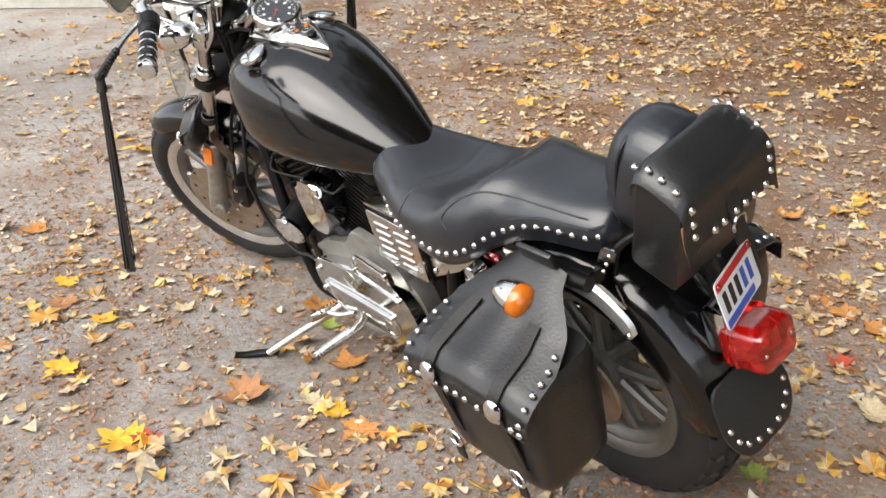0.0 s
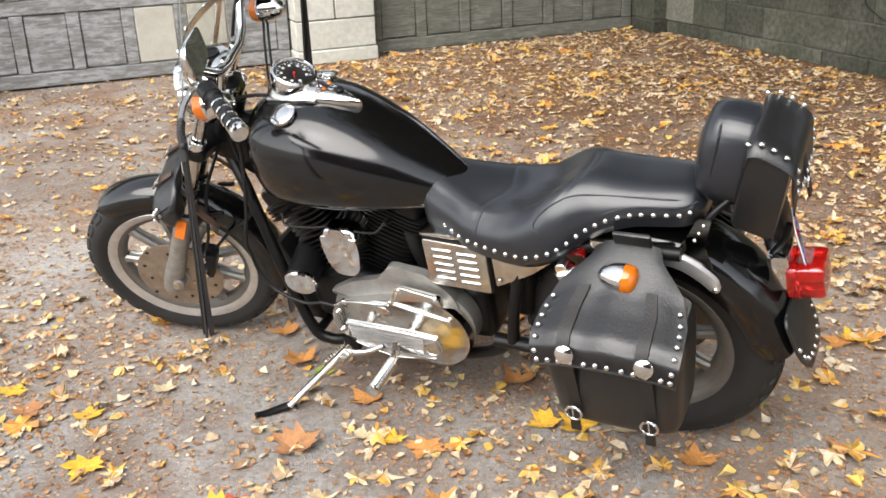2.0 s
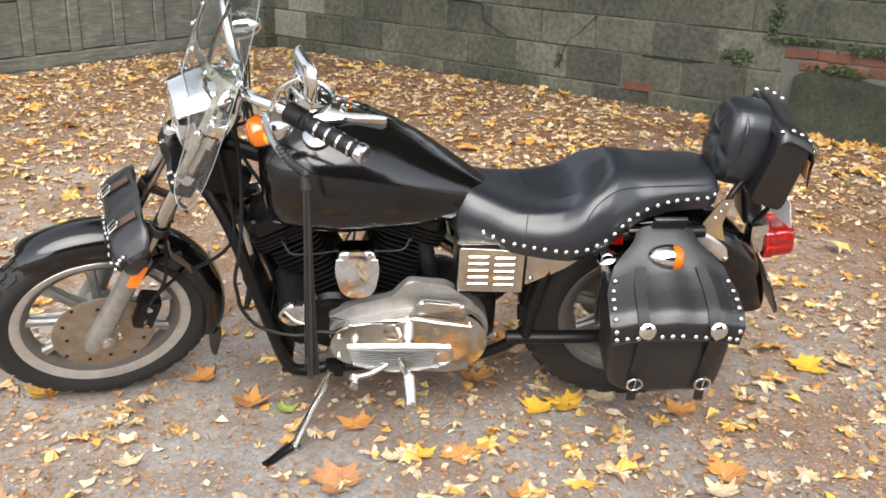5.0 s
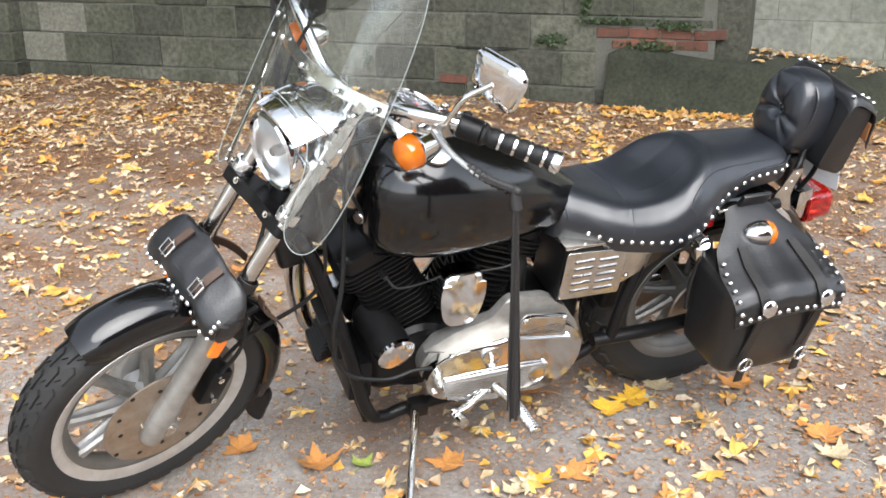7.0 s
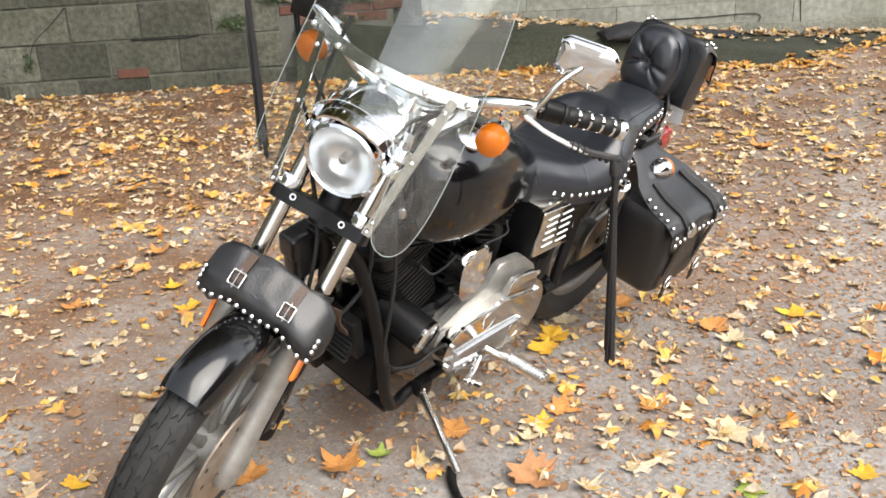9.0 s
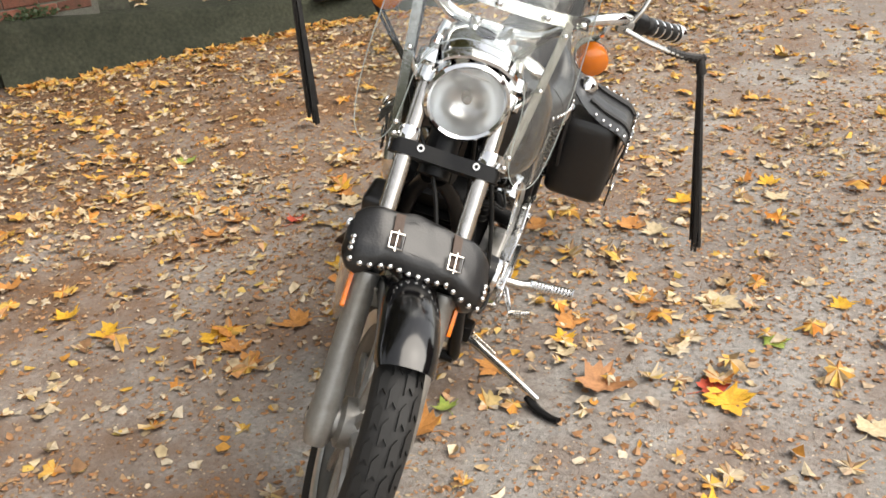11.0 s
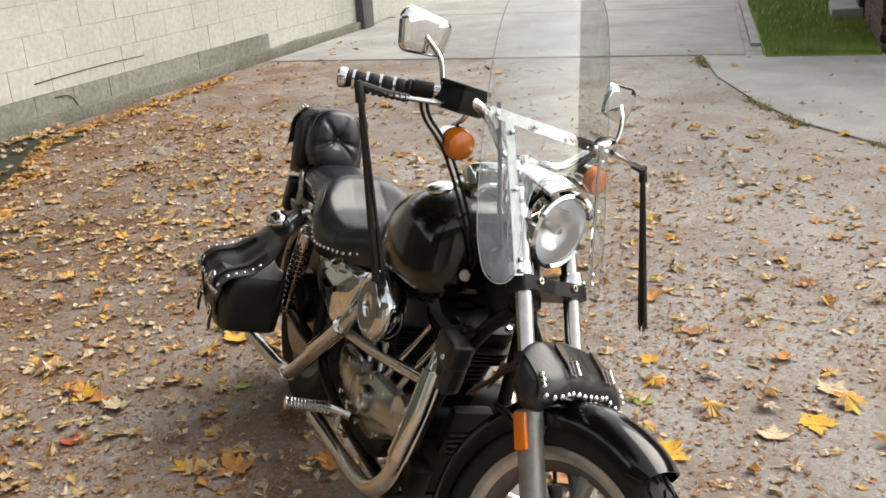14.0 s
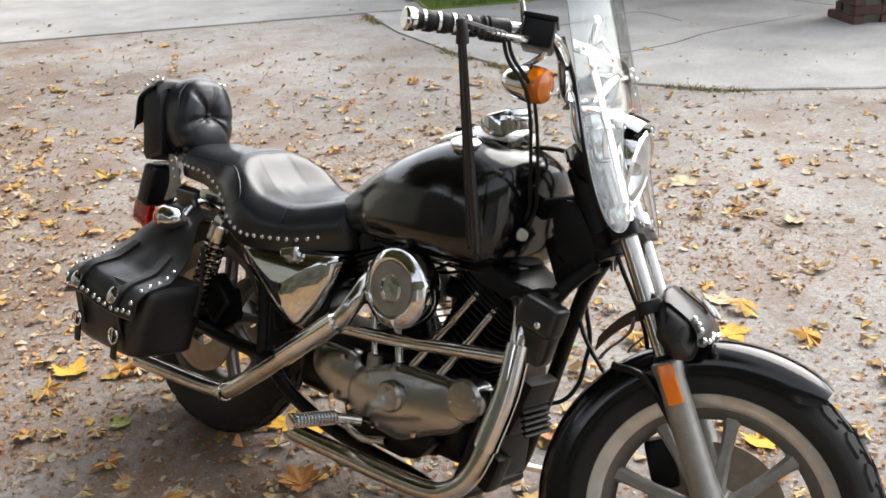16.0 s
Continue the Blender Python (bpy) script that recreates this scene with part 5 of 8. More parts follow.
# ---------------- frame ----------------
frame_part = bpart("frame", a_tube(B(), [(1.09, 0, 0.84), (0.9, 0, 0.77), (0.7, 0, 0.69), (0.5, 0, 0.655), (0.3, 0, 0.64)], 0.021, 14), M_BLACK, bike, "black tubular steel frame")
for sgn in (1, -1):
    bpart("down_tube", a_tube(B(), [(1.160, 0.015 * sgn, 0.735), (1.100, 0.055 * sgn, 0.64), (1.032, 0.097 * sgn, 0.42), (0.978, 0.112 * sgn, 0.22), (0.93, 0.105 * sgn, 0.175), (0.85, 0.095 * sgn, 0.180), (0.6, 0.095 * sgn, 0.195), (0.46, 0.10 * sgn, 0.225), (0.38, 0.11 * sgn, 0.27), (0.33, 0.115 * sgn, 0.33)], 0.0165, 12), M_BLACK, frame_part)
    bpart("rear_tube", a_tube(B(), [(0.33, 0.13 * sgn, 0.32), (0.31, 0.125 * sgn, 0.45), (0.26, 0.115 * sgn, 0.60), (0.14, 0.112 * sgn, 0.645), (-0.10, 0.108 * sgn, 0.655)], 0.0155, 12), M_BLACK, frame_part)
    bpart("seat_tube", a_tube(B(), [(0.52, 0.02 * sgn, 0.655), (0.36, 0.085 * sgn, 0.63), (0.2, 0.11 * sgn, 0.638)], 0.014, 10), M_BLACK, frame_part)
    sw = bpart("swingarm", a_tube(B(), [(0.38, 0.125 * sgn, 0.315), (0.2, 0.128 * sgn, 0.315), (0.0, 0.118 * sgn, 0.318)], 0.021, 12, flat=0.8), M_BLACK, bike, "black swingarm tube")
    bpart("axle_plate", a_plate(B(), rounded([(-0.06, -0.028), (0.06, -0.028), (0.06, 0.028), (-0.06, 0.028)], 0.012, 3), 0.010, frame_of(RW + Vector((0.005, (0.118 if sgn > 0 else -0.128), 0)), (1, 0, 0), (0, 0, -1)), 0.002), M_BLACK, sw)
    bpart("axle_nut", a_cyl(B(), RW + Y * 0.12 * sgn, RW + Y * 0.15 * sgn, 0.016, None, 6), M_CHROME_OLD, sw)
    # shock absorber
    s0, s1 = Vector((0.155, 0.158 * sgn, 0.618)), Vector((0.055, 0.152 * sgn, 0.335))
    sd = (s1 - s0).normalized()
    sh = bpart("shock_absorber", a_cyl(B(), s0, s1, 0.014, None, 14), M_CHROME_OLD, bike, "chrome shock absorber with a coil spring")
    L = (s1 - s0).length
    u = sd.orthogonal().normalized()
    v = sd.cross(u)
    pts = [s0 + sd * (0.05 + (L - 0.10) * k / 110) + (u * math.cos(k * 0.62) + v * math.sin(k * 0.62)) * 0.0255 for k in range(111)]
    bpart("spring", a_tube(B(), pts, 0.0042, 6, smooth=False), M_CHROME_OLD, sh)
    bpart("shroud", a_cyl(B(), s0 + sd * 0.005, s0 + sd * 0.055, 0.027, None, 18, 0.003), M_CHROME, sh)
    bpart("shock_eye", a_cyl(B(), s0 - Y * 0.017, s0 + Y * 0.017, 0.016, None, 14, 0.002), M_CHROME, sh)
    bpart("shock_eye", a_cyl(B(), s1 - Y * 0.017, s1 + Y * 0.017, 0.016, None, 14, 0.002), M_CHROME, sh)
bpart("neck_gusset", a_box(B(), (1.10, 0, 0.735), (0.10, 0.05, 0.10), 0.012, pose(0, 0, 0, 0, -30, 0)), M_BLACK, frame_part)
bpart("cross_tube", a_cyl(B(), (0.975, -0.115, 0.19), (0.975, 0.115, 0.19), 0.014, None, 12), M_BLACK, frame_part)

# ---------------- fuel tank ----------------
def tank():
    bm = B()
    # x, half width, top, bottom, where widest (0 low to 1 high)
    S = [(1.010, 0.050, 0.870, 0.745, 0.5), (1.004, 0.085, 0.897, 0.712, 0.5), (0.985, 0.120, 0.915, 0.685, 0.5), (0.95, 0.143, 0.930, 0.672, 0.48), (0.90, 0.156, 0.940, 0.668, 0.46), (0.84, 0.159, 0.938, 0.667, 0.44),
         (0.77, 0.153, 0.922, 0.667, 0.42), (0.70, 0.140, 0.893, 0.667, 0.40), (0.63, 0.122, 0.856, 0.667, 0.38), (0.57, 0.101, 0.818, 0.667, 0.36), (0.52, 0.081, 0.783, 0.667, 0.36), (0.475, 0.060, 0.750, 0.668, 0.4), (0.445, 0.040, 0.728, 0.672, 0.5), (0.43, 0.015, 0.710, 0.685, 0.5)]
    rings = []
    for x, hw, zt, zb, wd in S:
        hw *= 1.11
        zm = zb + (zt - zb) * wd
        r = []
        for k in range(32):
            a = 6.283185 * k / 32
            ca, sa = math.cos(a), math.sin(a)
            ex = 0.80 if sa > 0 else 0.50
            yy = hw * math.copysign(abs(ca) ** ex, ca)
            zz = zm + (zt - zm) * abs(sa) ** 0.88 if sa > 0 else zm - (zm - zb) * abs(sa) ** 0.55
            r.append(Vector((x, yy, zz)))
        rings.append(r)
    a_loft(bm, rings)
    bmesh.ops.subdivide_edges(bm, edges=bm.edges[:], cuts=1, smooth=0.6, use_grid_fill=True)
    return bm


tank_ob = bpart("fuel_tank", tank(), M_PAINT, bike, "glossy black teardrop fuel tank with two chrome caps", sharp=60)
bm = B()
bpart("tank_seam", a_tube(bm, [(0.98, 0.09, 0.672), (0.84, 0.118, 0.665), (0.68, 0.10, 0.664), (0.52, 0.055, 0.664)], 0.0035, 6), M_PAINT, tank_ob)
bpart("tank_seam", a_tube(B(), [(0.98, -0.09, 0.672), (0.84, -0.118, 0.665), (0.68, -0.10, 0.664), (0.52, -0.055, 0.664)], 0.0035, 6), M_PAINT, tank_ob)
for sgn in (1, -1):
    p = Vector((0.862, 0.097 * sgn, 0.909))
    d = Vector((0.06, 0.36 * sgn, 1))
    cap = bpart("filler_cap", a_lathe(B(), p, d, [(0.028, 0), (0.030, 0.010), (0.0335, 0.012), (0.0345, 0.016), (0.033, 0.021), (0.024, 0.025), (0.008, 0.027), (0, 0.027)], 36), M_CHROME, tank_ob, "domed chrome filler cap")
    q = Vector((1.003, 0.062 * sgn, 0.76))
    bpart("rubber_mount", a_cyl(B(), q, q + Vector((0.012, 0.01 * sgn, 0)), 0.014, None, 16, 0.002), M_ALU, tank_ob)
# dash console with speedometer
bm = B()
rings = []
for k in range(15):
    f = k / 14
    x = 0.952 - 0.250 * f
    hw = (0.058 * (1 - f * 0.15) if f < 0.35 else 0.055 * (1 - ((f - 0.35) / 0.65) ** 1.5)) * math.sin(min(1, f * 9 + 0.25) * math.pi / 2) + 0.004
    hw *= 1.02
    zs = 0.950 + 0.004 * math.sin(f * 3) - 0.07 * max(0, f - 0.45) ** 1.5
    h = 0.022 * (1 - f) + 0.010
    rings.append([Vector((x, hw * q, zs + h * (1 - abs(q) ** 3) - 0.014)) for q in (-1, -0.85, -0.55, -0.2, 0.2, 0.55, 0.85, 1)] + [Vector((x, hw * q * 0.9, zs - 0.03)) for q in (1, 0.3, -0.3, -1)])
a_loft(bm, rings)
console_rings = rings
console = bpart("dash_console", bm, M_PRIMARY, tank_ob, "teardrop chrome dash console", sharp=55)
bm = B()
a_loft(bm, [[p + Vector((0, -p.y * 0.28, 0.0012)) for p in r[1:7]] + [p + Vector((0, -p.y * 0.28, -0.004)) for p in r[6:0:-1]] for r in console_rings[6:13]])
inset = bpart("inset", bm, M_DIAL, console, "black panel in the console")
for k, (x, y) in enumerate(((0.822, 0.0), (0.800, 0.020), (0.800, -0.020), (0.776, 0.0))):
    top = max(p.z for r in console_rings for p in r if abs(p.x - x) < 0.012)
    bpart("bezel", a_lathe(B(), (x, y, top - 0.002), (-0.12, 0, 1), [(0.0105, 0), (0.0105, 0.005), (0.008, 0.006), (0.0065, 0.003)], 18), M_CHROME, inset)
DP, DD, DK = Vector((0.882, 0, 0.970)), Vector((-0.42, 0, 1)).normalized(), 1.08
spd = bpart("speedometer", a_lathe(B(), DP, DD, [(r * DK, h) for r, h in ((0.044, -0.05), (0.052, -0.01), (0.0545, 0.010), (0.053, 0.018), (0.048, 0.021), (0.0455, 0.017), (0.0455, 0.012))], 44), M_CHROME, bike, "round speedometer with black dial and chrome bezel")
bpart("dial", a_lathe(B(), DP + DD * 0.011, DD, [(0.046 * DK, 0), (0, 0.0005)], 40), M_DIAL, spd, "black dial with pale marks")
md = frame_of(DP + DD * 0.0125, Vector((0, -1, 0)), Vector((1, 0, 0.42))) @ Matrix.Scale(DK, 4)
for k in range(25):
    a = radians(-60 + 300 * k / 24)
    mm = md @ Matrix.Rotation(-a, 4, 'Z')
    lw = 0.0018 if k % 2 == 0 else 0.001
    bpart("dial_mark", a_plate(B(), [(-0.041, -lw / 2), (-0.035 if k % 2 == 0 else -0.038, -lw / 2), (-0.035 if k % 2 == 0 else -0.038, lw / 2), (-0.041, lw / 2)], 0.0006, mm), M_WHITE, spd)
    if k % 3 == 0:
        bpart("dial_mark", a_plate(B(), [(-0.032, -0.0028), (-0.026, -0.0028), (-0.026, 0.0028), (-0.032, 0.0028)], 0.0006, mm), M_WHITE, spd)
bpart("needle", a_plate(B(), [(-0.004, -0.0013), (0.022, -0.0006), (0.022, 0.0006), (-0.004, 0.0013)], 0.0008, md @ Matrix.Rotation(radians(215), 4, 'Z') @ pose(0, 0, 0.002)), M_RED, spd, "red needle")
bpart("needle_hub", a_lathe(B(), DP + DD * 0.013, DD, [(0.0035, 0), (0.003, 0.003), (0, 0.0035)], 12), M_RED, spd)
bpart("dial_glass", a_lathe(B(), DP + DD * 0.0175, DD, [(0.0465 * DK, 0), (0.03 * DK, 0.002), (0, 0.003)], 36), M_CLEAR, spd, "clear dial glass")
for k, (x, y) in enumerate(((0.815, 0), (0.79, 0.014), (0.79, -0.014))):
    bpart("warning_lamp", dome(B(), (x, y, 0.956 if k == 0 else 0.951), (-0.15, 0, 1), 0.0065, 0.005), M_REDLENS if k == 0 else M_AMBER, console)
bpart("ignition_knob", a_lathe(B(), (0.755, 0, 0.938), (-0.2, 0, 1), [(0.011, 0), (0.011, 0.008), (0.008, 0.011), (0, 0.011)], 16), M_BLACK, console)

# ---------------- seat ----------------
SEAT_X = [0.545, 0.53, 0.50, 0.46, 0.415, 0.36, 0.30, 0.25, 0.21, 0.175, 0.15, 0.118, 0.09, 0.05, 0.0, -0.06, -0.10, -0.125, -0.140]
SEAT_W = [0.074, 0.090, 0.104, 0.118, 0.140, 0.156, 0.165, 0.168, 0.167, 0.160, 0.153, 0.137, 0.125, 0.119, 0.111, 0.105, 0.098, 0.088, 0.070]
SEAT_TOP = [0.742, 0.752, 0.754, 0.750, 0.743, 0.733, 0.727, 0.729, 0.739, 0.762, 0.784, 0.800, 0.799, 0.793, 0.789, 0.788, 0.787, 0.780, 0.768]
SEAT_LOW = [0.652, 0.650, 0.646, 0.640, 0.627, 0.621, 0.615, 0.611, 0.618, 0.632, 0.648, 0.673, 0.689, 0.708, 0.720, 0.722, 0.722, 0.728, 0.736]
SEAT_TILT = Matrix.Translation((0, 0, 0.70)) @ Matrix.Rotation(radians(6), 4, 'X') @ Matrix.Translation((0, 0, -0.70))


def soft_curve(xs, ys, x):
    """A smooth curve through the given heights."""
    w = np.exp(-((np.linspace(-0.03, 0.03, 13)) / 0.013) ** 2)
    v = np.interp(-(x + np.linspace(-0.03, 0.03, 13)), [-q for q in xs], ys)
    return float((v * w).sum() / w.sum())


def on_seat(x, a, lift=0.0):
    """A place on the seat's cover: x along it, a round it from the left edge over the top to the right edge."""
    end = max(0, min(1, (0.5475 - x) / 0.020, (x + 0.1425) / 0.020))
    hw = soft_curve(SEAT_X, SEAT_W, x) * (0.55 + 0.45 * end ** 0.5)
    zs = soft_curve(SEAT_X, SEAT_LOW, x)
    ca, sa = math.cos(a), max(0.0, math.sin(a))
    y = hw * math.copysign(abs(ca) ** 0.60, ca)
    # the rise comes round the rider's hips
    lean = 3.1 * y * y * max(0, min(1, 1.25 - abs(x - 0.24) / 0.32))
    zt = soft_curve(SEAT_X, SEAT_TOP, x - lean)
    if 0.14 < x < 0.52:
        zt -= 0.028 * max(0, 1 - (y / 0.125) ** 2) * math.sin(math.pi * (x - 0.14) / 0.38)
    zt -= (1 - end) * 0.03
    z = zs + (zt - zs) * sa ** 0.78
    y *= 1 + 0.05 * math.sin(math.pi * min(1, (z - zs) / max(0.01, zt - zs) * 1.4))
    # pressed seam along the top of the rise, and two ribs stitched into it
    z -= 0.0024 * math.exp(-((x - (0.118 + 2.6 * y * y)) / 0.005) ** 2) * sa ** 2
    if 0.125 < x < 0.30 and abs(y) < 0.09:
        z += 0.0055 * math.sin(math.pi * (x - 0.125) / 0.175) ** 0.7 * (math.exp(-((abs(y) - 0.019) / 0.013) ** 4) - 0.9 * math.exp(-((abs(y) - 0.037) / 0.004) ** 2) - 0.9 * math.exp(-(y / 0.004) ** 2))
    if 0.20 < x < 0.42:
        z -= 0.0016 * math.exp(-((x - 0.335 - 0.25 * abs(y)) / 0.004) ** 2) * sa ** 2
    return SEAT_TILT @ Vector((x, y - 0.010 * max(0, 1 - (x + 0.15) / 0.3), z + lift))


def seat():
    bm = B()
    rings = []
    for i in range(142):
        x = 0.545 - 0.685 * i / 141
        r = [on_seat(x, math.pi * k / 64) for k in range(65)]
        mid = (r[0] + r[64]) / 2
        r.append(r[64].lerp(mid, 0.03) - Vector((0, 0, 0.020)))
        r.append(r[0].lerp(mid, 0.03) - Vector((0, 0, 0.020)))
        rings.append(r)
    a_loft(bm, rings)
    return bm


seat_ob = bpart("seat", seat(), M_SEAT, bike, "two-up black leather seat edged with chrome studs", sharp=70)
seat_line = [(0.462, 0.114, 0.653), (0.415, 0.139, 0.640), (0.36, 0.155, 0.634), (0.30, 0.164, 0.628), (0.25, 0.167, 0.624), (0.21, 0.166, 0.631), (0.175, 0.159, 0.645), (0.15, 0.152, 0.660), (0.118, 0.136, 0.685), (0.09, 0.124, 0.702), (0.05, 0.118, 0.721), (0.0, 0.110, 0.733), (-0.06, 0.104, 0.735), (-0.10, 0.097, 0.736), (-0.128, 0.080, 0.745)]
for sgn in (1, -1):
    P = [SEAT_TILT @ p for p in smooth_path([(x, (y + 0.004) * sgn - 0.010 * max(0, 1 - (x + 0.15) / 0.3), z) for x, y, z in seat_line], 12)]
    acc, nxt = 0.0, 0.0
    for a, b in zip(P, P[1:]):
        if acc >= nxt:
            bpart("stud", dome(B(), a, (0, sgn, 0.15), 0.0066, 0.0055, 8), M_CHROME, seat_ob)
            nxt += 0.0262
        acc += (b - a).length
    bpart("skirt_piping", a_tube(B(), [SEAT_TILT @ Vector((x, (y + 0.003) * sgn - 0.010 * max(0, 1 - (x + 0.15) / 0.3), z + 0.018)) for x, y, z in seat_line[1:]], 0.0022, 6), M_SEAT, seat_ob)
for sgn in (1, -1):
    turn = (lambda a: a) if sgn > 0 else (lambda a: math.pi - a)
    bpart("pillion_seam", a_tube(B(), [on_seat(x, turn(a), 0.0004) for x, a in ((-0.128, 0.62), (-0.08, 0.62), (0.0, 0.66), (0.08, 0.74), (0.14, 0.80), (0.19, 0.66), (0.215, 0.46), (0.20, 0.30))], 0.0018, 6), M_SEAT, seat_ob)
    bpart("panel_seam", a_tube(B(), [on_seat(0.335 + 0.03 * math.cos(a), turn(a), 0.0002) for a in (0.24, 0.34, 0.46, 0.6, 0.78, 1.0)], 0.0014, 6), M_SEAT, seat_ob)
    bpart("nose_seam", a_tube(B(), [on_seat(0.505 + 0.022 * math.sin(a), turn(a), 0.0003) for a in (0.26, 0.4, 0.6, 0.8, 1.05, 1.3, 1.56)], 0.0016, 6), M_SEAT, seat_ob)

# backrest pad on the sissy bar
def pad():
    bm = B()
    rings = []
    c = Vector((-0.178, -0.014, 0.847))
    nrm = Vector((1, 0, 0.16)).normalized()
    up = Vector((-0.16, 0, 1)).normalized()
    for q, d in ((0.30, -0.056), (0.90, -0.054), (0.98, -0.042), (1.0, -0.012), (0.995, 0.010), (0.955, 0.034), (0.86, 0.050), (0.6, 0.061), (0.3, 0.064), (0.1, 0.063)):
        r = []
        for k in range(40):
            a = 6.283185 * k / 40
            ca, sa = math.cos(a), math.sin(a)
            y = 0.088 * q * math.copysign(abs(ca) ** 0.72, ca) * (1 - 0.12 * max(0, sa)) - 0.008
            z = 0.109 * q * math.copysign(abs(sa) ** 0.68, sa)
            r.append(c + up * z + Y * y + nrm * d)
        rings.append(r)
    a_loft(bm, rings)
    bmesh.ops.subdivide_edges(bm, edges=bm.edges[:], cuts=2, smooth=0.4, use_grid_fill=True)
    for v in bm.verts:
        rel = v.co - c
        if rel.dot(nrm) > 0.015:
            y, z = rel.y, rel.dot(up)
            dent = 0
            for by, bz in ((-0.008, 0.005),):
                rr = math.hypot(y - by, z - bz)
                dent += 0.024 * math.exp(-(rr / 0.022) ** 2)
                a = math.atan2(z - bz, y - by)
                dent += (0.009 * max(0, math.cos(a * 2.5 + 0.55)) ** 14 + 0.005 * max(0, math.cos(a * 3 + 2.3)) ** 12) * math.exp(-((rr - 0.045) / 0.045) ** 2)
            v.co -= nrm * dent
    return bm, c, nrm


bm, PC, PN = pad()
pad_ob = bpart("backrest_pad", bm, M_SEAT, bike, "buttoned black leather backrest pad", sharp=75)
bpart("button", dome(B(), PC + PN * 0.040 + Vector((0, -0.008, 0.005)), PN, 0.009, 0.006), M_LEATHER, pad_ob)
bpart("piping", a_tube(B(), [PC + Vector((-0.16 * z, 0, z)) + Y * y + PN * 0.022 for y, z in ((0.064, -0.08), (0.077, 0.02), (0.060, 0.078), (-0.008, 0.100), (-0.076, 0.078), (-0.093, 0.02), (-0.080, -0.08))], 0.0034, 6), M_SEAT, pad_ob)
sissy = bpart("sissy_bar", a_tube(B(), [(-0.140, 0.084, 0.68), (-0.156, 0.078, 0.740), (-0.196, 0.044, 0.775), (-0.214, 0.042, 0.81), (-0.226, 0.040, 0.87), (-0.234, 0.030, 0.905), (-0.236, 0, 0.916), (-0.234, -0.030, 0.905), (-0.226, -0.040, 0.87), (-0.214, -0.042, 0.81), (-0.196, -0.050, 0.775), (-0.156, -0.104, 0.740), (-0.140, -0.108, 0.68)], 0.008, 10, flat=1.0), M_BLACK, bike, "black sissy bar behind the backrest pad")
for sgn in (1, -1):
    y = 0.090 if sgn > 0 else -0.116
    out = rounded([(-0.132, 0.742), (-0.164, 0.744), (-0.150, 0.690), (-0.148, 0.664), (-0.166, 0.612), (-0.120, 0.630), (-0.086, 0.652), (-0.108, 0.690)], 0.008, 3)
    bm = B()
    a_loft(bm, [[Vector((x, y + h * sgn, z)) for x, z in out] for h in (0.0, 0.004)])
    sp = bpart("side_plate", bm, M_CHROME_OLD if sgn > 0 else M_ALU_DULL, sissy, "studded metal sissy bar side plate", sharp=30)
    for x, z in ((-0.146, 0.728), (-0.136, 0.706), (-0.126, 0.686)):
        bpart("stud", dome(B(), (x, y + 0.004 * sgn, z), (0, sgn, 0), 0.0045, 0.0035, 8), M_CHROME, sp)

# ---------------- rear fender, lamps ----------------
rf = bpart("rear_fender", fender(RW, 0.345, 55, 172, 0.088, 0.075, 44), M_PAINT, bike, "glossy black rear fender", sharp=50)
for sgn in (1, -1):
    pts = [Vector((x, 0.098 * sgn, z)) for x, z in ((0.03, 0.640), (-0.036, 0.634), (-0.095, 0.624), (-0.145, 0.594), (-0.178, 0.560))]
    bm = B()
    P = smooth_path(pts, 6)
    rings = []
    for i, p in enumerate(P):
        rad = (p - RW)
        rad.y = 0
        rad.normalize()
        f = i / (len(P) - 1)
        w = (0.022 - 0.004 * f) * min(1.0, 0.45 + 6 * (1 - f))
        rings.append([p + rad * w + Y * -0.004 * sgn, p + rad * w * 0.8 + Y * 0.006 * sgn, p + Y * 0.009 * sgn, p - rad * w * 0.8 + Y * 0.006 * sgn, p - rad * w + Y * -0.004 * sgn])
    a_loft(bm, rings)
    st = bpart("fender_strut", bm, M_STRUT if sgn > 0 else M_BLACK, rf, "bright alloy fender strut" if sgn > 0 else "black fender strut", sharp=50)
    bpart("bolt", dome(B(), P[-2] + Y * 0.009 * sgn, (0, sgn, 0), 0.007, 0.005), M_CHROME, st)
    # rear signal
    sc = Vector((0.006, 0.192, 0.636)) if sgn > 0 else Vector((-0.004, -0.210, 0.598))
    sd = Vector((-1, 0, -0.12)).normalized()
    sig = bpart("turn_signal", a_lathe(B(), sc, sd, [(0, -0.055), (0.010, -0.053), (0.022, -0.042), (0.031, -0.022), (0.0345, -0.004), (0.0345, 0.002)], 28), M_CHROME, bike, "chrome bullet rear turn signal with amber lens")
    bpart("signal_lens", a_lathe(B(), sc, sd, [(0.034, 0.001), (0.034, 0.016), (0.030, 0.026), (0.018, 0.033), (0, 0.035)], 28), M_AMBER, sig, "amber lens")
    bpart("signal_arm", a_tube(B(), [sc - sd * 0.02 - Y * 0.025 * sgn, (0.02, 0.145 * sgn, 0.64), (0.035, 0.105 * sgn, 0.645)], 0.010, 10), M_CHROME, sig)
    bpart("signal_bracket", a_box(B(), (0.05, 0.115 * sgn, 0.650), (0.10, 0.02, 0.05), 0.006), M_CHROME_OLD, sig)
    bpart("side_reflector", a_box(B(), (0.133, 0.129 * sgn, 0.642), (0.045, 0.006, 0.022), 0.002), M_REDLENS, rf, "small red side reflector")
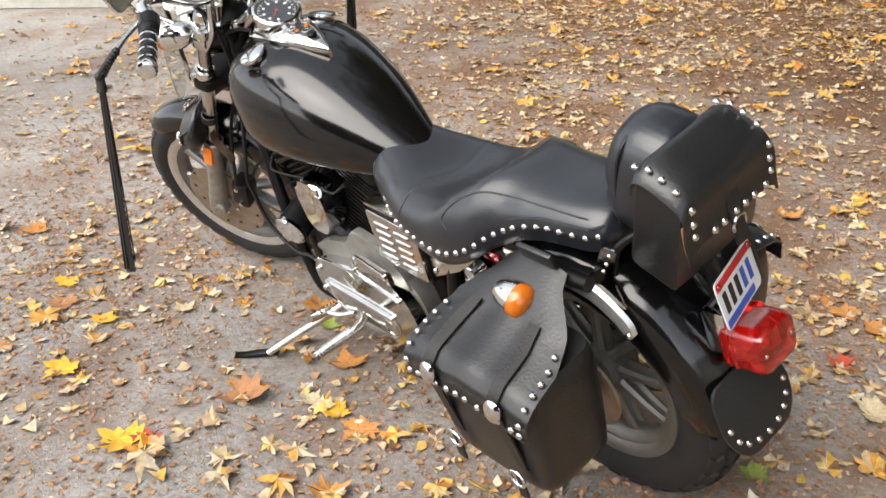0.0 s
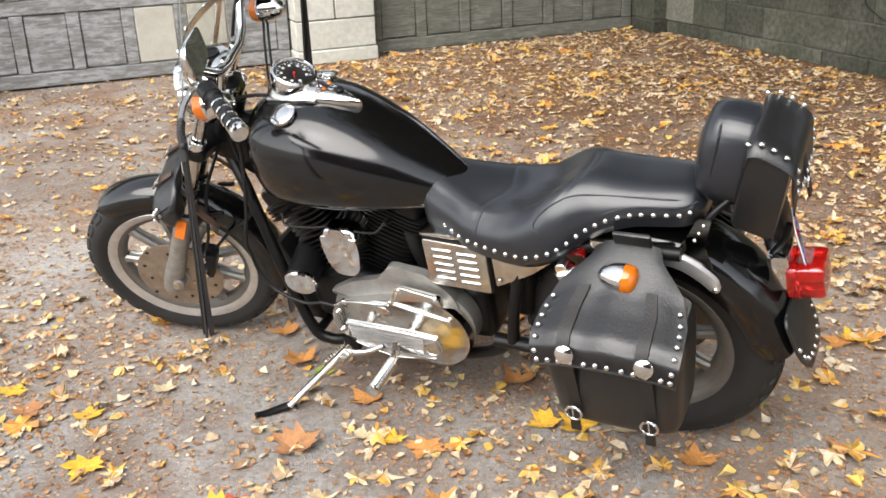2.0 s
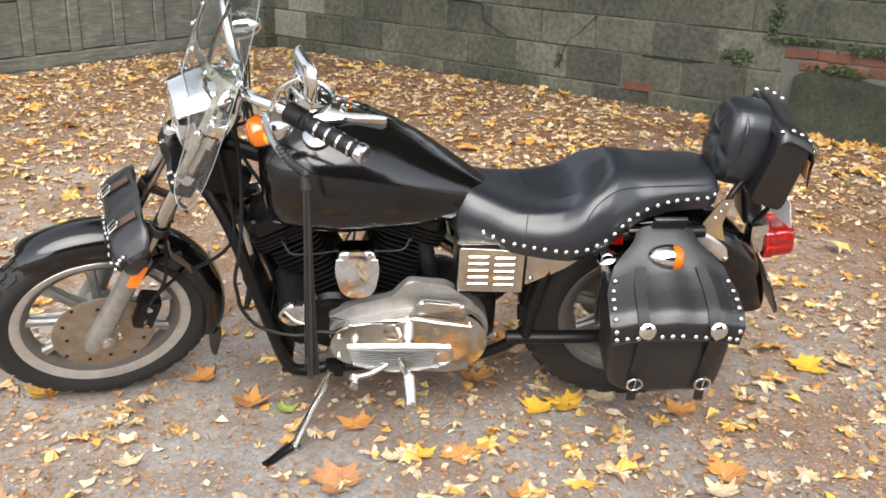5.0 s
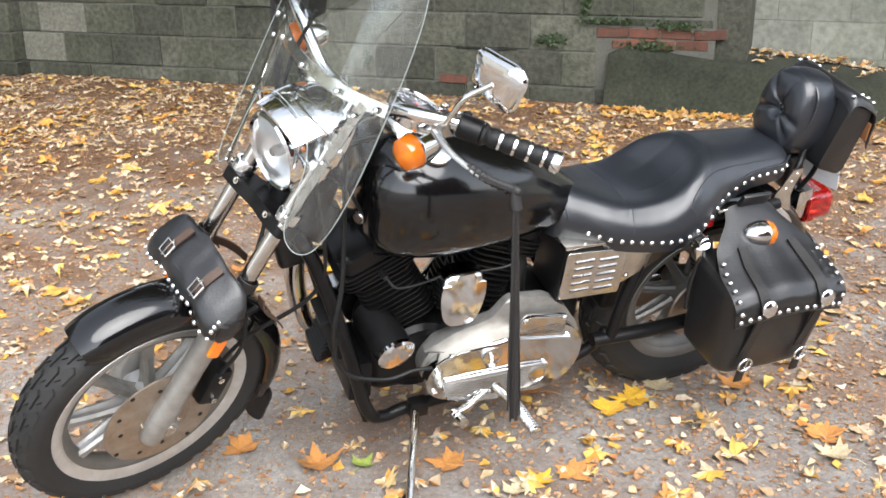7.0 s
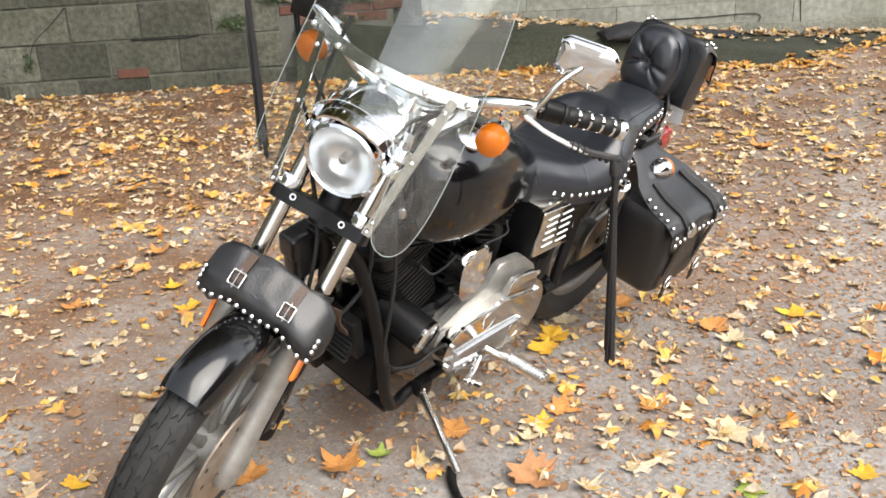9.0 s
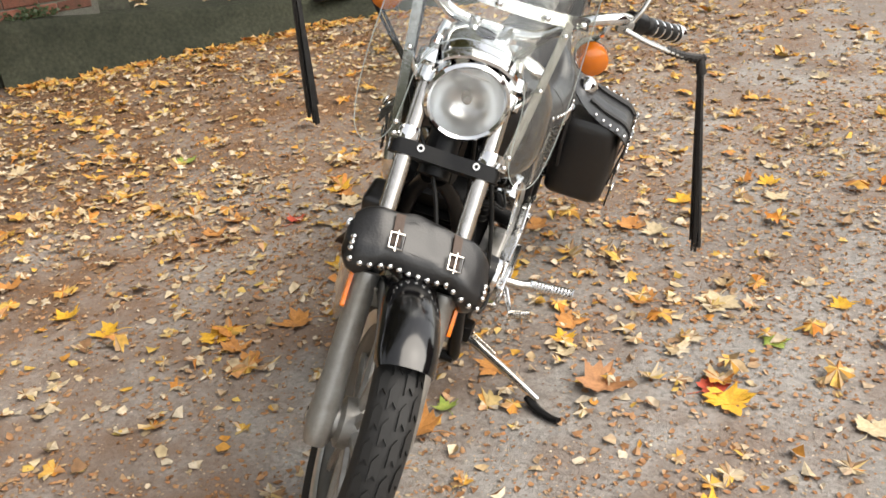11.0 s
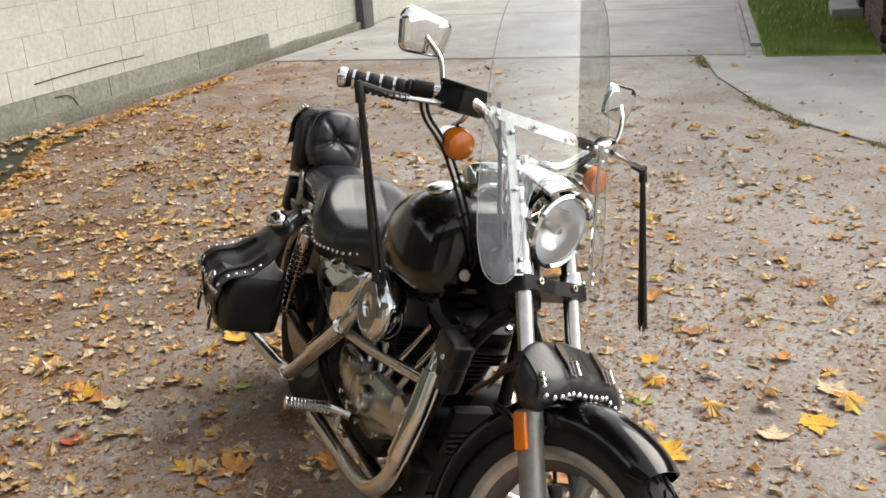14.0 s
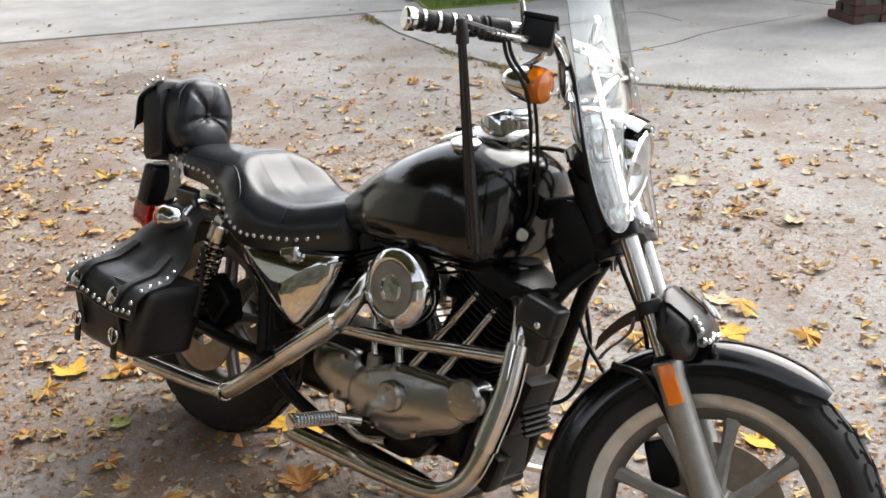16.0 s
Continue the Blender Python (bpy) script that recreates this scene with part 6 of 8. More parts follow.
# mud flap with studs
mfl = frame_of(Vector((-0.325, 0.0, 0.452)), Y, (-0.42, 0, -1))
if (mfl.to_3x3() @ Vector((0, 0, 1))).x > 0:
    mfl = frame_of(Vector((-0.325, 0.0, 0.452)), -Y, (-0.42, 0, -1))
out = rounded([(-0.086, -0.03), (0.086, -0.03), (0.098, 0.07), (0.066, 0.128), (-0.066, 0.128), (-0.098, 0.07)], 0.03, 5)
flap = bpart("mud_flap", a_plate(B(), out, 0.006, mfl, 0.0015), M_LEATHER, rf, "black leather mud flap edged with chrome studs")
for k in range(9):
    a = math.pi * (k / 8)
    q = (-0.078 * math.cos(a) * (1 if abs(math.cos(a)) < 0.95 else 1.03), 0.055 + 0.058 * math.sin(a) ** 0.8)
    bpart("stud", dome(B(), mfl @ Vector((*q, 0.006)), mfl.to_3x3() @ Vector((0, 0, 1)), 0.007, 0.0055, 8), M_CHROME, flap)
# tail lamp
tl = bpart("tail_lamp", a_box(B(), (-0.292, -0.022, 0.562), (0.05, 0.085, 0.095), 0.012, pose(0, 0, 0, 0, 8, 0)), M_CHROME, bike, "chrome tail lamp with a boxy red lens")
TLM = Matrix.Translation((-0.347, -0.024, 0.546)) @ pose(0, 0, 0, 0, 8, 0)


def squared(w, h, x, n=32, e=0.42):
    """A rounded rectangle across the lamp at depth x."""
    return [TLM @ Vector((x, w / 2 * math.copysign(abs(math.cos(a)) ** e, math.cos(a)), h / 2 * math.copysign(abs(math.sin(a)) ** e, math.sin(a)))) for a in [6.283185 * k / n for k in range(n)]]


bpart("tail_lens", a_loft(B(), [squared(0.08, 0.07, 0.040), squared(0.104, 0.090, 0.038), squared(0.108, 0.095, 0.020), squared(0.108, 0.094, 0.016), squared(0.102, 0.088, 0.012), squared(0.102, 0.088, -0.030), squared(0.096, 0.080, -0.040), squared(0.05, 0.04, -0.043)]), M_REDLENS, tl, "boxy translucent red tail lens", sharp=30)
bpart("lens_window", a_box(B(), TLM @ Vector((0.0, 0, 0.0445)), (0.030, 0.052, 0.004), 0.0015, pose(0, 0, 0, 0, 8, 0)), M_LAMPGLASS, tl, "clear window over the number plate")
bpart("reflector", a_box(B(), TLM @ Vector((0.030, 0, 0)), (0.004, 0.085, 0.072), 0.001, pose(0, 0, 0, 0, 8, 0)), M_BOWL, tl)
bpart("bulb", dome(B(), TLM @ Vector((0.028, 0, 0)), (-1, 0, 0), 0.012, 0.030, 14), M_AMBER, tl)
for sgn in (1, -1):
    bpart("lens_screw", dome(B(), TLM @ Vector((-0.041, 0.036 * sgn, 0.0)), (-1, 0, 0), 0.005, 0.003, 10), M_CHROME_OLD, tl)
mp = frame_of(Vector((-0.320, -0.016, 0.662)), Y, Vector((0.28, 0, 1)))
if (mp.to_3x3() @ Vector((0, 0, 1))).x > 0:
    mp = frame_of(Vector((-0.320, -0.016, 0.662)), -Y, Vector((0.28, 0, 1)))
mp = mp @ Matrix.Rotation(radians(14), 4, 'Y')
plate = bpart("number_plate", a_plate(B(), rounded([(-0.074, -0.046), (0.074, -0.046), (0.074, 0.046), (-0.074, 0.046)], 0.010, 3), 0.002, mp), M_PLATE, bike, "white number plate with red and blue bands")
bpart("red_band", a_plate(B(), [(-0.070, 0.028), (0.070, 0.028), (0.070, 0.042), (-0.070, 0.042)], 0.0008, mp @ pose(0, 0, 0.0022)), M_RED, plate)
bpart("blue_band", a_plate(B(), [(-0.070, -0.042), (0.045, -0.042), (0.045, -0.028), (-0.070, -0.028)], 0.0008, mp @ pose(0, 0, 0.0022)), M_BLUE, plate)
for k in range(5):
    bpart("bar", a_plate(B(), [(-0.060 + 0.025 * k, -0.019), (-0.046 + 0.025 * k, -0.019), (-0.046 + 0.025 * k, 0.019), (-0.060 + 0.025 * k, 0.019)], 0.0008, mp @ pose(0, 0, 0.0022)), M_BLUE if k > 2 else M_DIAL, plate)
for sgn in (1, -1):
    bpart("plate_bolt", dome(B(), mp @ Vector((0.064 * sgn, 0.036, 0.003)), mp.to_3x3() @ Vector((0, 0, 1)), 0.007, 0.006, 10), M_REDLENS, plate)
bpart("plate_bracket", a_tube(B(), [(-0.27, 0, 0.60), (-0.298, 0, 0.65), (-0.306, 0, 0.69)], 0.007, 8), M_BLACK, plate)

# ---------------- engine ----------------
CR = Vector((0.785, 0, 0.335))
# crankcase drawn black: the shade round the engine is put into its colour
engine = bpart("engine", a_box(B(), (0.77, 0, 0.33), (0.40, 0.18, 0.19), 0.05, None, 4), M_BLACK, bike, "air-cooled V-twin engine with black finned cylinders")
bpart("crankcase_front", a_cyl(B(), (0.84, -0.088, 0.33), (0.84, 0.085, 0.33), 0.100, None, 36, 0.012), M_BLACK, engine)
bpart("gearbox", a_box(B(), (0.53, 0, 0.345), (0.25, 0.17, 0.18), 0.04, None, 3), M_BLACK, engine)
bpart("engine_mount", a_box(B(), (0.985, 0, 0.28), (0.06, 0.16, 0.12), 0.01), M_BLACK, engine)
for lean_a, nm in ((27, "front"), (-21, "rear")):
    d = Vector((math.sin(radians(lean_a)), 0, math.cos(radians(lean_a))))
    base = CR + Vector((0.03 if lean_a > 0 else -0.03, 0, 0))
    cyl = bpart("cylinder", a_cyl(B(), base + d * 0.10, base + d * 0.29, 0.052, None, 28), M_BLACK, engine, "black finned cylinder barrel")
    for k in range(11):
        h = 0.118 + 0.0155 * k
        m = frame_of(base + d * h, d.cross(Y) * -1, Y)
        out = rounded([(-0.078, -0.074), (0.078, -0.074), (0.078, 0.074), (-0.078, 0.074)], 0.042, 6)
        bpart("fin", a_plate(B(), out, 0.0045, m), M_BLACK, cyl)
    m = frame_of(base + d * 0.292, d.cross(Y) * -1, Y)
    head = bpart("cylinder_head", a_plate(B(), rounded([(-0.085, -0.078), (0.085, -0.078), (0.085, 0.078), (-0.085, 0.078)], 0.035, 5), 0.035, m, 0.004), M_BLACK, engine, "black cylinder head")
    for k in range(4):
        bpart("fin", a_plate(B(), rounded([(-0.094, -0.084), (0.094, -0.084), (0.094, 0.084), (-0.094, 0.084)], 0.035, 5), 0.004, m @ pose(0, 0, 0.004 + 0.012 * k)), M_BLACK, head)
    rk = bpart("rocker_cover", a_plate(B(), rounded([(-0.075, -0.082), (0.075, -0.082), (0.075, 0.082), (-0.075, 0.082)], 0.03, 5), 0.040, m @ pose(0, 0, 0.05), 0.014), M_BLACK, head, "black rocker cover")
    for a in (-1, 1):
        for b in (-1, 1):
            bpart("bolt", a_cyl(B(), m @ Vector((0.055 * a, 0.06 * b, 0.085)), m @ Vector((0.055 * a, 0.06 * b, 0.096)), 0.007, None, 6), M_CHROME, rk)
    # spark plug and lead on the left
    sp = m @ Vector((0, 0.085, 0.02))
    pl = bpart("spark_plug", a_cyl(B(), sp, sp + Vector((0, 0.03, 0.008)), 0.008, 0.006, 12), M_RUBBER, head)
    bpart("plug_lead", a_tube(B(), [sp + Vector((0, 0.028, 0.008)), sp + Vector((-0.03 if lean_a > 0 else 0.03, 0.05, -0.01)), Vector((0.80, 0.10, 0.60)), Vector((0.78, 0.05, 0.64))], 0.0032, 8), M_RUBBER, pl)
    # pushrod tubes on the right
    for q in (-0.028, 0.028):
        p0 = base + Vector((q * 1.4 + (0.02 if lean_a > 0 else -0.02), -0.112, 0.075))
        p1 = m @ Vector((q, -0.070, 0.02))
        pt = bpart("pushrod_tube", a_cyl(B(), p0, p1, 0.0092, None, 14), M_CHROME_OLD, engine, "chrome pushrod tube")
        bpart("tappet_block", a_cyl(B(), p0 - Vector((0, 0, 0.03)), p0 + Vector((0, 0, 0.012)), 0.018, None, 14, 0.003), M_ALU_DULL, pt)
# left primary cover
def hull(circles, n=10):
    """The outline round a chain of circles (x, z, r), taken as their convex hull."""
    pts = []
    for x, z, r in circles:
        pts += [(x + r * math.cos(6.283 * k / 40), z + r * math.sin(6.283 * k / 40)) for k in range(40)]
    pts = sorted(set(pts))
    def half(ps):
        h = []
        for p in ps:
            while len(h) > 1 and (h[-1][0] - h[-2][0]) * (p[1] - h[-2][1]) - (h[-1][1] - h[-2][1]) * (p[0] - h[-2][0]) <= 0:
                h.pop()
            h.append(p)
        return h[:-1]
    return half(pts) + half(pts[::-1])


def side_plate(outline, y, thick, bevel, left=True):
    """A plate seen from the side, from y outwards."""
    bm = B()
    sgn = 1 if left else -1
    a = [bm.verts.new((x, y, z)) for x, z in outline]
    b = [bm.verts.new((x, y + thick * sgn, z)) for x, z in outline]
    n = len(a)
    bm.faces.new(a)
    top = bm.faces.new(b)
    for k in range(n):
        bm.faces.new([a[k], a[(k + 1) % n], b[(k + 1) % n], b[k]])
    if bevel:
        bmesh.ops.bevel(bm, geom=list(top.edges), offset=bevel, segments=3, profile=0.6, affect='EDGES')
    return bm


def domed_plate(outline, y, thick, rise, left=True):
    """A cast cover seen from the side: an upright rim, a rounded shoulder and a crown that rises to the middle."""
    sgn = 1 if left else -1
    c = Vector((sum(p[0] for p in outline) / len(outline), sum(p[1] for p in outline) / len(outline)))
    levels = [(1, 0), (1, thick * 0.55), (0.985, thick * 0.80), (0.95, thick * 0.95)]
    levels += [(f, thick + rise * (1 - f * f)) for f in (0.90, 0.78, 0.62, 0.45, 0.28, 0.12)]
    bm = B()
    a_loft(bm, [[Vector((c.x + (x - c.x) * f, y + h * sgn, c.y + (z - c.y) * f)) for x, z in outline] for f, h in levels])
    return bm


bpart("inner_primary", side_plate(hull([(0.776, 0.335, 0.078), (0.66, 0.345, 0.10), (0.54, 0.345, 0.108)]), 0.085, 0.045, 0.006), M_ALU_DULL, engine, "dark grey inner primary case")
prim = bpart("primary_cover", side_plate(hull([(0.782, 0.320, 0.068), (0.66, 0.325, 0.095), (0.545, 0.33, 0.108)]), 0.130, 0.034, 0.016), M_PRIMARY, engine, "chrome primary cover with ribbed lower panel")
# rising shoulder with the small top cover
bpart("shoulder", side_plate(rounded([(0.86, 0.392), (0.78, 0.440), (0.690, 0.464), (0.648, 0.516), (0.548, 0.505), (0.480, 0.450), (0.462, 0.40), (0.70, 0.36)], 0.016, 4), 0.112, 0.024, 0.007), M_ALU_DULL, prim)
bpart("top_cover", side_plate(rounded([(0.640, 0.418), (0.610, 0.470), (0.502, 0.456), (0.494, 0.402)], 0.012, 4), 0.150, 0.014, 0.003), M_CHROME_OLD, prim, "small chrome top cover")
bpart("cover_flange", a_tube(B(), [(0.832, 0.163, 0.372), (0.800, 0.165, 0.392), (0.743, 0.166, 0.403), (0.66, 0.166, 0.410), (0.640, 0.166, 0.428), (0.616, 0.166, 0.474), (0.56, 0.166, 0.470), (0.505, 0.166, 0.461)], 0.0048, 8, flat=0.7), M_CHROME, prim, "bright bolted edge of the cover")
bpart("lower_flange", a_tube(B(), [(0.640, 0.166, 0.414), (0.58, 0.166, 0.402), (0.53, 0.166, 0.394), (0.486, 0.165, 0.386)], 0.004, 8, flat=0.7), M_CHROME, prim)
rb = bpart("ribbed_panel", side_plate(rounded([(0.806, 0.320), (0.530, 0.316), (0.520, 0.280), (0.536, 0.246), (0.676, 0.226), (0.790, 0.252)], 0.014, 4), 0.160, 0.006, 0.002), M_ALU_DULL, prim)
bpart("panel_bar", a_tube(B(), [(0.806, 0.168, 0.318), (0.70, 0.169, 0.319), (0.60, 0.169, 0.318), (0.532, 0.168, 0.314)], 0.0062, 10, flat=0.6), M_CHROME, rb)
bpart("panel_edge", a_tube(B(), [(0.792, 0.167, 0.252), (0.735, 0.168, 0.238), (0.676, 0.168, 0.227), (0.60, 0.168, 0.236), (0.545, 0.167, 0.246)], 0.0036, 8, flat=0.6), M_CHROME, rb)
for k in range(9):
    z = 0.247 + 0.0069 * k
    x0, x1 = 0.797 + 0.001 * k, 0.583 - 0.0012 * k
    x0 -= max(0, 3 - k) * 0.016
    bpart("rib", a_tube(B(), [(x0, 0.167, z + 0.002), ((x0 + x1) / 2, 0.168, z - 0.001), (x1, 0.167, z)], 0.0022, 6, smooth=False), M_CHROME, rb)
bpart("inspection_cap", a_lathe(B(), (0.551, 0.165, 0.278), Y, [(0.024, 0), (0.024, 0.005), (0.020, 0.007), (0.018, 0.0045), (0, 0.0045)], 28), M_CHROME_OLD, prim)
bpart("clutch_cap", a_lathe(B(), (0.684, 0.163, 0.368), Y, [(0.026, 0), (0.026, 0.0025), (0.023, 0.0035), (0, 0.0035)], 28), M_PRIMARY, prim)
for x, z in ((0.826, 0.350), (0.828, 0.285), (0.795, 0.394), (0.648, 0.418), (0.612, 0.466), (0.508, 0.455), (0.484, 0.388), (0.538, 0.312)):
    bpart("bolt", a_cyl(B(), (x, 0.16, z), (x, 0.172, z), 0.0075, None, 10, 0.002), M_CHROME, prim)
# shifter and left footpeg
peg = bpart("footpeg", a_tube(B(), [(0.665, 0.165, 0.268), (0.652, 0.20, 0.262), (0.642, 0.235, 0.266)], 0.0125, 12), M_CHROME_OLD, bike, "chrome ribbed footpeg")
prof = [(0, 0)]
for k in range(12):
    prof += [(0.0165, 0.004 + 0.009 * k), (0.0165, 0.009 + 0.009 * k), (0.0145, 0.0095 + 0.009 * k)]
prof += [(0.018, 0.114), (0.018, 0.122), (0, 0.124)]
bpart("peg_sleeve", a_lathe(B(), (0.643, 0.228, 0.266), (-0.03, 1, 0.08), prof, 16), M_CHROME, peg)
shf = bpart("shift_lever", a_tube(B(), [(0.70, 0.175, 0.262), (0.745, 0.195, 0.248), (0.79, 0.21, 0.248)], 0.008, 10), M_CHROME, bike, "chrome gear shift lever")
bpart("shift_peg", a_lathe(B(), (0.79, 0.205, 0.248), (-0.05, 1, 0.30), [(0, 0), (0.010, 0), (0.010, 0.006), (0.0125, 0.008), (0.0125, 0.016), (0.0105, 0.018), (0.0125, 0.02), (0.0125, 0.03), (0.0105, 0.032), (0.0125, 0.034), (0.0125, 0.056), (0, 0.06)], 14), M_CHROME_OLD, shf)
# generator, horn cover, battery panel
gen = bpart("oil_filter", a_cyl(B(), (0.955, 0.02, 0.455), (0.932, 0.150, 0.425), 0.046, None, 28, 0.004), M_BLACK, engine, "black cylindrical housing with a chrome end cap")
bpart("end_cap", a_lathe(B(), (0.932, 0.150, 0.425), (-0.17, 1, -0.22), [(0.046, -0.004), (0.047, 0.006), (0.042, 0.011), (0.012, 0.013), (0, 0.012)], 28), M_CHROME, gen)
horn = bpart("horn_cover", side_plate(rounded([(0.822, 0.618), (0.728, 0.618), (0.718, 0.560), (0.732, 0.492), (0.752, 0.470), (0.800, 0.470), (0.820, 0.492), (0.834, 0.560)], 0.034, 6), 0.095, 0.050, 0.018), M_CHROME, engine, "waisted chrome horn cover")
bpart("horn_bracket", a_box(B(), (0.782, 0.08, 0.672), (0.03, 0.05, 0.04), 0.006), M_BLACK, horn)
box = bpart("battery_box", a_box(B(), (0.438, 0.075, 0.560), (0.176, 0.13, 0.158), 0.008), M_BLACK, bike, "black battery box with a louvred chrome panel")
pnl = bpart("louvred_panel", side_plate(rounded([(0.522, 0.632), (0.356, 0.622), (0.356, 0.488), (0.522, 0.494)], 0.008, 3), 0.141, 0.007, 0.002), M_CHROME_OLD, box, "chrome panel with two columns of louvres")
for col in (0, 1):
    for k in range(5):
        x = 0.472 - 0.066 * col
        z = 0.604 - 0.0215 * k - 0.004 * col
        bm = B()
        a_loft(bm, [[Vector((x - 0.026, 0.1475, z)), Vector((x - 0.024, 0.1512, z + 0.001)), Vector((x - 0.026, 0.1475, z + 0.0048))], [Vector((x + 0.026, 0.1475, z)), Vector((x + 0.024, 0.1512, z + 0.001)), Vector((x + 0.026, 0.1475, z + 0.0048))]])
        bpart("louvre", bm, M_CHROME_OLD, pnl, sharp=20)
        bpart("slot", a_box(B(), (x, 0.1482, z - 0.0035), (0.05, 0.0012, 0.0028)), M_DIAL, pnl)
bpart("battery_strap", a_box(B(), (0.438, 0.075, 0.642), (0.18, 0.135, 0.008), 0.003), M_CHROME_OLD, box)
tri = bpart("side_cover", side_plate(rounded([(0.350, 0.640), (0.180, 0.636), (0.190, 0.606), (0.250, 0.556), (0.348, 0.500)], 0.010, 3), 0.128, 0.006, 0.002), M_CHROME_OLD, bike, "small three-cornered chrome side cover")
bpart("bolt", dome(B(), (0.335, 0.135, 0.525), (0, 1, 0), 0.007, 0.005), M_CHROME, tri)
# right side: oil tank, air cleaner, cam cover
oil = bpart("oil_tank", domed_plate(rounded([(0.545, 0.615), (0.160, 0.585), (0.205, 0.530), (0.29, 0.470), (0.365, 0.425), (0.445, 0.402), (0.50, 0.470), (0.540, 0.550)], 0.024, 5), -0.050, 0.070, 0.034, False), M_CHROME, bike, "three-cornered chrome oil tank with a filler cap", sharp=60)
bpart("oil_cap", a_lathe(B(), (0.400, -0.128, 0.585), (0, -0.8, 1), [(0.022, -0.01), (0.022, 0.012), (0.026, 0.014), (0.026, 0.022), (0.02, 0.026), (0, 0.026)], 24), M_CHROME, oil)
AC = Vector((0.785, -0.120, 0.600))
air = bpart("air_cleaner", a_lathe(B(), AC, -Y, [(0.060, 0), (0.083, 0.004), (0.088, 0.012), (0.088, 0.052), (0.082, 0.064), (0.066, 0.072), (0.062, 0.071), (0.060, 0.069), (0.03, 0.070), (0.028, 0.064), (0.012, 0.062), (0, 0.062)], 56), M_CHROME, engine, "round dished chrome air cleaner cover")
bpart("nose", side_plate(rounded([(0.71, 0.655), (0.675, 0.63), (0.71, 0.60)], 0.01, 3), -0.13, 0.03, 0.006, False), M_CHROME, air)
bpart("cover_disc", a_lathe(B(), AC - Y * 0.0695, -Y, [(0.058, 0), (0.058, 0.0015), (0.031, 0.0018), (0.031, 0)], 44), M_ALU_DULL, air)
bpart("carburettor", a_box(B(), (0.775, -0.07, 0.60), (0.08, 0.09, 0.08), 0.02, None, 3), M_ALU_DULL, engine)
cam_c = bpart("cam_cover", domed_plate(hull([(0.925, 0.375, 0.060), (0.79, 0.340, 0.088), (0.69, 0.325, 0.066)]), -0.090, 0.036, 0.022, False), M_ALU, engine, "polished alloy cam cover with bolts")
bpart("sprocket_cover", domed_plate(hull([(0.61, 0.345, 0.066), (0.545, 0.360, 0.05)]), -0.090, 0.028, 0.014, False), M_ALU, engine, "alloy sprocket cover")
# lower case drawn black for the shade under the engine
bpart("lower_case", side_plate(rounded([(0.92, 0.30), (0.62, 0.30), (0.66, 0.225), (0.86, 0.225)], 0.03, 4), -0.092, 0.032, 0.010, False), M_BLACK, engine)
pts_c = bpart("points_cover", a_lathe(B(), (0.982, -0.132, 0.408), -Y, [(0.046, -0.04), (0.046, 0.006), (0.039, 0.013), (0, 0.015)], 30), M_ALU, cam_c, "round alloy points cover")
for k in range(2):
    bpart("screw", dome(B(), (0.982 + 0.030 * (1 - 2 * k), -0.146, 0.408 + 0.012 * (1 - 2 * k)), -Y, 0.005, 0.003), M_CHROME_OLD, pts_c)
bpart("cam_boss", a_lathe(B(), (0.79, -0.142, 0.358), -Y, [(0.036, -0.01), (0.036, 0.012), (0.030, 0.018), (0.014, 0.018), (0.012, 0.014), (0, 0.014)], 28), M_ALU, cam_c)
for x, z in ((0.70, 0.375), (0.66, 0.288), (0.74, 0.272), (0.86, 0.292), (0.87, 0.405), (0.78, 0.412), (0.62, 0.395), (0.60, 0.295)):
    bpart("bolt", a_cyl(B(), (x, -0.13, z), (x, -0.139, z), 0.008, None, 6), M_CHROME_OLD, cam_c)
# black brackets about the steering head and the frame's foot
bpart("coil_bracket", side_plate(rounded([(0.889, 0.700), (0.960, 0.695), (1.005, 0.664), (1.063, 0.657), (1.100, 0.674), (1.128, 0.667), (1.103, 0.638), (1.050, 0.627), (0.929, 0.650)], 0.012, 4), -0.070, 0.030, 0.006, False), M_BLACK, bike, "black curved coil bracket under the tank")
bpart("neck_cover", side_plate(rounded([(1.045, 0.835), (1.10, 0.850), (1.172, 0.768), (1.160, 0.722), (1.085, 0.715)], 0.02, 4), 0.035, 0.07, 0.010, False), M_BLACK, bike, "black cover round the steering neck")
bpart("frame_lug", a_box(B(), (1.030, -0.090, 0.275), (0.075, 0.05, 0.085), 0.012, pose(0, 0, 0, 0, 15, 0)), M_BLACK, frame_part)
# black caliper and bracket added to darken the rear wheel's right side
rcal = bpart("rear_brake_caliper", a_box(B(), (0.115, -0.112, 0.405), (0.11, 0.055, 0.09), 0.014, pose(0, 0, 0, 0, 35, 0), 3), M_BLACK, bike, "black rear brake caliper, added to darken the shaded wheel")
bpart("caliper_bracket", side_plate(rounded([(0.17, 0.45), (0.05, 0.39), (-0.03, 0.335), (0.0, 0.29), (0.12, 0.31), (0.20, 0.37)], 0.02, 4), -0.095, 0.012, 0.003, False), M_BLACK, rcal)
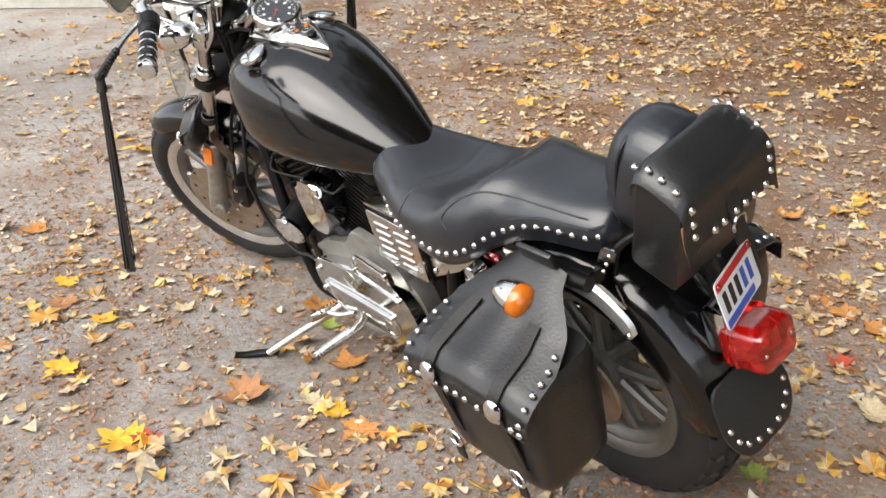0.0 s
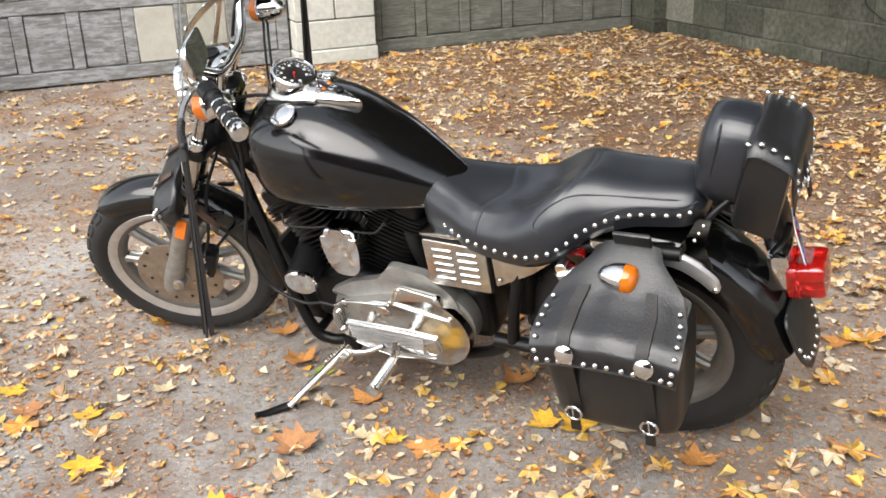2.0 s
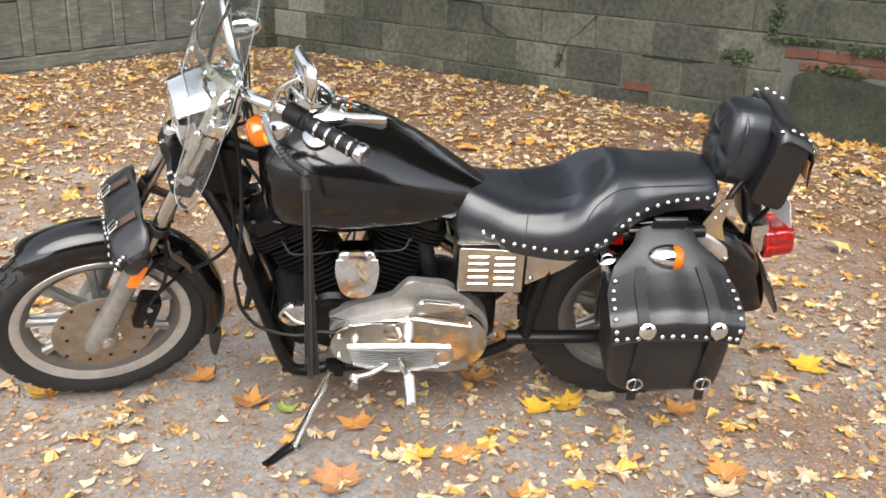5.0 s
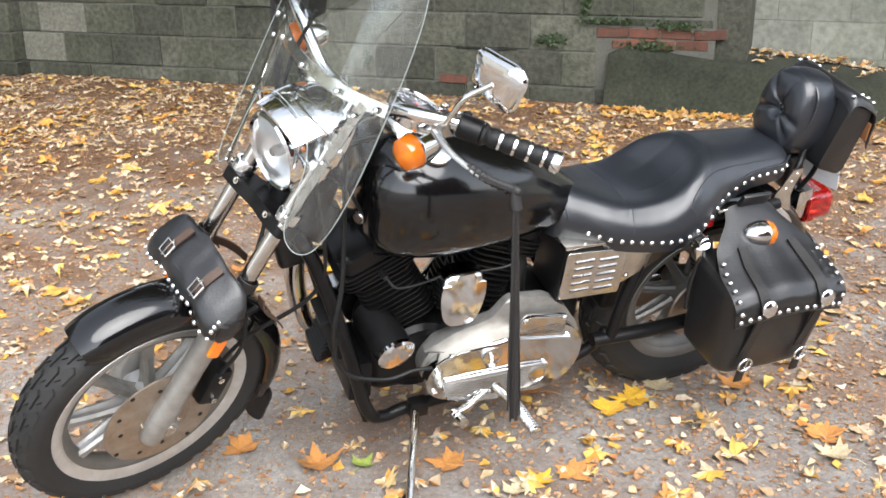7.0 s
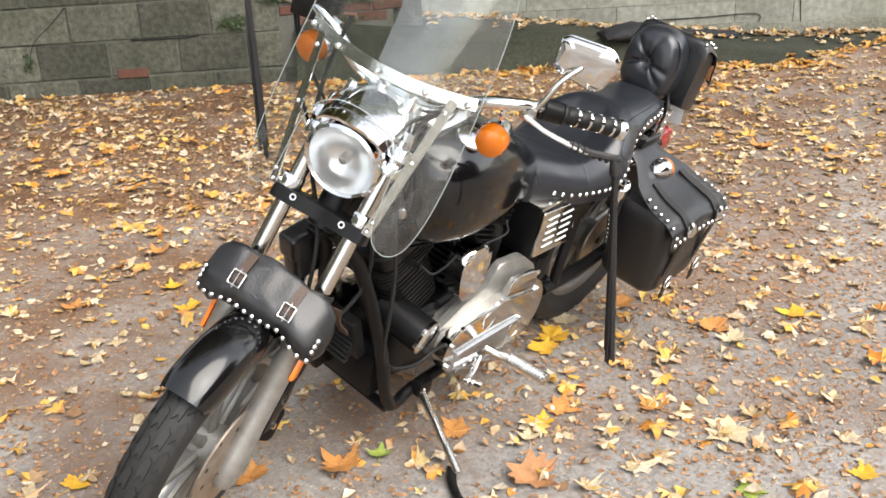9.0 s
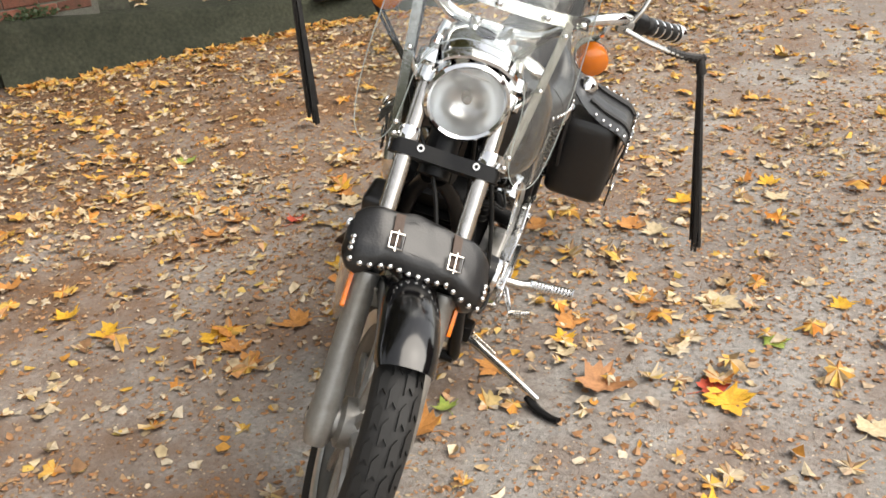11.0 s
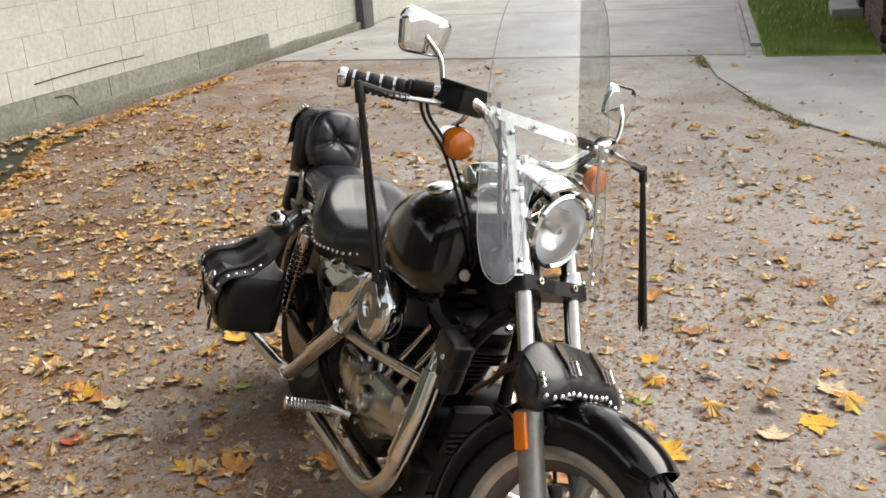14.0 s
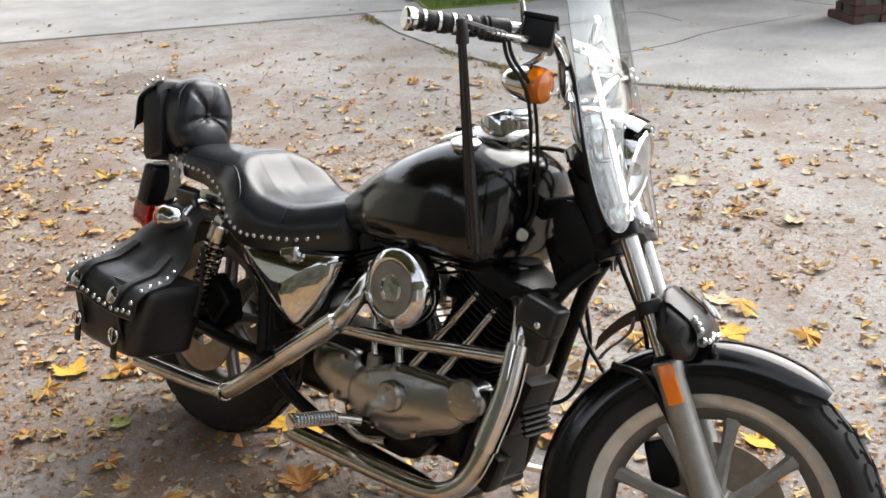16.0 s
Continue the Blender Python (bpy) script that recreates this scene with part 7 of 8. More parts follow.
# exhaust pipes
exh_f = bpart("front_exhaust_pipe", a_tube(B(), [(0.985, -0.045, 0.625), (1.045, -0.085, 0.628), (1.082, -0.118, 0.590), (1.088, -0.142, 0.48), (1.074, -0.158, 0.36), (1.048, -0.168, 0.275), (1.000, -0.176, 0.226), (0.94, -0.178, 0.208), (0.80, -0.176, 0.198), (0.52, -0.168, 0.186)], 0.0215, 18), M_CHROME_OLD, bike, "chrome front exhaust pipe sweeping low along the engine")
exh_r = bpart("rear_exhaust_pipe", a_tube(B(), [(0.615, -0.05, 0.60), (0.655, -0.12, 0.585), (0.665, -0.165, 0.545), (0.62, -0.18, 0.475), (0.48, -0.178, 0.365), (0.34, -0.173, 0.258), (0.275, -0.173, 0.213), (0.20, -0.176, 0.196), (0.08, -0.188, 0.192), (-0.085, -0.205, 0.190)], 0.0215, 18), M_CHROME_OLD, bike, "chrome rear exhaust pipe with a bend ahead of the wheel")
bpart("heat_shield", a_tube(B(), [(1.092, -0.134, 0.56), (1.092, -0.150, 0.46), (1.072, -0.164, 0.345)], 0.026, 16), M_CHROME, exh_f)
bpart("heat_shield", a_tube(B(), [(0.635, -0.184, 0.49), (0.56, -0.184, 0.43), (0.47, -0.182, 0.36)], 0.026, 16), M_CHROME, exh_r)
bpart("clamp", a_lathe(B(), (0.262, -0.174, 0.206), (-1, 0, -0.35), [(0.022, 0), (0.026, 0.001), (0.026, 0.014), (0.022, 0.015)], 18), M_CHROME, exh_r)
bpart("pipe_bore", a_cyl(B(), (-0.0855, -0.205, 0.190), (-0.0862, -0.205, 0.190), 0.018, None, 16), M_DIAL, exh_r)
bpart("pipe_bore", a_cyl(B(), (0.5195, -0.168, 0.186), (0.5188, -0.168, 0.186), 0.018, None, 16), M_DIAL, exh_f)
bpart("balance_pipe", a_tube(B(), [(0.62, -0.160, 0.468), (0.79, -0.150, 0.484), (0.927, -0.150, 0.506), (1.075, -0.142, 0.528)], 0.0145, 14), M_CHROME_OLD, bike, "chrome balance pipe between the exhausts")
# right footpeg and brake pedal
pegr = bpart("footpeg", a_tube(B(), [(0.70, -0.135, 0.268), (0.675, -0.165, 0.270), (0.660, -0.19, 0.272)], 0.0125, 12), M_CHROME_OLD, bike, "chrome ribbed footpeg")
bpart("peg_sleeve", a_lathe(B(), (0.662, -0.180, 0.272), (-0.12, -1, 0.05), prof, 16), M_CHROME, pegr)
bpart("brake_pedal", a_tube(B(), [(0.66, -0.15, 0.255), (0.76, -0.195, 0.262), (0.84, -0.20, 0.282)], 0.0085, 10), M_CHROME_OLD, bike, "chrome brake pedal arm")
# side stand
stand = bpart("side_stand", a_tube(B(), [(0.852, 0.118, 0.185), (0.875, 0.18, 0.17), (0.915, 0.275, 0.148), (0.944, 0.345, 0.130)], [0.0125, 0.0095], 12), M_CHROME_OLD, bike, "chrome side stand folded out")
foot_m = BIKE.inverted()
fp = [foot_m @ Vector(p) for p in ((0.915, 0.325, 0.020), (0.945, 0.352, 0.012), (0.972, 0.392, 0.008), (0.985, 0.418, 0.012))]
bpart("stand_foot", a_tube(B(), fp, [0.014, 0.010], 10, flat=0.7), M_BLACK, stand, "black curved stand foot")
bpart("stand_bracket", a_box(B(), (0.845, 0.115, 0.195), (0.05, 0.035, 0.045), 0.008), M_BLACK, stand)
spr = [Vector((0.86, 0.135, 0.195)) + (Vector((0.925, 0.27, 0.165)) - Vector((0.86, 0.135, 0.195))) * (k / 60) * 0.55 + Vector((0, 0.004 * math.cos(k * 0.9), 0.006 + 0.006 * math.sin(k * 0.9))) for k in range(61)]
bpart("stand_spring", a_tube(B(), spr, 0.0016, 5, smooth=False), M_CHROME_OLD, stand)

# cables and hoses
def cable(pts, r=0.0045, material=M_RUBBER, label="black control cable"):
    return bpart("cable", a_tube(B(), pts, r, 8, 10), material, bike, label)


def S_(p):
    return (BAR if p[2] > 1.03 else ST) @ Vector(p)


cable([S_((1.01, 0.255, 1.135)), S_((1.06, 0.16, 1.10)), (1.05, 0.09, 0.98), (1.05, 0.085, 0.80), (1.06, 0.125, 0.64), (1.080, 0.147, 0.54), (1.079, 0.147, 0.49), (1.070, 0.148, 0.43), (1.03, 0.15, 0.376), (0.945, 0.152, 0.348), (0.88, 0.152, 0.360), (0.82, 0.152, 0.352)], 0.0052, label="long looping clutch cable")
cable([S_((1.03, 0.20, 1.12)), S_((1.07, 0.10, 1.05)), (1.08, 0.05, 0.95), (1.02, 0.07, 0.80), (0.93, 0.05, 0.66)], label="black wiring loom from the handlebar")
cable([S_((1.03, -0.145, 1.14)), S_((1.08, -0.13, 1.02)), S_((1.13, -0.10, 0.88)), S_((1.20, 0.0, 0.74)), S_((1.27, 0.05, 0.62)), S_((1.30, 0.10, 0.50)), S_((1.36, 0.09, 0.40))], 0.0048, label="black brake hose down the fork")
cable([S_((0.985, -0.315, 1.105)), S_((0.995, -0.295, 1.065)), S_((1.015, -0.22, 0.99)), (1.04, -0.11, 0.875), (1.0, -0.06, 0.78), (0.86, -0.06, 0.68), (0.80, -0.07, 0.64)], 0.0036, label="black throttle cable")
cable([S_((0.988, -0.300, 1.105)), S_((1.0, -0.285, 1.07)), S_((1.022, -0.21, 0.995)), (1.05, -0.10, 0.875), (1.01, -0.055, 0.78), (0.88, -0.07, 0.66), (0.79, -0.075, 0.63)], 0.0036, label="black idle cable")
cable([(0.90, 0.02, 0.93), (1.03, 0.05, 0.93), (1.10, 0.05, 0.86), (1.09, 0.07, 0.6), S_((1.28, 0.06, 0.45)), S_((1.40, 0.07, 0.34))], 0.005, label="black speedometer cable")
reg = bpart("regulator", a_box(B(), (1.048, 0.0, 0.400), (0.03, 0.10, 0.13), 0.006, pose(0, 0, 0, 0, 18, 0)), M_RUBBER, bike, "black finned regulator before the engine")
for k in range(8):
    bpart("regulator_fin", a_box(B(), (1.080 - 0.004 * k, 0.0, 0.350 + 0.0115 * k), (0.016, 0.094, 0.0035), 0.001, pose(0, 0, 0, 0, 18, 0)), M_RUBBER, reg)
bpart("top_engine_mount", side_plate(rounded([(1.02, 0.69), (0.96, 0.655), (0.86, 0.64), (0.84, 0.68), (0.90, 0.70)], 0.015, 4), -0.03, 0.03, 0.004, False), M_BLACK, bike, "black top engine bracket")
bpart("coil", a_box(B(), (0.86, 0.0, 0.655), (0.09, 0.06, 0.03), 0.006), M_BLACK, bike, "black ignition coil under the tank")

# unseen black parts added to darken the open gaps round the engine
bpart("gap_filler", a_box(B(), (0.30, 0, 0.50), (0.05, 0.16, 0.28), 0.02, pose(0, 0, 0, 0, -8, 0), 3), M_BLACK, bike, "black filler mass darkening the gap behind the engine")
bpart("seat_pan", a_box(B(), (0.20, 0, 0.640), (0.56, 0.18, 0.03), 0.01), M_BLACK, bike, "black seat pan under the seat")
bpart("filler_tube", a_tube(B(), [(0.62, 0.03, 0.66), (0.60, 0.06, 0.56), (0.585, 0.05, 0.46)], 0.022, 10), M_RUBBER, bike, "black filler tube darkening the gap behind the rear cylinder")
bpart("intake_manifold", a_cyl(B(), (0.70, -0.02, 0.60), (0.87, -0.02, 0.60), 0.024, None, 16), M_BLACK, bike, "black intake manifold between the cylinders")


# ---------------- leather bags and fringes ----------------
def sheet(rows, thick):
    """A sheet through rows of points, given a thickness."""
    bm = B()
    vs = [[bm.verts.new(p) for p in r] for r in rows]
    for a, b in zip(vs, vs[1:]):
        for k in range(len(a) - 1):
            bm.faces.new([a[k], a[k + 1], b[k + 1], b[k]])
    bmesh.ops.recalc_face_normals(bm, faces=bm.faces[:])
    bmesh.ops.solidify(bm, geom=bm.faces[:], thickness=thick)
    return bm


def studs_along(pts, every, parent, nrm, r=0.0068, skip=0.0):
    P = smooth_path(pts, 10) if len(pts) > 2 else [Vector(pts[0]).lerp(Vector(pts[1]), k / 30) for k in range(31)]
    acc, nxt = 0.0, skip
    for a, b in zip(P, P[1:]):
        if acc >= nxt:
            part("stud", dome(B(), a, nrm, r, r * 0.8, 8), M_CHROME, parent)
            nxt += every
        acc += (b - a).length


def lerp_list(xs, ys, x):
    return float(np.interp(x, xs, ys))


def saddlebag(sgn, dz, dy, tilt, label, drop=0.0):
    bag = thing("saddlebag", label, "saddlebag", "saddlebags on the motorcycle",
                BIKE @ Matrix.Translation((0, 0, dz)) @ Matrix.Translation((0, 0.13 * sgn, 0.62)) @ Matrix.Rotation(radians(tilt) * sgn, 4, 'X') @ Matrix.Translation((0, -0.13 * sgn + dy * sgn, -0.62)))
    # body: soft box, wider at the top
    bm = B()
    rings = []
    for f, g in ((0.0, 0.93), (0.04, 0.985), (0.15, 1.0), (0.5, 1.01), (0.8, 1.0), (0.96, 0.985), (1.0, 0.93)):
        z = 0.318 + (0.572 - drop - 0.318) * f
        x0, x1 = -0.142 - 0.012 * f, 0.140 + 0.030 * f
        y0, y1 = 0.150, 0.338 + 0.008 * math.sin(math.pi * f)
        cx, cy, hx, hy = (x0 + x1) / 2, (y0 + y1) / 2, (x1 - x0) / 2 * g, (y1 - y0) / 2 * g
        r = []
        for k in range(36):
            a = 6.283185 * k / 36
            ca, sa = math.cos(a), math.sin(a)
            bul = 1 + 0.012 * noise.noise((k * 0.7, f * 4, 3 + sgn))
            r.append(Vector((cx + hx * math.copysign(abs(ca) ** 0.35, ca) * bul, (cy + hy * math.copysign(abs(sa) ** 0.35, sa) * bul) * sgn, z + (0.012 if f == 1.0 else 0))))
        rings.append(r)
    a_loft(bm, rings)
    bmesh.ops.subdivide_edges(bm, edges=bm.edges[:], cuts=1, smooth=0.3, use_grid_fill=True)
    part("body", bm, M_LEATHER, bag, sharp=60)
    # flap over the top, narrow at the yoke and wide at the lip
    V = [0, 0.10, 0.26, 0.45, 0.70, 0.86, 1.0]
    cy_, cz_ = [0.118, 0.150, 0.205, 0.270, 0.335, 0.357, 0.360], [0.678, 0.662 - drop * 0.2, 0.628 - drop * 0.7, 0.603 - drop, 0.585 - drop, 0.565 - drop, 0.518 - drop]
    hw_ = [0.072, 0.085, 0.142, 0.168, 0.172, 0.170, 0.163]
    def on_flap(v, u, lift=0.0):
        hw = lerp_list(V, hw_, v)
        sag = -0.010 * abs(u) ** 3 - drop * 0.12 * math.sin(u * 3.4 + 0.6) * min(1, v * 1.5) - 0.005 * math.sin(u * 5.2) ** 2 * (1 if v > 0.3 else 0)
        return Vector((0.008 + hw * u * 0.96, (lerp_list(V, cy_, v) + lift * (0.25 + 0.7 * (v > 0.8))) * sgn, lerp_list(V, cz_, v) + sag + lift * (1 if v < 0.8 else 0.3)))
    vs = [k / 22 for k in range(23)]
    us = [-1 + k / 9 for k in range(19)]
    flap = part("flap", sheet([[on_flap(v, u, 0.004) for u in us] for v in vs], 0.004), M_LEATHER, bag, "flap edged with chrome studs", sharp=60)
    up = Vector((0, 0.45 * sgn, 1))
    for e in (-0.92, 0.92):
        studs_along([on_flap(v, e, 0.009) for v in (0.38, 0.5, 0.62, 0.74, 0.84)], 0.026, flap, up)
        studs_along([on_flap(v, e, 0.009) for v in (0.88, 0.97)], 0.024, flap, (0, sgn, 0.2))
    studs_along([on_flap(0.955, u, 0.009) for u in (-0.8, -0.4, 0, 0.4, 0.8)], 0.0275, flap, (0, sgn, 0.2))
    part("piping", a_tube(B(), [on_flap(0.995, u, 0.004) for u in (-1, -0.5, 0, 0.5, 1)], 0.004, 6), M_LEATHER, flap)
    for x in (0.086, -0.086):
        u0 = x / 0.165
        rows = [[on_flap(v, u0 + d, 0.010) for d in (-0.085, 0.085)] for v in [0.30 + 0.56 * k / 8 for k in range(9)]]
        low = rows[-1]
        hang = [[Vector((x + d * 0.165, (0.368 - 0.004 * k) * sgn, 0.535 - drop - (0.026 - drop * 0.12) * k)) for d in (-0.08, 0.08)] for k in range(7)]
        st = part("strap", sheet(rows + hang, 0.004), M_STRAP, bag, "buckled leather strap", sharp=50)
        c = Vector((x, 0.371 * sgn, 0.556 - drop))
        part("concho", a_lathe(B(), c, (0, sgn, 0.35), [(0.021, 0), (0.021, 0.003), (0.015, 0.007), (0.007, 0.009), (0, 0.009)], 24), M_CHROME, st)
        rb_ = Vector((x, 0.352 * sgn, 0.368))
        part("buckle", a_tube(B(), [rb_ + Vector((0.019 * math.cos(a), 0.010 * sgn, 0.019 * math.sin(a))) for a in [6.283 * k / 14 for k in range(15)]], 0.0032, 8, smooth=False), M_CHROME, st)
        part("tongue", a_box(B(), rb_ + Vector((0, 0.012 * sgn, 0.006)), (0.004, 0.004, 0.03), 0.001), M_CHROME, st)
        part("strap_end", a_box(B(), rb_ + Vector((0, 0.004 * sgn, -0.03)), (0.024, 0.005, 0.06), 0.002), M_STRAP, st)
    # yoke over the fender rail
    part("yoke", a_box(B(), (0.0, 0.125 * sgn, 0.690), (0.085, 0.012, 0.05), 0.005, pose(0, 0, 0, -20 * sgn, 0, 0)), M_LEATHER, bag)
    part("lacing", a_tube(B(), [(0.155, 0.175 * sgn, 0.60), (0.163, 0.175 * sgn, 0.50), (0.158, 0.18 * sgn, 0.42)], 0.006, 6), M_STRAP, bag)
    return bag


saddlebag(1, 0.0, 0.0, 0, "black leather saddlebag with a studded flap and two buckled straps")
saddlebag(-1, -0.045, 0.035, 0, "slumped black leather saddlebag hanging beside the rear exhaust pipe", 0.085)

# bag behind the backrest
tail = thing("tail_bag", "boxy black leather bag with studded lid behind the backrest", "bag", matrix=BIKE @ pose(0, -0.010, 0))
bm = B()
side = rounded([(-0.200, 0.738), (-0.240, 0.926), (-0.318, 0.892), (-0.287, 0.706)], 0.018, 4)
a_loft(bm, [[Vector((x * 0.995 - 0.001, y, 0.836 + (z - 0.836) * q)) for x, z in side] for y, q in ((-0.108, 0.93), (-0.104, 0.99), (-0.06, 1.01), (0, 1.015), (0.06, 1.01), (0.104, 0.99), (0.108, 0.93))])
part("body", bm, M_LEATHER, tail, sharp=50)
lid_line = [(-0.228, 0.916), (-0.236, 0.938), (-0.256, 0.942), (-0.288, 0.928), (-0.318, 0.908), (-0.328, 0.885), (-0.328, 0.852), (-0.331, 0.812)]
P = smooth_path([(x, 0, z) for x, z in lid_line], 4)
lid = part("lid", sheet([[Vector((p.x, y, p.z - 0.020 * max(0, abs(y) - 0.105) / 0.012)) for y in (-0.119, -0.112, -0.09, -0.045, 0, 0.045, 0.09, 0.112, 0.119)] for p in P], 0.004), M_LEATHER, tail, "studded lid", sharp=60)
for sgn in (1, -1):
    studs_along([(x, 0.104 * sgn, z + 0.0005) for x, z in lid_line[1:5]], 0.026, lid, (-0.3, 0, 1))
    studs_along([(x - 0.002, 0.100 * sgn, z) for x, z in lid_line[5:]], 0.024, lid, (-1, 0, 0.1))
studs_along([(-0.334, y, 0.822) for y in (-0.08, 0, 0.08)], 0.026, lid, (-1, 0, 0.1))
part("lining", sheet([[Vector((p.x + 0.007, y, p.z - 0.003)) for y in (0.0, 0.05, 0.09, 0.115)] for p in P if p.z < 0.862 and p.x < -0.3], 0.003), M_TAN, lid, "raw tan leather underside of the lid")
part("strap", a_box(B(), (-0.334, 0.0, 0.815), (0.005, 0.03, 0.10), 0.002, pose(0, 0, 0, 0, 11, 0)), M_STRAP, tail)
part("buckle", a_tube(B(), [(-0.338, 0.016 * math.cos(a), 0.80 + 0.016 * math.sin(a)) for a in [6.283 * k / 12 for k in range(13)]], 0.003, 6, smooth=False), M_CHROME, tail)
part("lower_pouch", a_box(B(), (-0.268, -0.062, 0.640), (0.052, 0.100, 0.122), 0.016, pose(0, 0, 0, 0, 14, 0), 3), M_LEATHER, tail, "small black leather pouch under the bag")

# tool bag rolled over the fork
fb = thing("fork_bag", "black leather tool roll strapped to the fork, edged with studs", "bag", matrix=BIKE @ ST)
FBX, FBZ = 1.358, 0.672


def pinch(q):
    """How full the pouch is along its length: drawn in under the straps, full at the middle, rounded off at the ends."""
    w = 1 - 0.10 * math.exp(-((abs(q) - 0.42) / 0.13) ** 2)
    return w * (1.0 if abs(q) < 0.72 else max(0.0, 1 - ((abs(q) - 0.72) / 0.30) ** 2.2) ** 0.5)


def on_roll(a, q, lift, hang=0.35):
    g = pinch(q)
    ear = -0.030 * (max(0, abs(q) - 0.40) / 0.60) ** 1.4
    x, z = (0.041 * g + lift) * math.copysign(abs(math.cos(a)) ** 0.55, math.cos(a)), (0.024 * g + lift) * math.copysign(abs(math.sin(a)) ** 0.62, math.sin(a))
    z *= hang if z < 0 else 1.0
    return Vector((FBX + x - 0.020 * max(0, abs(q) - 0.6), 0.148 * q, FBZ + ear + z - 0.55 * x - 0.010 * q + 0.004 * noise.noise((q * 4.2, a * 1.3, 4.0))))


bm = B()
a_loft(bm, [[on_roll(6.283185 * k / 24, q, 0.0, 0.35 + 2.3 * min(1, abs(q) / 0.7) ** 2) + Vector((1, 0, 1)) * 0.009 * noise.noise((q * 3, k * 0.5, 2)) for k in range(24)] for q in (-1, -0.97, -0.88, -0.75, -0.6, -0.5, -0.4, -0.2, 0, 0.2, 0.4, 0.5, 0.6, 0.75, 0.88, 0.97, 1)])
part("body", bm, M_LEATHER, fb, sharp=70)
lipa = lambda q: -0.22 + 0.10 * abs(q) ** 3 + 0.06 * math.sin(q * 5.0 + 0.6)


def on_lid(k, q):
    """The flap: from behind the top over the front, standing off like stiff leather at its ends."""
    f = k / 16
    a = 2.5 + (lipa(q) - 2.5) * f
    off = 0.005 + 0.022 * f * max(0, abs(q) - 0.45) ** 1.5 + 0.006 * f ** 3 + 0.004 * noise.noise((q * 2.6, f * 2, 1))
    return on_roll(a, q * 0.96, off)


part("tie_strap", sheet([[Vector((1.284 - 0.077 * f, -0.072 + 0.02 * f + d * 0.2, 0.655 - 0.028 * f - 0.050 * f * f + d)) for d in (-0.013, 0.0, 0.013)] for f in [q / 8 for q in range(9)]], 0.004), M_STRAP_BROWN, fb, "brown leather tie strap")
fl = part("flap", sheet([[on_lid(k, q) for q in [-1 + j / 16 for j in range(33)]] for k in range(17)], 0.004), M_LEATHER, fb, "flap with a row of studs", sharp=60)
for k in range(15):
    q = -0.93 + 1.86 * k / 14
    p = on_lid(15, q)
    nrm = (on_lid(14, q + 0.03) - on_lid(16, q + 0.03)).cross(on_lid(15, q + 0.05) - p).normalized()
    nrm = nrm if nrm.x > 0 else -nrm
    part("stud", dome(B(), p + nrm * 0.004, nrm, 0.0062, 0.005, 8), M_CHROME, fl)
for sgn in (1, -1):
    for k in range(3):
        p = on_lid(9 + 2 * k, 0.95 * sgn)
        part("stud", dome(B(), p + Vector((0.4, 0.6 * sgn, 0.6)) * 0.004, (0.5, 0.6 * sgn, 0.6), 0.006, 0.005, 8), M_CHROME, fl)
    y = 0.41 * sgn
    rows = [[on_roll(1.80 - 0.85 * k / 10, y + d, 0.012) for d in (-0.062, 0.062)] for k in range(11)]
    st = part("strap", sheet(rows, 0.004), M_STRAP_BROWN, fb, "short brown leather strap with a square buckle", sharp=50)
    c = on_roll(1.10, y, 0.017)
    t_ = (on_roll(1.30, y, 0.017) - on_roll(0.9, y, 0.017)).normalized()
    w_ = Y * 0.0135
    loop = [c + t_ * 0.015 + w_, c + t_ * 0.015 - w_, c - t_ * 0.015 - w_, c - t_ * 0.015 + w_, c + t_ * 0.015 + w_]
    part("buckle", a_tube(B(), loop, 0.0028, 8, smooth=False), M_CHROME_OLD, st)
    part("tongue", a_tube(B(), [c + t_ * 0.022, c - t_ * 0.020], 0.0018, 6, smooth=False), M_CHROME_OLD, st)
    part("strap_tail", sheet([[Vector((1.275 - 0.03 * f + 0.01 * math.sin(f * 5), (0.118 + 0.02 * f) * sgn + d, 0.648 - 0.09 * f)) for d in (-0.011, 0.011)] for f in [k / 8 for k in range(9)]], 0.003), M_STRAP_BROWN, st)
    part("fork_strap", a_lathe(B(), FW + Vector((0.018, 0.086 * sgn, 0)) + RAKE * 0.40, RAKE, [(0.019, 0), (0.0225, 0.001), (0.0225, 0.024), (0.019, 0.025)], 18), M_STRAP, fb)

# small pouch on the right down tube
pouch = thing("tool_pouch", "small black leather pouch with a snap on the frame tube", "pouch", matrix=BIKE @ pose(1.115, -0.110, 0.590, 0, 12, 0))
part("body", a_box(B(), (0, 0, 0), (0.082, 0.052, 0.125), 0.018, None, 3), M_LEATHER, pouch)
part("flap", a_box(B(), (0.0, -0.004, 0.034), (0.088, 0.056, 0.066), 0.014, None, 3), M_LEATHER, pouch)
part("snap", dome(B(), (0.012, -0.032, 0.022), (0, -1, 0), 0.008, 0.005), M_CHROME, pouch)


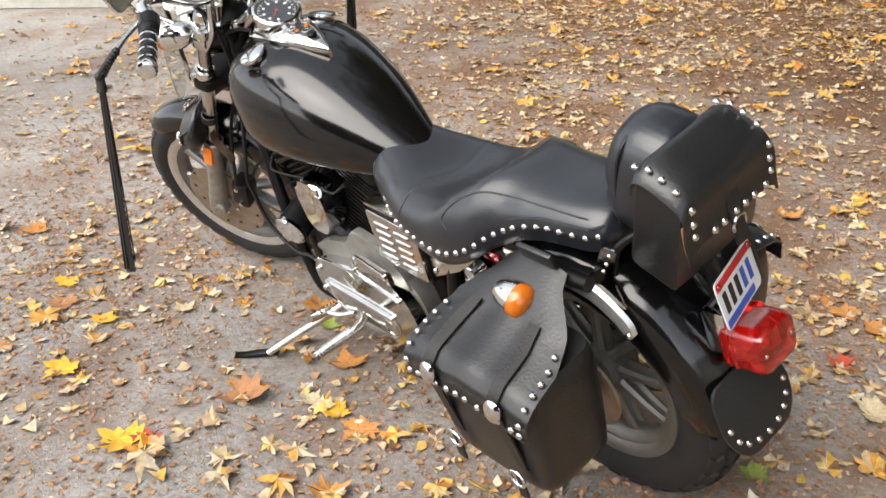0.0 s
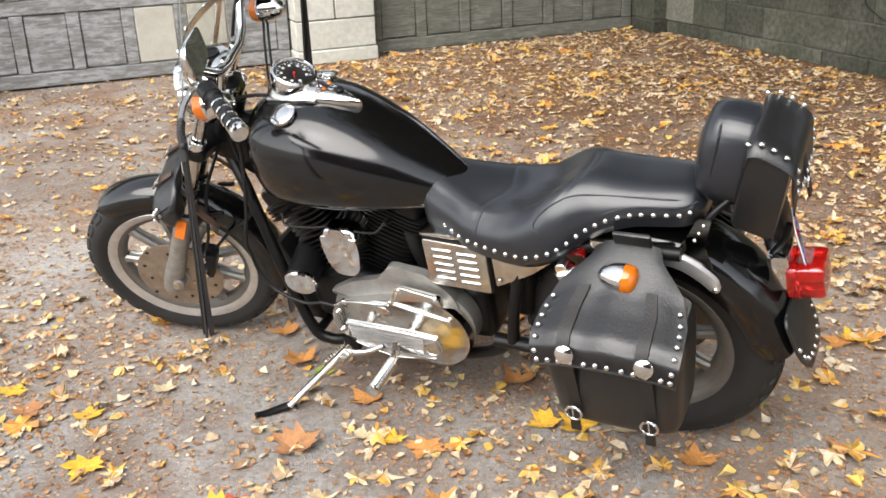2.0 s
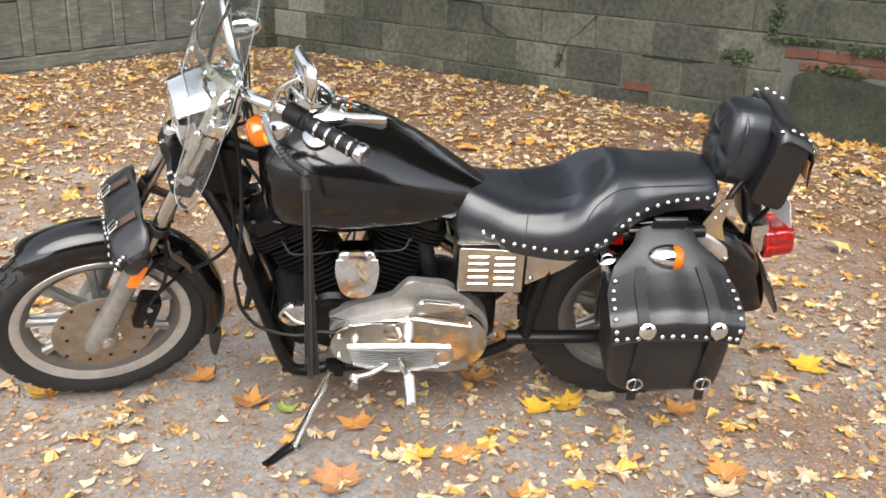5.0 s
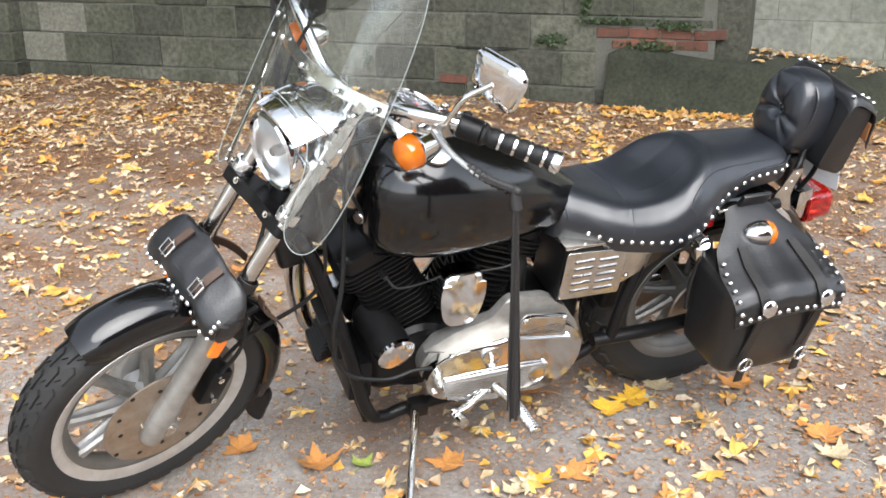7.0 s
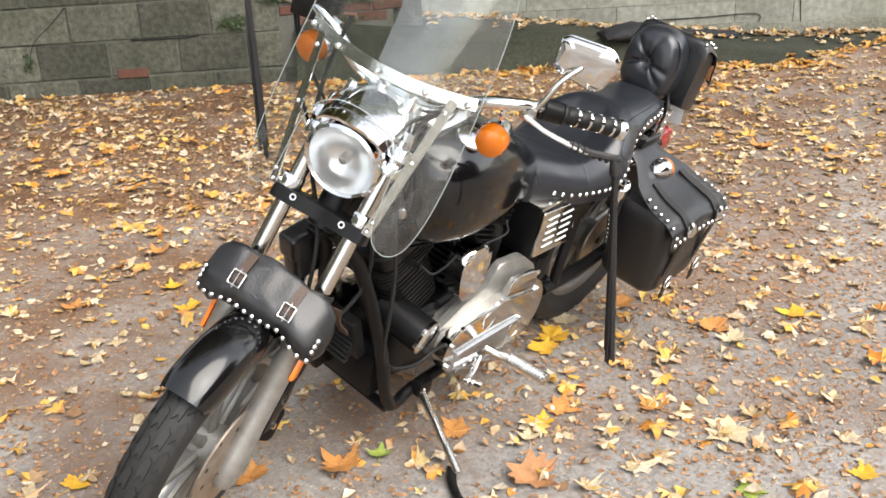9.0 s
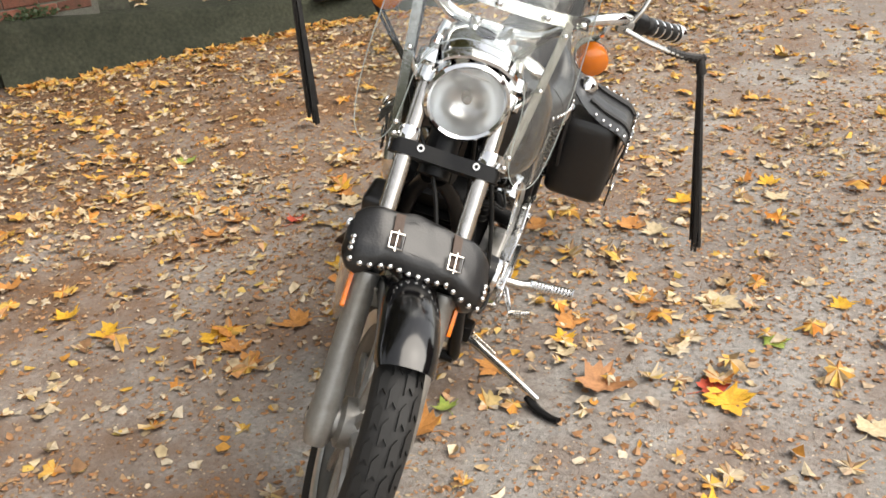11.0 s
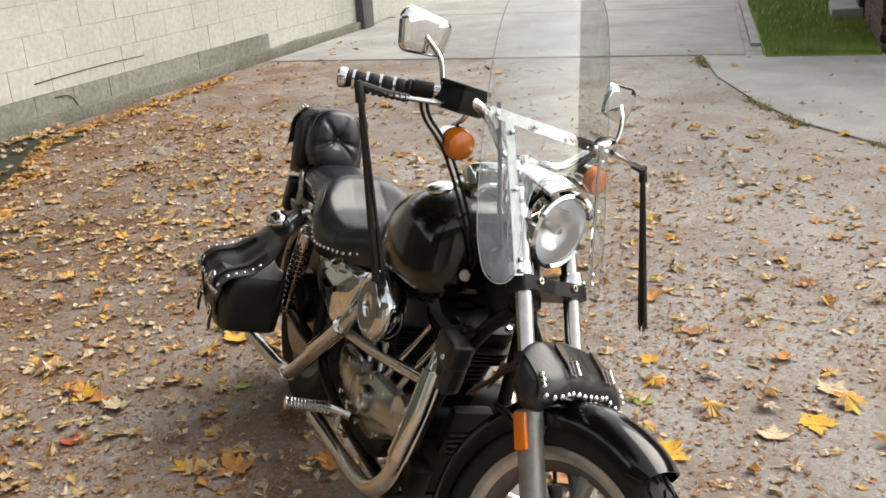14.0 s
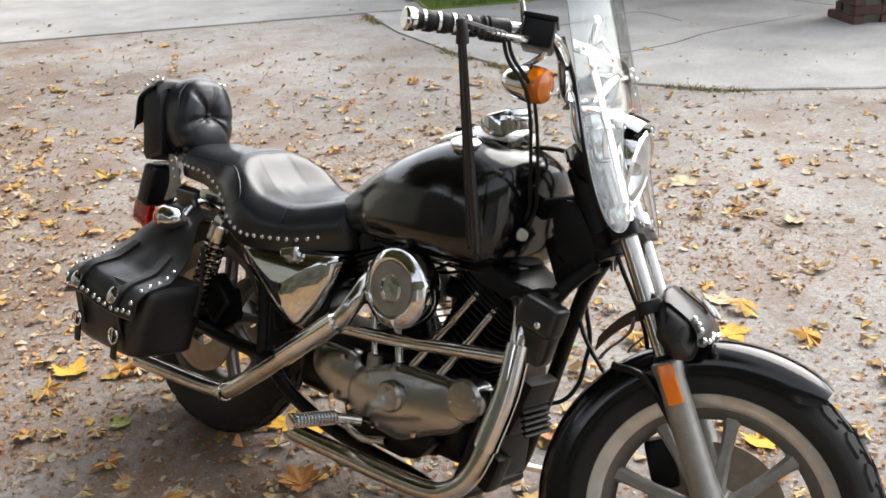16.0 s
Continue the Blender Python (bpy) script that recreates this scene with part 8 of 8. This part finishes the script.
# ---------------- hanging fringes ----------------
def fringe(top, length, seed, label):
    """A bunch of thin leather thongs hanging straight down from a lever's end."""
    r = random.Random(seed)
    top = Vector(top)
    fr = thing("lever_fringe", label, "fringe", "fringes on the levers", Matrix.Translation(top))
    part("knot", a_tube(B(), [(0, 0, 0.012), (0.002, 0, -0.005), (0, 0.001, -0.028)], [0.0085, 0.0115], 10), M_STRAP, fr)
    for k in range(20):
        a = r.uniform(0, 6.283)
        d = Vector((math.cos(a), math.sin(a), 0)) * r.uniform(0.002, 0.012)
        L = length * r.uniform(0.88, 1.02)
        sway = Vector((r.uniform(-1, 1), r.uniform(-1, 1), 0)) * 0.004
        w = Vector((math.cos(a + 1.3), math.sin(a + 1.3), 0)) * 0.0032
        rows = [[d * (0.5 + 0.8 * f) + sway * f * f + w * q + Vector((0, 0, -L * f)) for q in (-1, 1)] for f in [j / 8 for j in range(9)]]
        part("thong", sheet(rows, 0.0022), M_STRAP, fr)
    return fr


def lever_tip(sgn):
    return BIKE @ BAR @ Vector((0.970, 0.452 * sgn, 1.087))


fringe(lever_tip(1), 0.44, 1, "long black leather fringe hanging from the clutch lever")
fringe(lever_tip(-1), 0.42, 2, "long black leather fringe hanging from the brake lever")


# ---------------- fallen leaves ----------------
def leaf_material(name, stops, rough=0.75):
    """Leaf colours picked leaf by leaf from a ramp, with mottling and veins of wear."""
    m = bpy.data.materials.new(name)
    m.use_nodes = True
    n, l = m.node_tree.nodes, m.node_tree.links
    b = n["Principled BSDF"]
    b.inputs["Roughness"].default_value = rough
    b.inputs["Specular IOR Level"].default_value = 0.3
    g = n.new("ShaderNodeNewGeometry")
    r = n.new("ShaderNodeValToRGB")
    r.color_ramp.interpolation = 'LINEAR'
    els = r.color_ramp.elements
    for k, (p, c) in enumerate(stops):
        e = els[k] if k < 2 else els.new(p)
        e.position, e.color = p, (*c, 1)
    l.new(g.outputs["Random Per Island"], r.inputs["Fac"])
    co = n.new("ShaderNodeTexCoord")
    t = n.new("ShaderNodeTexNoise")
    t.inputs["Scale"].default_value, t.inputs["Detail"].default_value = 55, 4
    l.new(co.outputs["Object"], t.inputs["Vector"])
    mr = n.new("ShaderNodeMapRange")
    mr.inputs["From Min"].default_value, mr.inputs["From Max"].default_value = 0.3, 0.7
    mr.inputs["To Min"].default_value, mr.inputs["To Max"].default_value = 0.62, 1.15
    l.new(t.outputs["Fac"], mr.inputs["Value"])
    x = n.new("ShaderNodeMix")
    x.data_type, x.blend_type = 'RGBA', 'MULTIPLY'
    x.inputs[0].default_value = 1.0
    l.new(r.outputs["Color"], x.inputs[6])
    l.new(mr.outputs["Result"], x.inputs[7])
    l.new(x.outputs[2], b.inputs["Base Color"])
    return m


CREAM, STRAW, YELLOW, TAN = (0.61, 0.53, 0.41), (0.55, 0.42, 0.23), (0.61, 0.42, 0.11), (0.40, 0.27, 0.155)
BROWN, ORANGE, RED, GREEN = (0.20, 0.105, 0.05), (0.56, 0.20, 0.025), (0.48, 0.075, 0.03), (0.22, 0.30, 0.05)
M_BITS = leaf_material("leaf_crumbs", [(0.0, (0.26, 0.125, 0.055)), (1.0, CREAM), (0.28, (0.36, 0.20, 0.10)), (0.48, (0.42, 0.265, 0.145)), (0.6, (0.48, 0.35, 0.22)), (0.72, (0.38, 0.195, 0.085)), (0.84, (0.48, 0.36, 0.22))])
M_LITTER = leaf_material("leaf_litter", [(0.0, BROWN), (1.0, (0.56, 0.47, 0.34)), (0.16, TAN), (0.30, CREAM), (0.42, STRAW), (0.50, YELLOW), (0.57, (0.58, 0.34, 0.06)), (0.66, (0.52, 0.21, 0.05)), (0.74, CREAM), (0.84, (0.55, 0.44, 0.28)), (0.93, (0.42, 0.30, 0.16))])
M_MAPLES = leaf_material("maple_leaves", [(0.0, TAN), (1.0, STRAW), (0.18, ORANGE), (0.34, YELLOW), (0.5, (0.58, 0.30, 0.06)), (0.64, YELLOW), (0.76, ORANGE), (0.88, (0.5, 0.36, 0.2))])


def maple_outline():
    """Half of a five-lobed leaf, stalk at the origin, tip along +y; mirrored for the whole."""
    h = [(0.0, 0.0), (0.14, -0.07), (0.34, -0.10), (0.30, 0.05), (0.50, 0.16), (0.42, 0.24), (0.62, 0.42), (0.42, 0.42), (0.36, 0.50), (0.20, 0.44), (0.26, 0.66), (0.14, 0.66), (0.10, 0.80), (0.0, 1.0)]
    return h + [(-x, y) for x, y in h[-2:0:-1]]


LEAF = np.array(maple_outline())


def scatter(name, outline, n, place, size, curl, label, material, seed):
    """One mesh of n curled leaves, each its own island, fanned from a middle point."""
    r = np.random.RandomState(seed)
    xy = place(n, r)
    n = len(xy)
    k = len(outline)
    pts = np.concatenate([outline, [[0.0, 0.42]]]) - [0, 0.45]
    P = np.repeat(pts[None], n, 0)
    P = P * (1 + 0.16 * r.randn(n, k + 1, 1)).clip(0.6, 1.5)
    sz = size(n, r)[:, None, None]
    q = P * np.stack([0.75 + 0.4 * r.rand(n), np.ones(n)], 1)[:, None]
    cu, fold = curl * (0.3 + r.rand(n))[:, None], curl * r.randn(n)[:, None]
    z = (q ** 2).sum(-1) * cu * np.sign(r.rand(n) - 0.25)[:, None] + np.abs(q[..., 0]) * fold + 0.05 * r.randn(n, k + 1)
    v = np.concatenate([q, z[..., None]], -1) * sz
    a = r.rand(n) * 6.283
    tx, ty = r.randn(n) * 0.13, r.randn(n) * 0.13
    v[..., 2] += v[..., 0] * tx[:, None] + v[..., 1] * ty[:, None]
    c, s = np.cos(a)[:, None], np.sin(a)[:, None]
    X, Yv = v[..., 0] * c - v[..., 1] * s, v[..., 0] * s + v[..., 1] * c
    Z = v[..., 2] - v[..., 2].min(1, keepdims=True) + 0.0015
    Z = np.minimum(Z, 0.05) + xy[:, 2:3]
    V = np.stack([X + xy[:, :1], Yv + xy[:, 1:2], Z], -1).reshape(-1, 3)
    base = (np.arange(n) * (k + 1))[:, None, None]
    idx = np.stack([np.arange(k), (np.arange(k) + 1) % k, np.full(k, k)], 1)[None]
    F = (base + idx).reshape(-1, 3)
    return tagged(part(name, (V.tolist(), [], F.tolist()), material, None), label, "leaves", kind="stuff")


_S, _T, _C = np.array(WAY_S), np.array(WAY_T), np.array(CORNER)


def over_yard(near_wall, tmax=8.0, floor=0.42):
    """Places strewn over the yard, thicker towards the block wall and thin on the driveway."""
    def place(n, r):
        m = n * 4
        s, t = -0.1 + 14.5 * r.rand(m), 0.03 + tmax * r.rand(m)
        w = np.exp(-t / 3.2) * near_wall + floor
        w *= np.clip((12.0 - s) / 5.0, 0.08, 1) * np.clip(1.25 - np.maximum(0, t - 4.8) / 3.0, 0.25, 1)
        w = w / (near_wall * 0.6 + floor)
        clump = np.array([noise.noise((a * 0.9, b * 0.9, 0.3)) for a, b in zip(s[::1], t[::1])])
        w *= np.clip(0.85 + 0.9 * clump, 0.25, 1.6)
        ok = (r.rand(m) < w) & ~((s > 12.8) & (t > 5.0)) & ~((t < 0.22) & (s > 5.0) & (s < 9.5)) & ~((np.abs(s) < 0.55) & (t > 6.1))
        s, t = s[ok][:n], t[ok][:n]
        p = _C[None] + s[:, None] * _S + t[:, None] * _T
        # nothing lies inside the tyres
        c1, c2 = np.hypot(p[:, 0] - 0.0, (p[:, 1] + 0.06) * 1.6), np.hypot(p[:, 0] - 1.5, (p[:, 1] + 0.02) * 1.6)
        return p[(c1 > 0.10) & (c2 > 0.10)]
    return place


def near_bike(n, r):
    """Places round the motorcycle, where the camera passes nearest."""
    p = np.stack([-1.8 + 5.2 * r.rand(n), -2.2 + 4.6 * r.rand(n), np.zeros(n)], 1)
    c1, c2 = np.hypot(p[:, 0] - 0.0, (p[:, 1] + 0.06) * 1.6), np.hypot(p[:, 0] - 1.5, (p[:, 1] + 0.02) * 1.6)
    cl = np.array([noise.noise((a * 1.3, b * 1.3, 5.3)) for a, b in p[:, :2]])
    return p[(c1 > 0.10) & (c2 > 0.10) & (r.rand(n) < 0.65 + cl)]


CHIP = np.array([(0, 0), (0.42, 0.30), (0.25, 0.85), (-0.12, 1.0), (-0.40, 0.45)])
scatter("leaf_crumbs", CHIP, 42000, over_yard(1.2), lambda n, r: 0.006 + 0.020 * r.rand(n) ** 2.2, 0.5, "crumbs of dry leaves strewn over the yard", M_BITS, 1)
scatter("leaf_crumbs", CHIP, 60000, near_bike, lambda n, r: 0.003 + 0.011 * r.rand(n) ** 2, 0.5, "fine dry leaf crumbs on the asphalt", M_BITS, 2)
M_CHAFF = leaf_material("brown_chaff", [(0.0, (0.24, 0.115, 0.05)), (1.0, (0.48, 0.34, 0.20)), (0.25, (0.34, 0.175, 0.08)), (0.5, (0.44, 0.25, 0.125)), (0.75, (0.36, 0.165, 0.07))])
scatter("leaf_chaff", CHIP, 52000, over_yard(3.2, 6.0), lambda n, r: 0.007 + 0.016 * r.rand(n) ** 1.6, 0.5, "brown leaf chaff lying thickest towards the walls", M_CHAFF, 12)
scatter("leaf_chaff", CHIP, 22000, near_bike, lambda n, r: 0.006 + 0.014 * r.rand(n) ** 1.6, 0.4, "brown leaf chaff round the motorcycle", M_CHAFF, 13)
scatter("leaf_litter", CHIP, 10000, over_yard(1.7, 8.0, 0.25), lambda n, r: 0.018 + 0.026 * r.rand(n), 0.6, "broken pale dry leaves lying over the yard", M_LITTER, 3)
scatter("leaf_litter", LEAF, 4000, over_yard(2.8, 8.0, 0.16), lambda n, r: 0.030 + 0.042 * r.rand(n), 0.28, "small curled maple leaves, thickest along the wall", M_LITTER, 4)
scatter("maple_leaf_litter", LEAF, 520, over_yard(2.8, 8.0, 0.2), lambda n, r: 0.055 + 0.05 * r.rand(n), 0.26, "yellow and orange maple leaves strewn over the yard", M_MAPLES, 5)
def on_ledge(n, r):
    """Leaves caught along the wall's foot on top of the ledge."""
    s, t = 5.2 + 4.6 * r.rand(n), np.where(r.rand(n) < 0.8, -0.50 + 0.05 * r.randn(n), -0.1 - 0.4 * r.rand(n))
    t = np.clip(t + 0.05 * (s - 5.75), -0.6, 0.0)
    p = _C[None] + s[:, None] * _S + t[:, None] * _T
    p[:, 2] = [ledge_height(q) + 0.014 for q in s]
    return p


def below_ledge(n, r):
    """Leaves drifted against the foot of the ledge and of the wall beyond it."""
    s = 5.1 + 7.0 * r.rand(n) ** 1.2
    t = 0.15 + np.array([ledge_foot(q) if q < 8.6 else ledge_foot(q) * max(0, 1 - (q - 8.6) / 0.8) - 0.25 for q in s]) + 0.09 * np.abs(r.randn(n))
    return _C[None] + s[:, None] * _S + t[:, None] * _T


scatter("leaf_litter", LEAF, 460, on_ledge, lambda n, r: 0.035 + 0.05 * r.rand(n), 0.4, "dry leaves gathered on top of the ledge", M_LITTER, 6)
scatter("leaf_litter", LEAF, 620, below_ledge, lambda n, r: 0.035 + 0.045 * r.rand(n), 0.4, "yellow leaves drifted along the foot of the ledge", M_MAPLES, 7)

# single leaves that lie in plain view round the motorcycle
LEAF_PAINT = {k: mat("leaf_" + n, c, 0.7, var=0.7, var_scale=45, color2=d, fine=0.25, fine_scale=160) for k, n, c, d in (
    ("o", "orange", (0.56, 0.255, 0.065), (0.36, 0.15, 0.05)), ("y", "yellow", (0.70, 0.42, 0.03), (0.60, 0.28, 0.04)), ("c", "cream", (0.62, 0.52, 0.34), (0.42, 0.30, 0.16)),
    ("b", "brown", (0.42, 0.20, 0.08), (0.22, 0.10, 0.05)), ("r", "red", (0.50, 0.08, 0.035), (0.40, 0.05, 0.03)), ("g", "green", (0.22, 0.32, 0.06), (0.36, 0.36, 0.07)))}
LEAF_WORD = {"o": "curled orange-brown maple leaf", "y": "bright yellow maple leaf", "c": "pale cream dry maple leaf", "b": "withered brown maple leaf", "r": "small red maple leaf", "g": "small green leaf"}
LAID = """0.80 0.50 b 13;0.82 0.81 y 12;0.76 0.77 r 8;0.27 0.10 y 9;0.19 0.06 y 11;1.08 0.08 o 11;0.97 0.12 g 6;0.49 0.35 o 10;0.58 0.34 y 7;-0.14 0.08 o 10;-0.15 0.49 c 9;0.87 1.28 y 11;0.85 1.14 c 9
0.33 0.74 c 12;0.33 0.52 o 9;-0.04 -1.05 o 9;-0.07 -0.81 r 7;0.24 -0.50 y 8;0.33 -0.37 o 11;-0.61 -1.62 g 9;0.82 -1.03 y 9;0.57 2.26 c 10;0.78 0.19 o 10;1.26 -0.05 o 10;0.66 0.36 c 6;0.08 -1.07 o 9;-0.34 -0.72 o 8
0.78 -0.65 y 10;0.81 -0.57 o 9;0.65 -0.47 o 11;0.89 -0.50 o 9;-0.64 0.84 y 9;-0.51 0.89 c 9;-0.20 1.37 o 10;0.14 1.33 b 8;0.51 0.91 g 7;-0.43 0.55 y 9;-2.02 1.04 c 9;-0.19 0.42 o 10;-0.03 2.41 c 13;0.46 1.48 o 8;0.44 -0.09 o 11
-0.03 1.96 b 8;0.71 1.48 c 10;-0.21 -0.25 g 7;-0.62 -0.19 y 12;-0.38 -0.78 y 10;-0.38 -2.36 c 10;1.22 0.82 y 10;1.43 0.61 y 8;1.34 0.40 c 7;0.06 0.01 c 10;2.22 0.56 o 10;1.59 0.68 b 9;1.75 0.61 y 9;-0.25 -0.66 c 10;0.61 -1.58 o 10
1.55 -0.36 y 8;0.75 -1.23 y 9;1.06 -1.36 o 9;-2.06 -0.39 o 12;0.27 1.07 y 7"""
rl = random.Random(11)
for item in LAID.replace("\n", ";").split(";"):
    x, y, kind, cm = item.split()
    x, y, size = float(x), float(y), float(cm) / 100
    bm = B()
    ring = [Vector((a * rl.uniform(0.88, 1.1) * size, (b - 0.42) * rl.uniform(0.92, 1.08) * size, 0)) for a, b in maple_outline()]
    mid = [p * 0.5 for p in ring]
    cu, fo = rl.uniform(0.6, 2.2), rl.uniform(-0.15, 0.25)
    def lift(p):
        return cu * (p.x * p.x + p.y * p.y) / size * 0.35 + fo * abs(p.x) * 0.5 + 0.06 * size * noise.noise(p * 45 + Vector((x * 9, y * 9, 0))) + 0.002
    vr = [bm.verts.new((p.x, p.y, lift(p))) for p in ring]
    vm = [bm.verts.new((p.x, p.y, lift(p) + 0.0008)) for p in mid]
    vc = bm.verts.new((0, 0, 0.0025))
    n = len(vr)
    for k in range(n):
        bm.faces.new([vr[k], vr[(k + 1) % n], vm[(k + 1) % n], vm[k]])
        bm.faces.new([vm[k], vm[(k + 1) % n], vc])
    low = min(v.co.z for v in bm.verts)
    for v in bm.verts:
        v.co.z += 0.0025 - low
    leaf = thing("maple_leaf", LEAF_WORD[kind] + " lying on the asphalt", "leaf", "leaves on the ground", Matrix.Translation((x, y, 0)) @ Matrix.Rotation(rl.uniform(0, 6.28), 4, 'Z'))
    part("blade", bm, LEAF_PAINT[kind], leaf, sharp=50)
    part("stalk", a_tube(B(), [(0, -0.40 * size, 0.004), (0.08 * size, -0.65 * size, 0.006), (0.02 * size, -0.95 * size, 0.003)], [0.0012, 0.0009], 5, 4), LEAF_PAINT[kind], leaf)
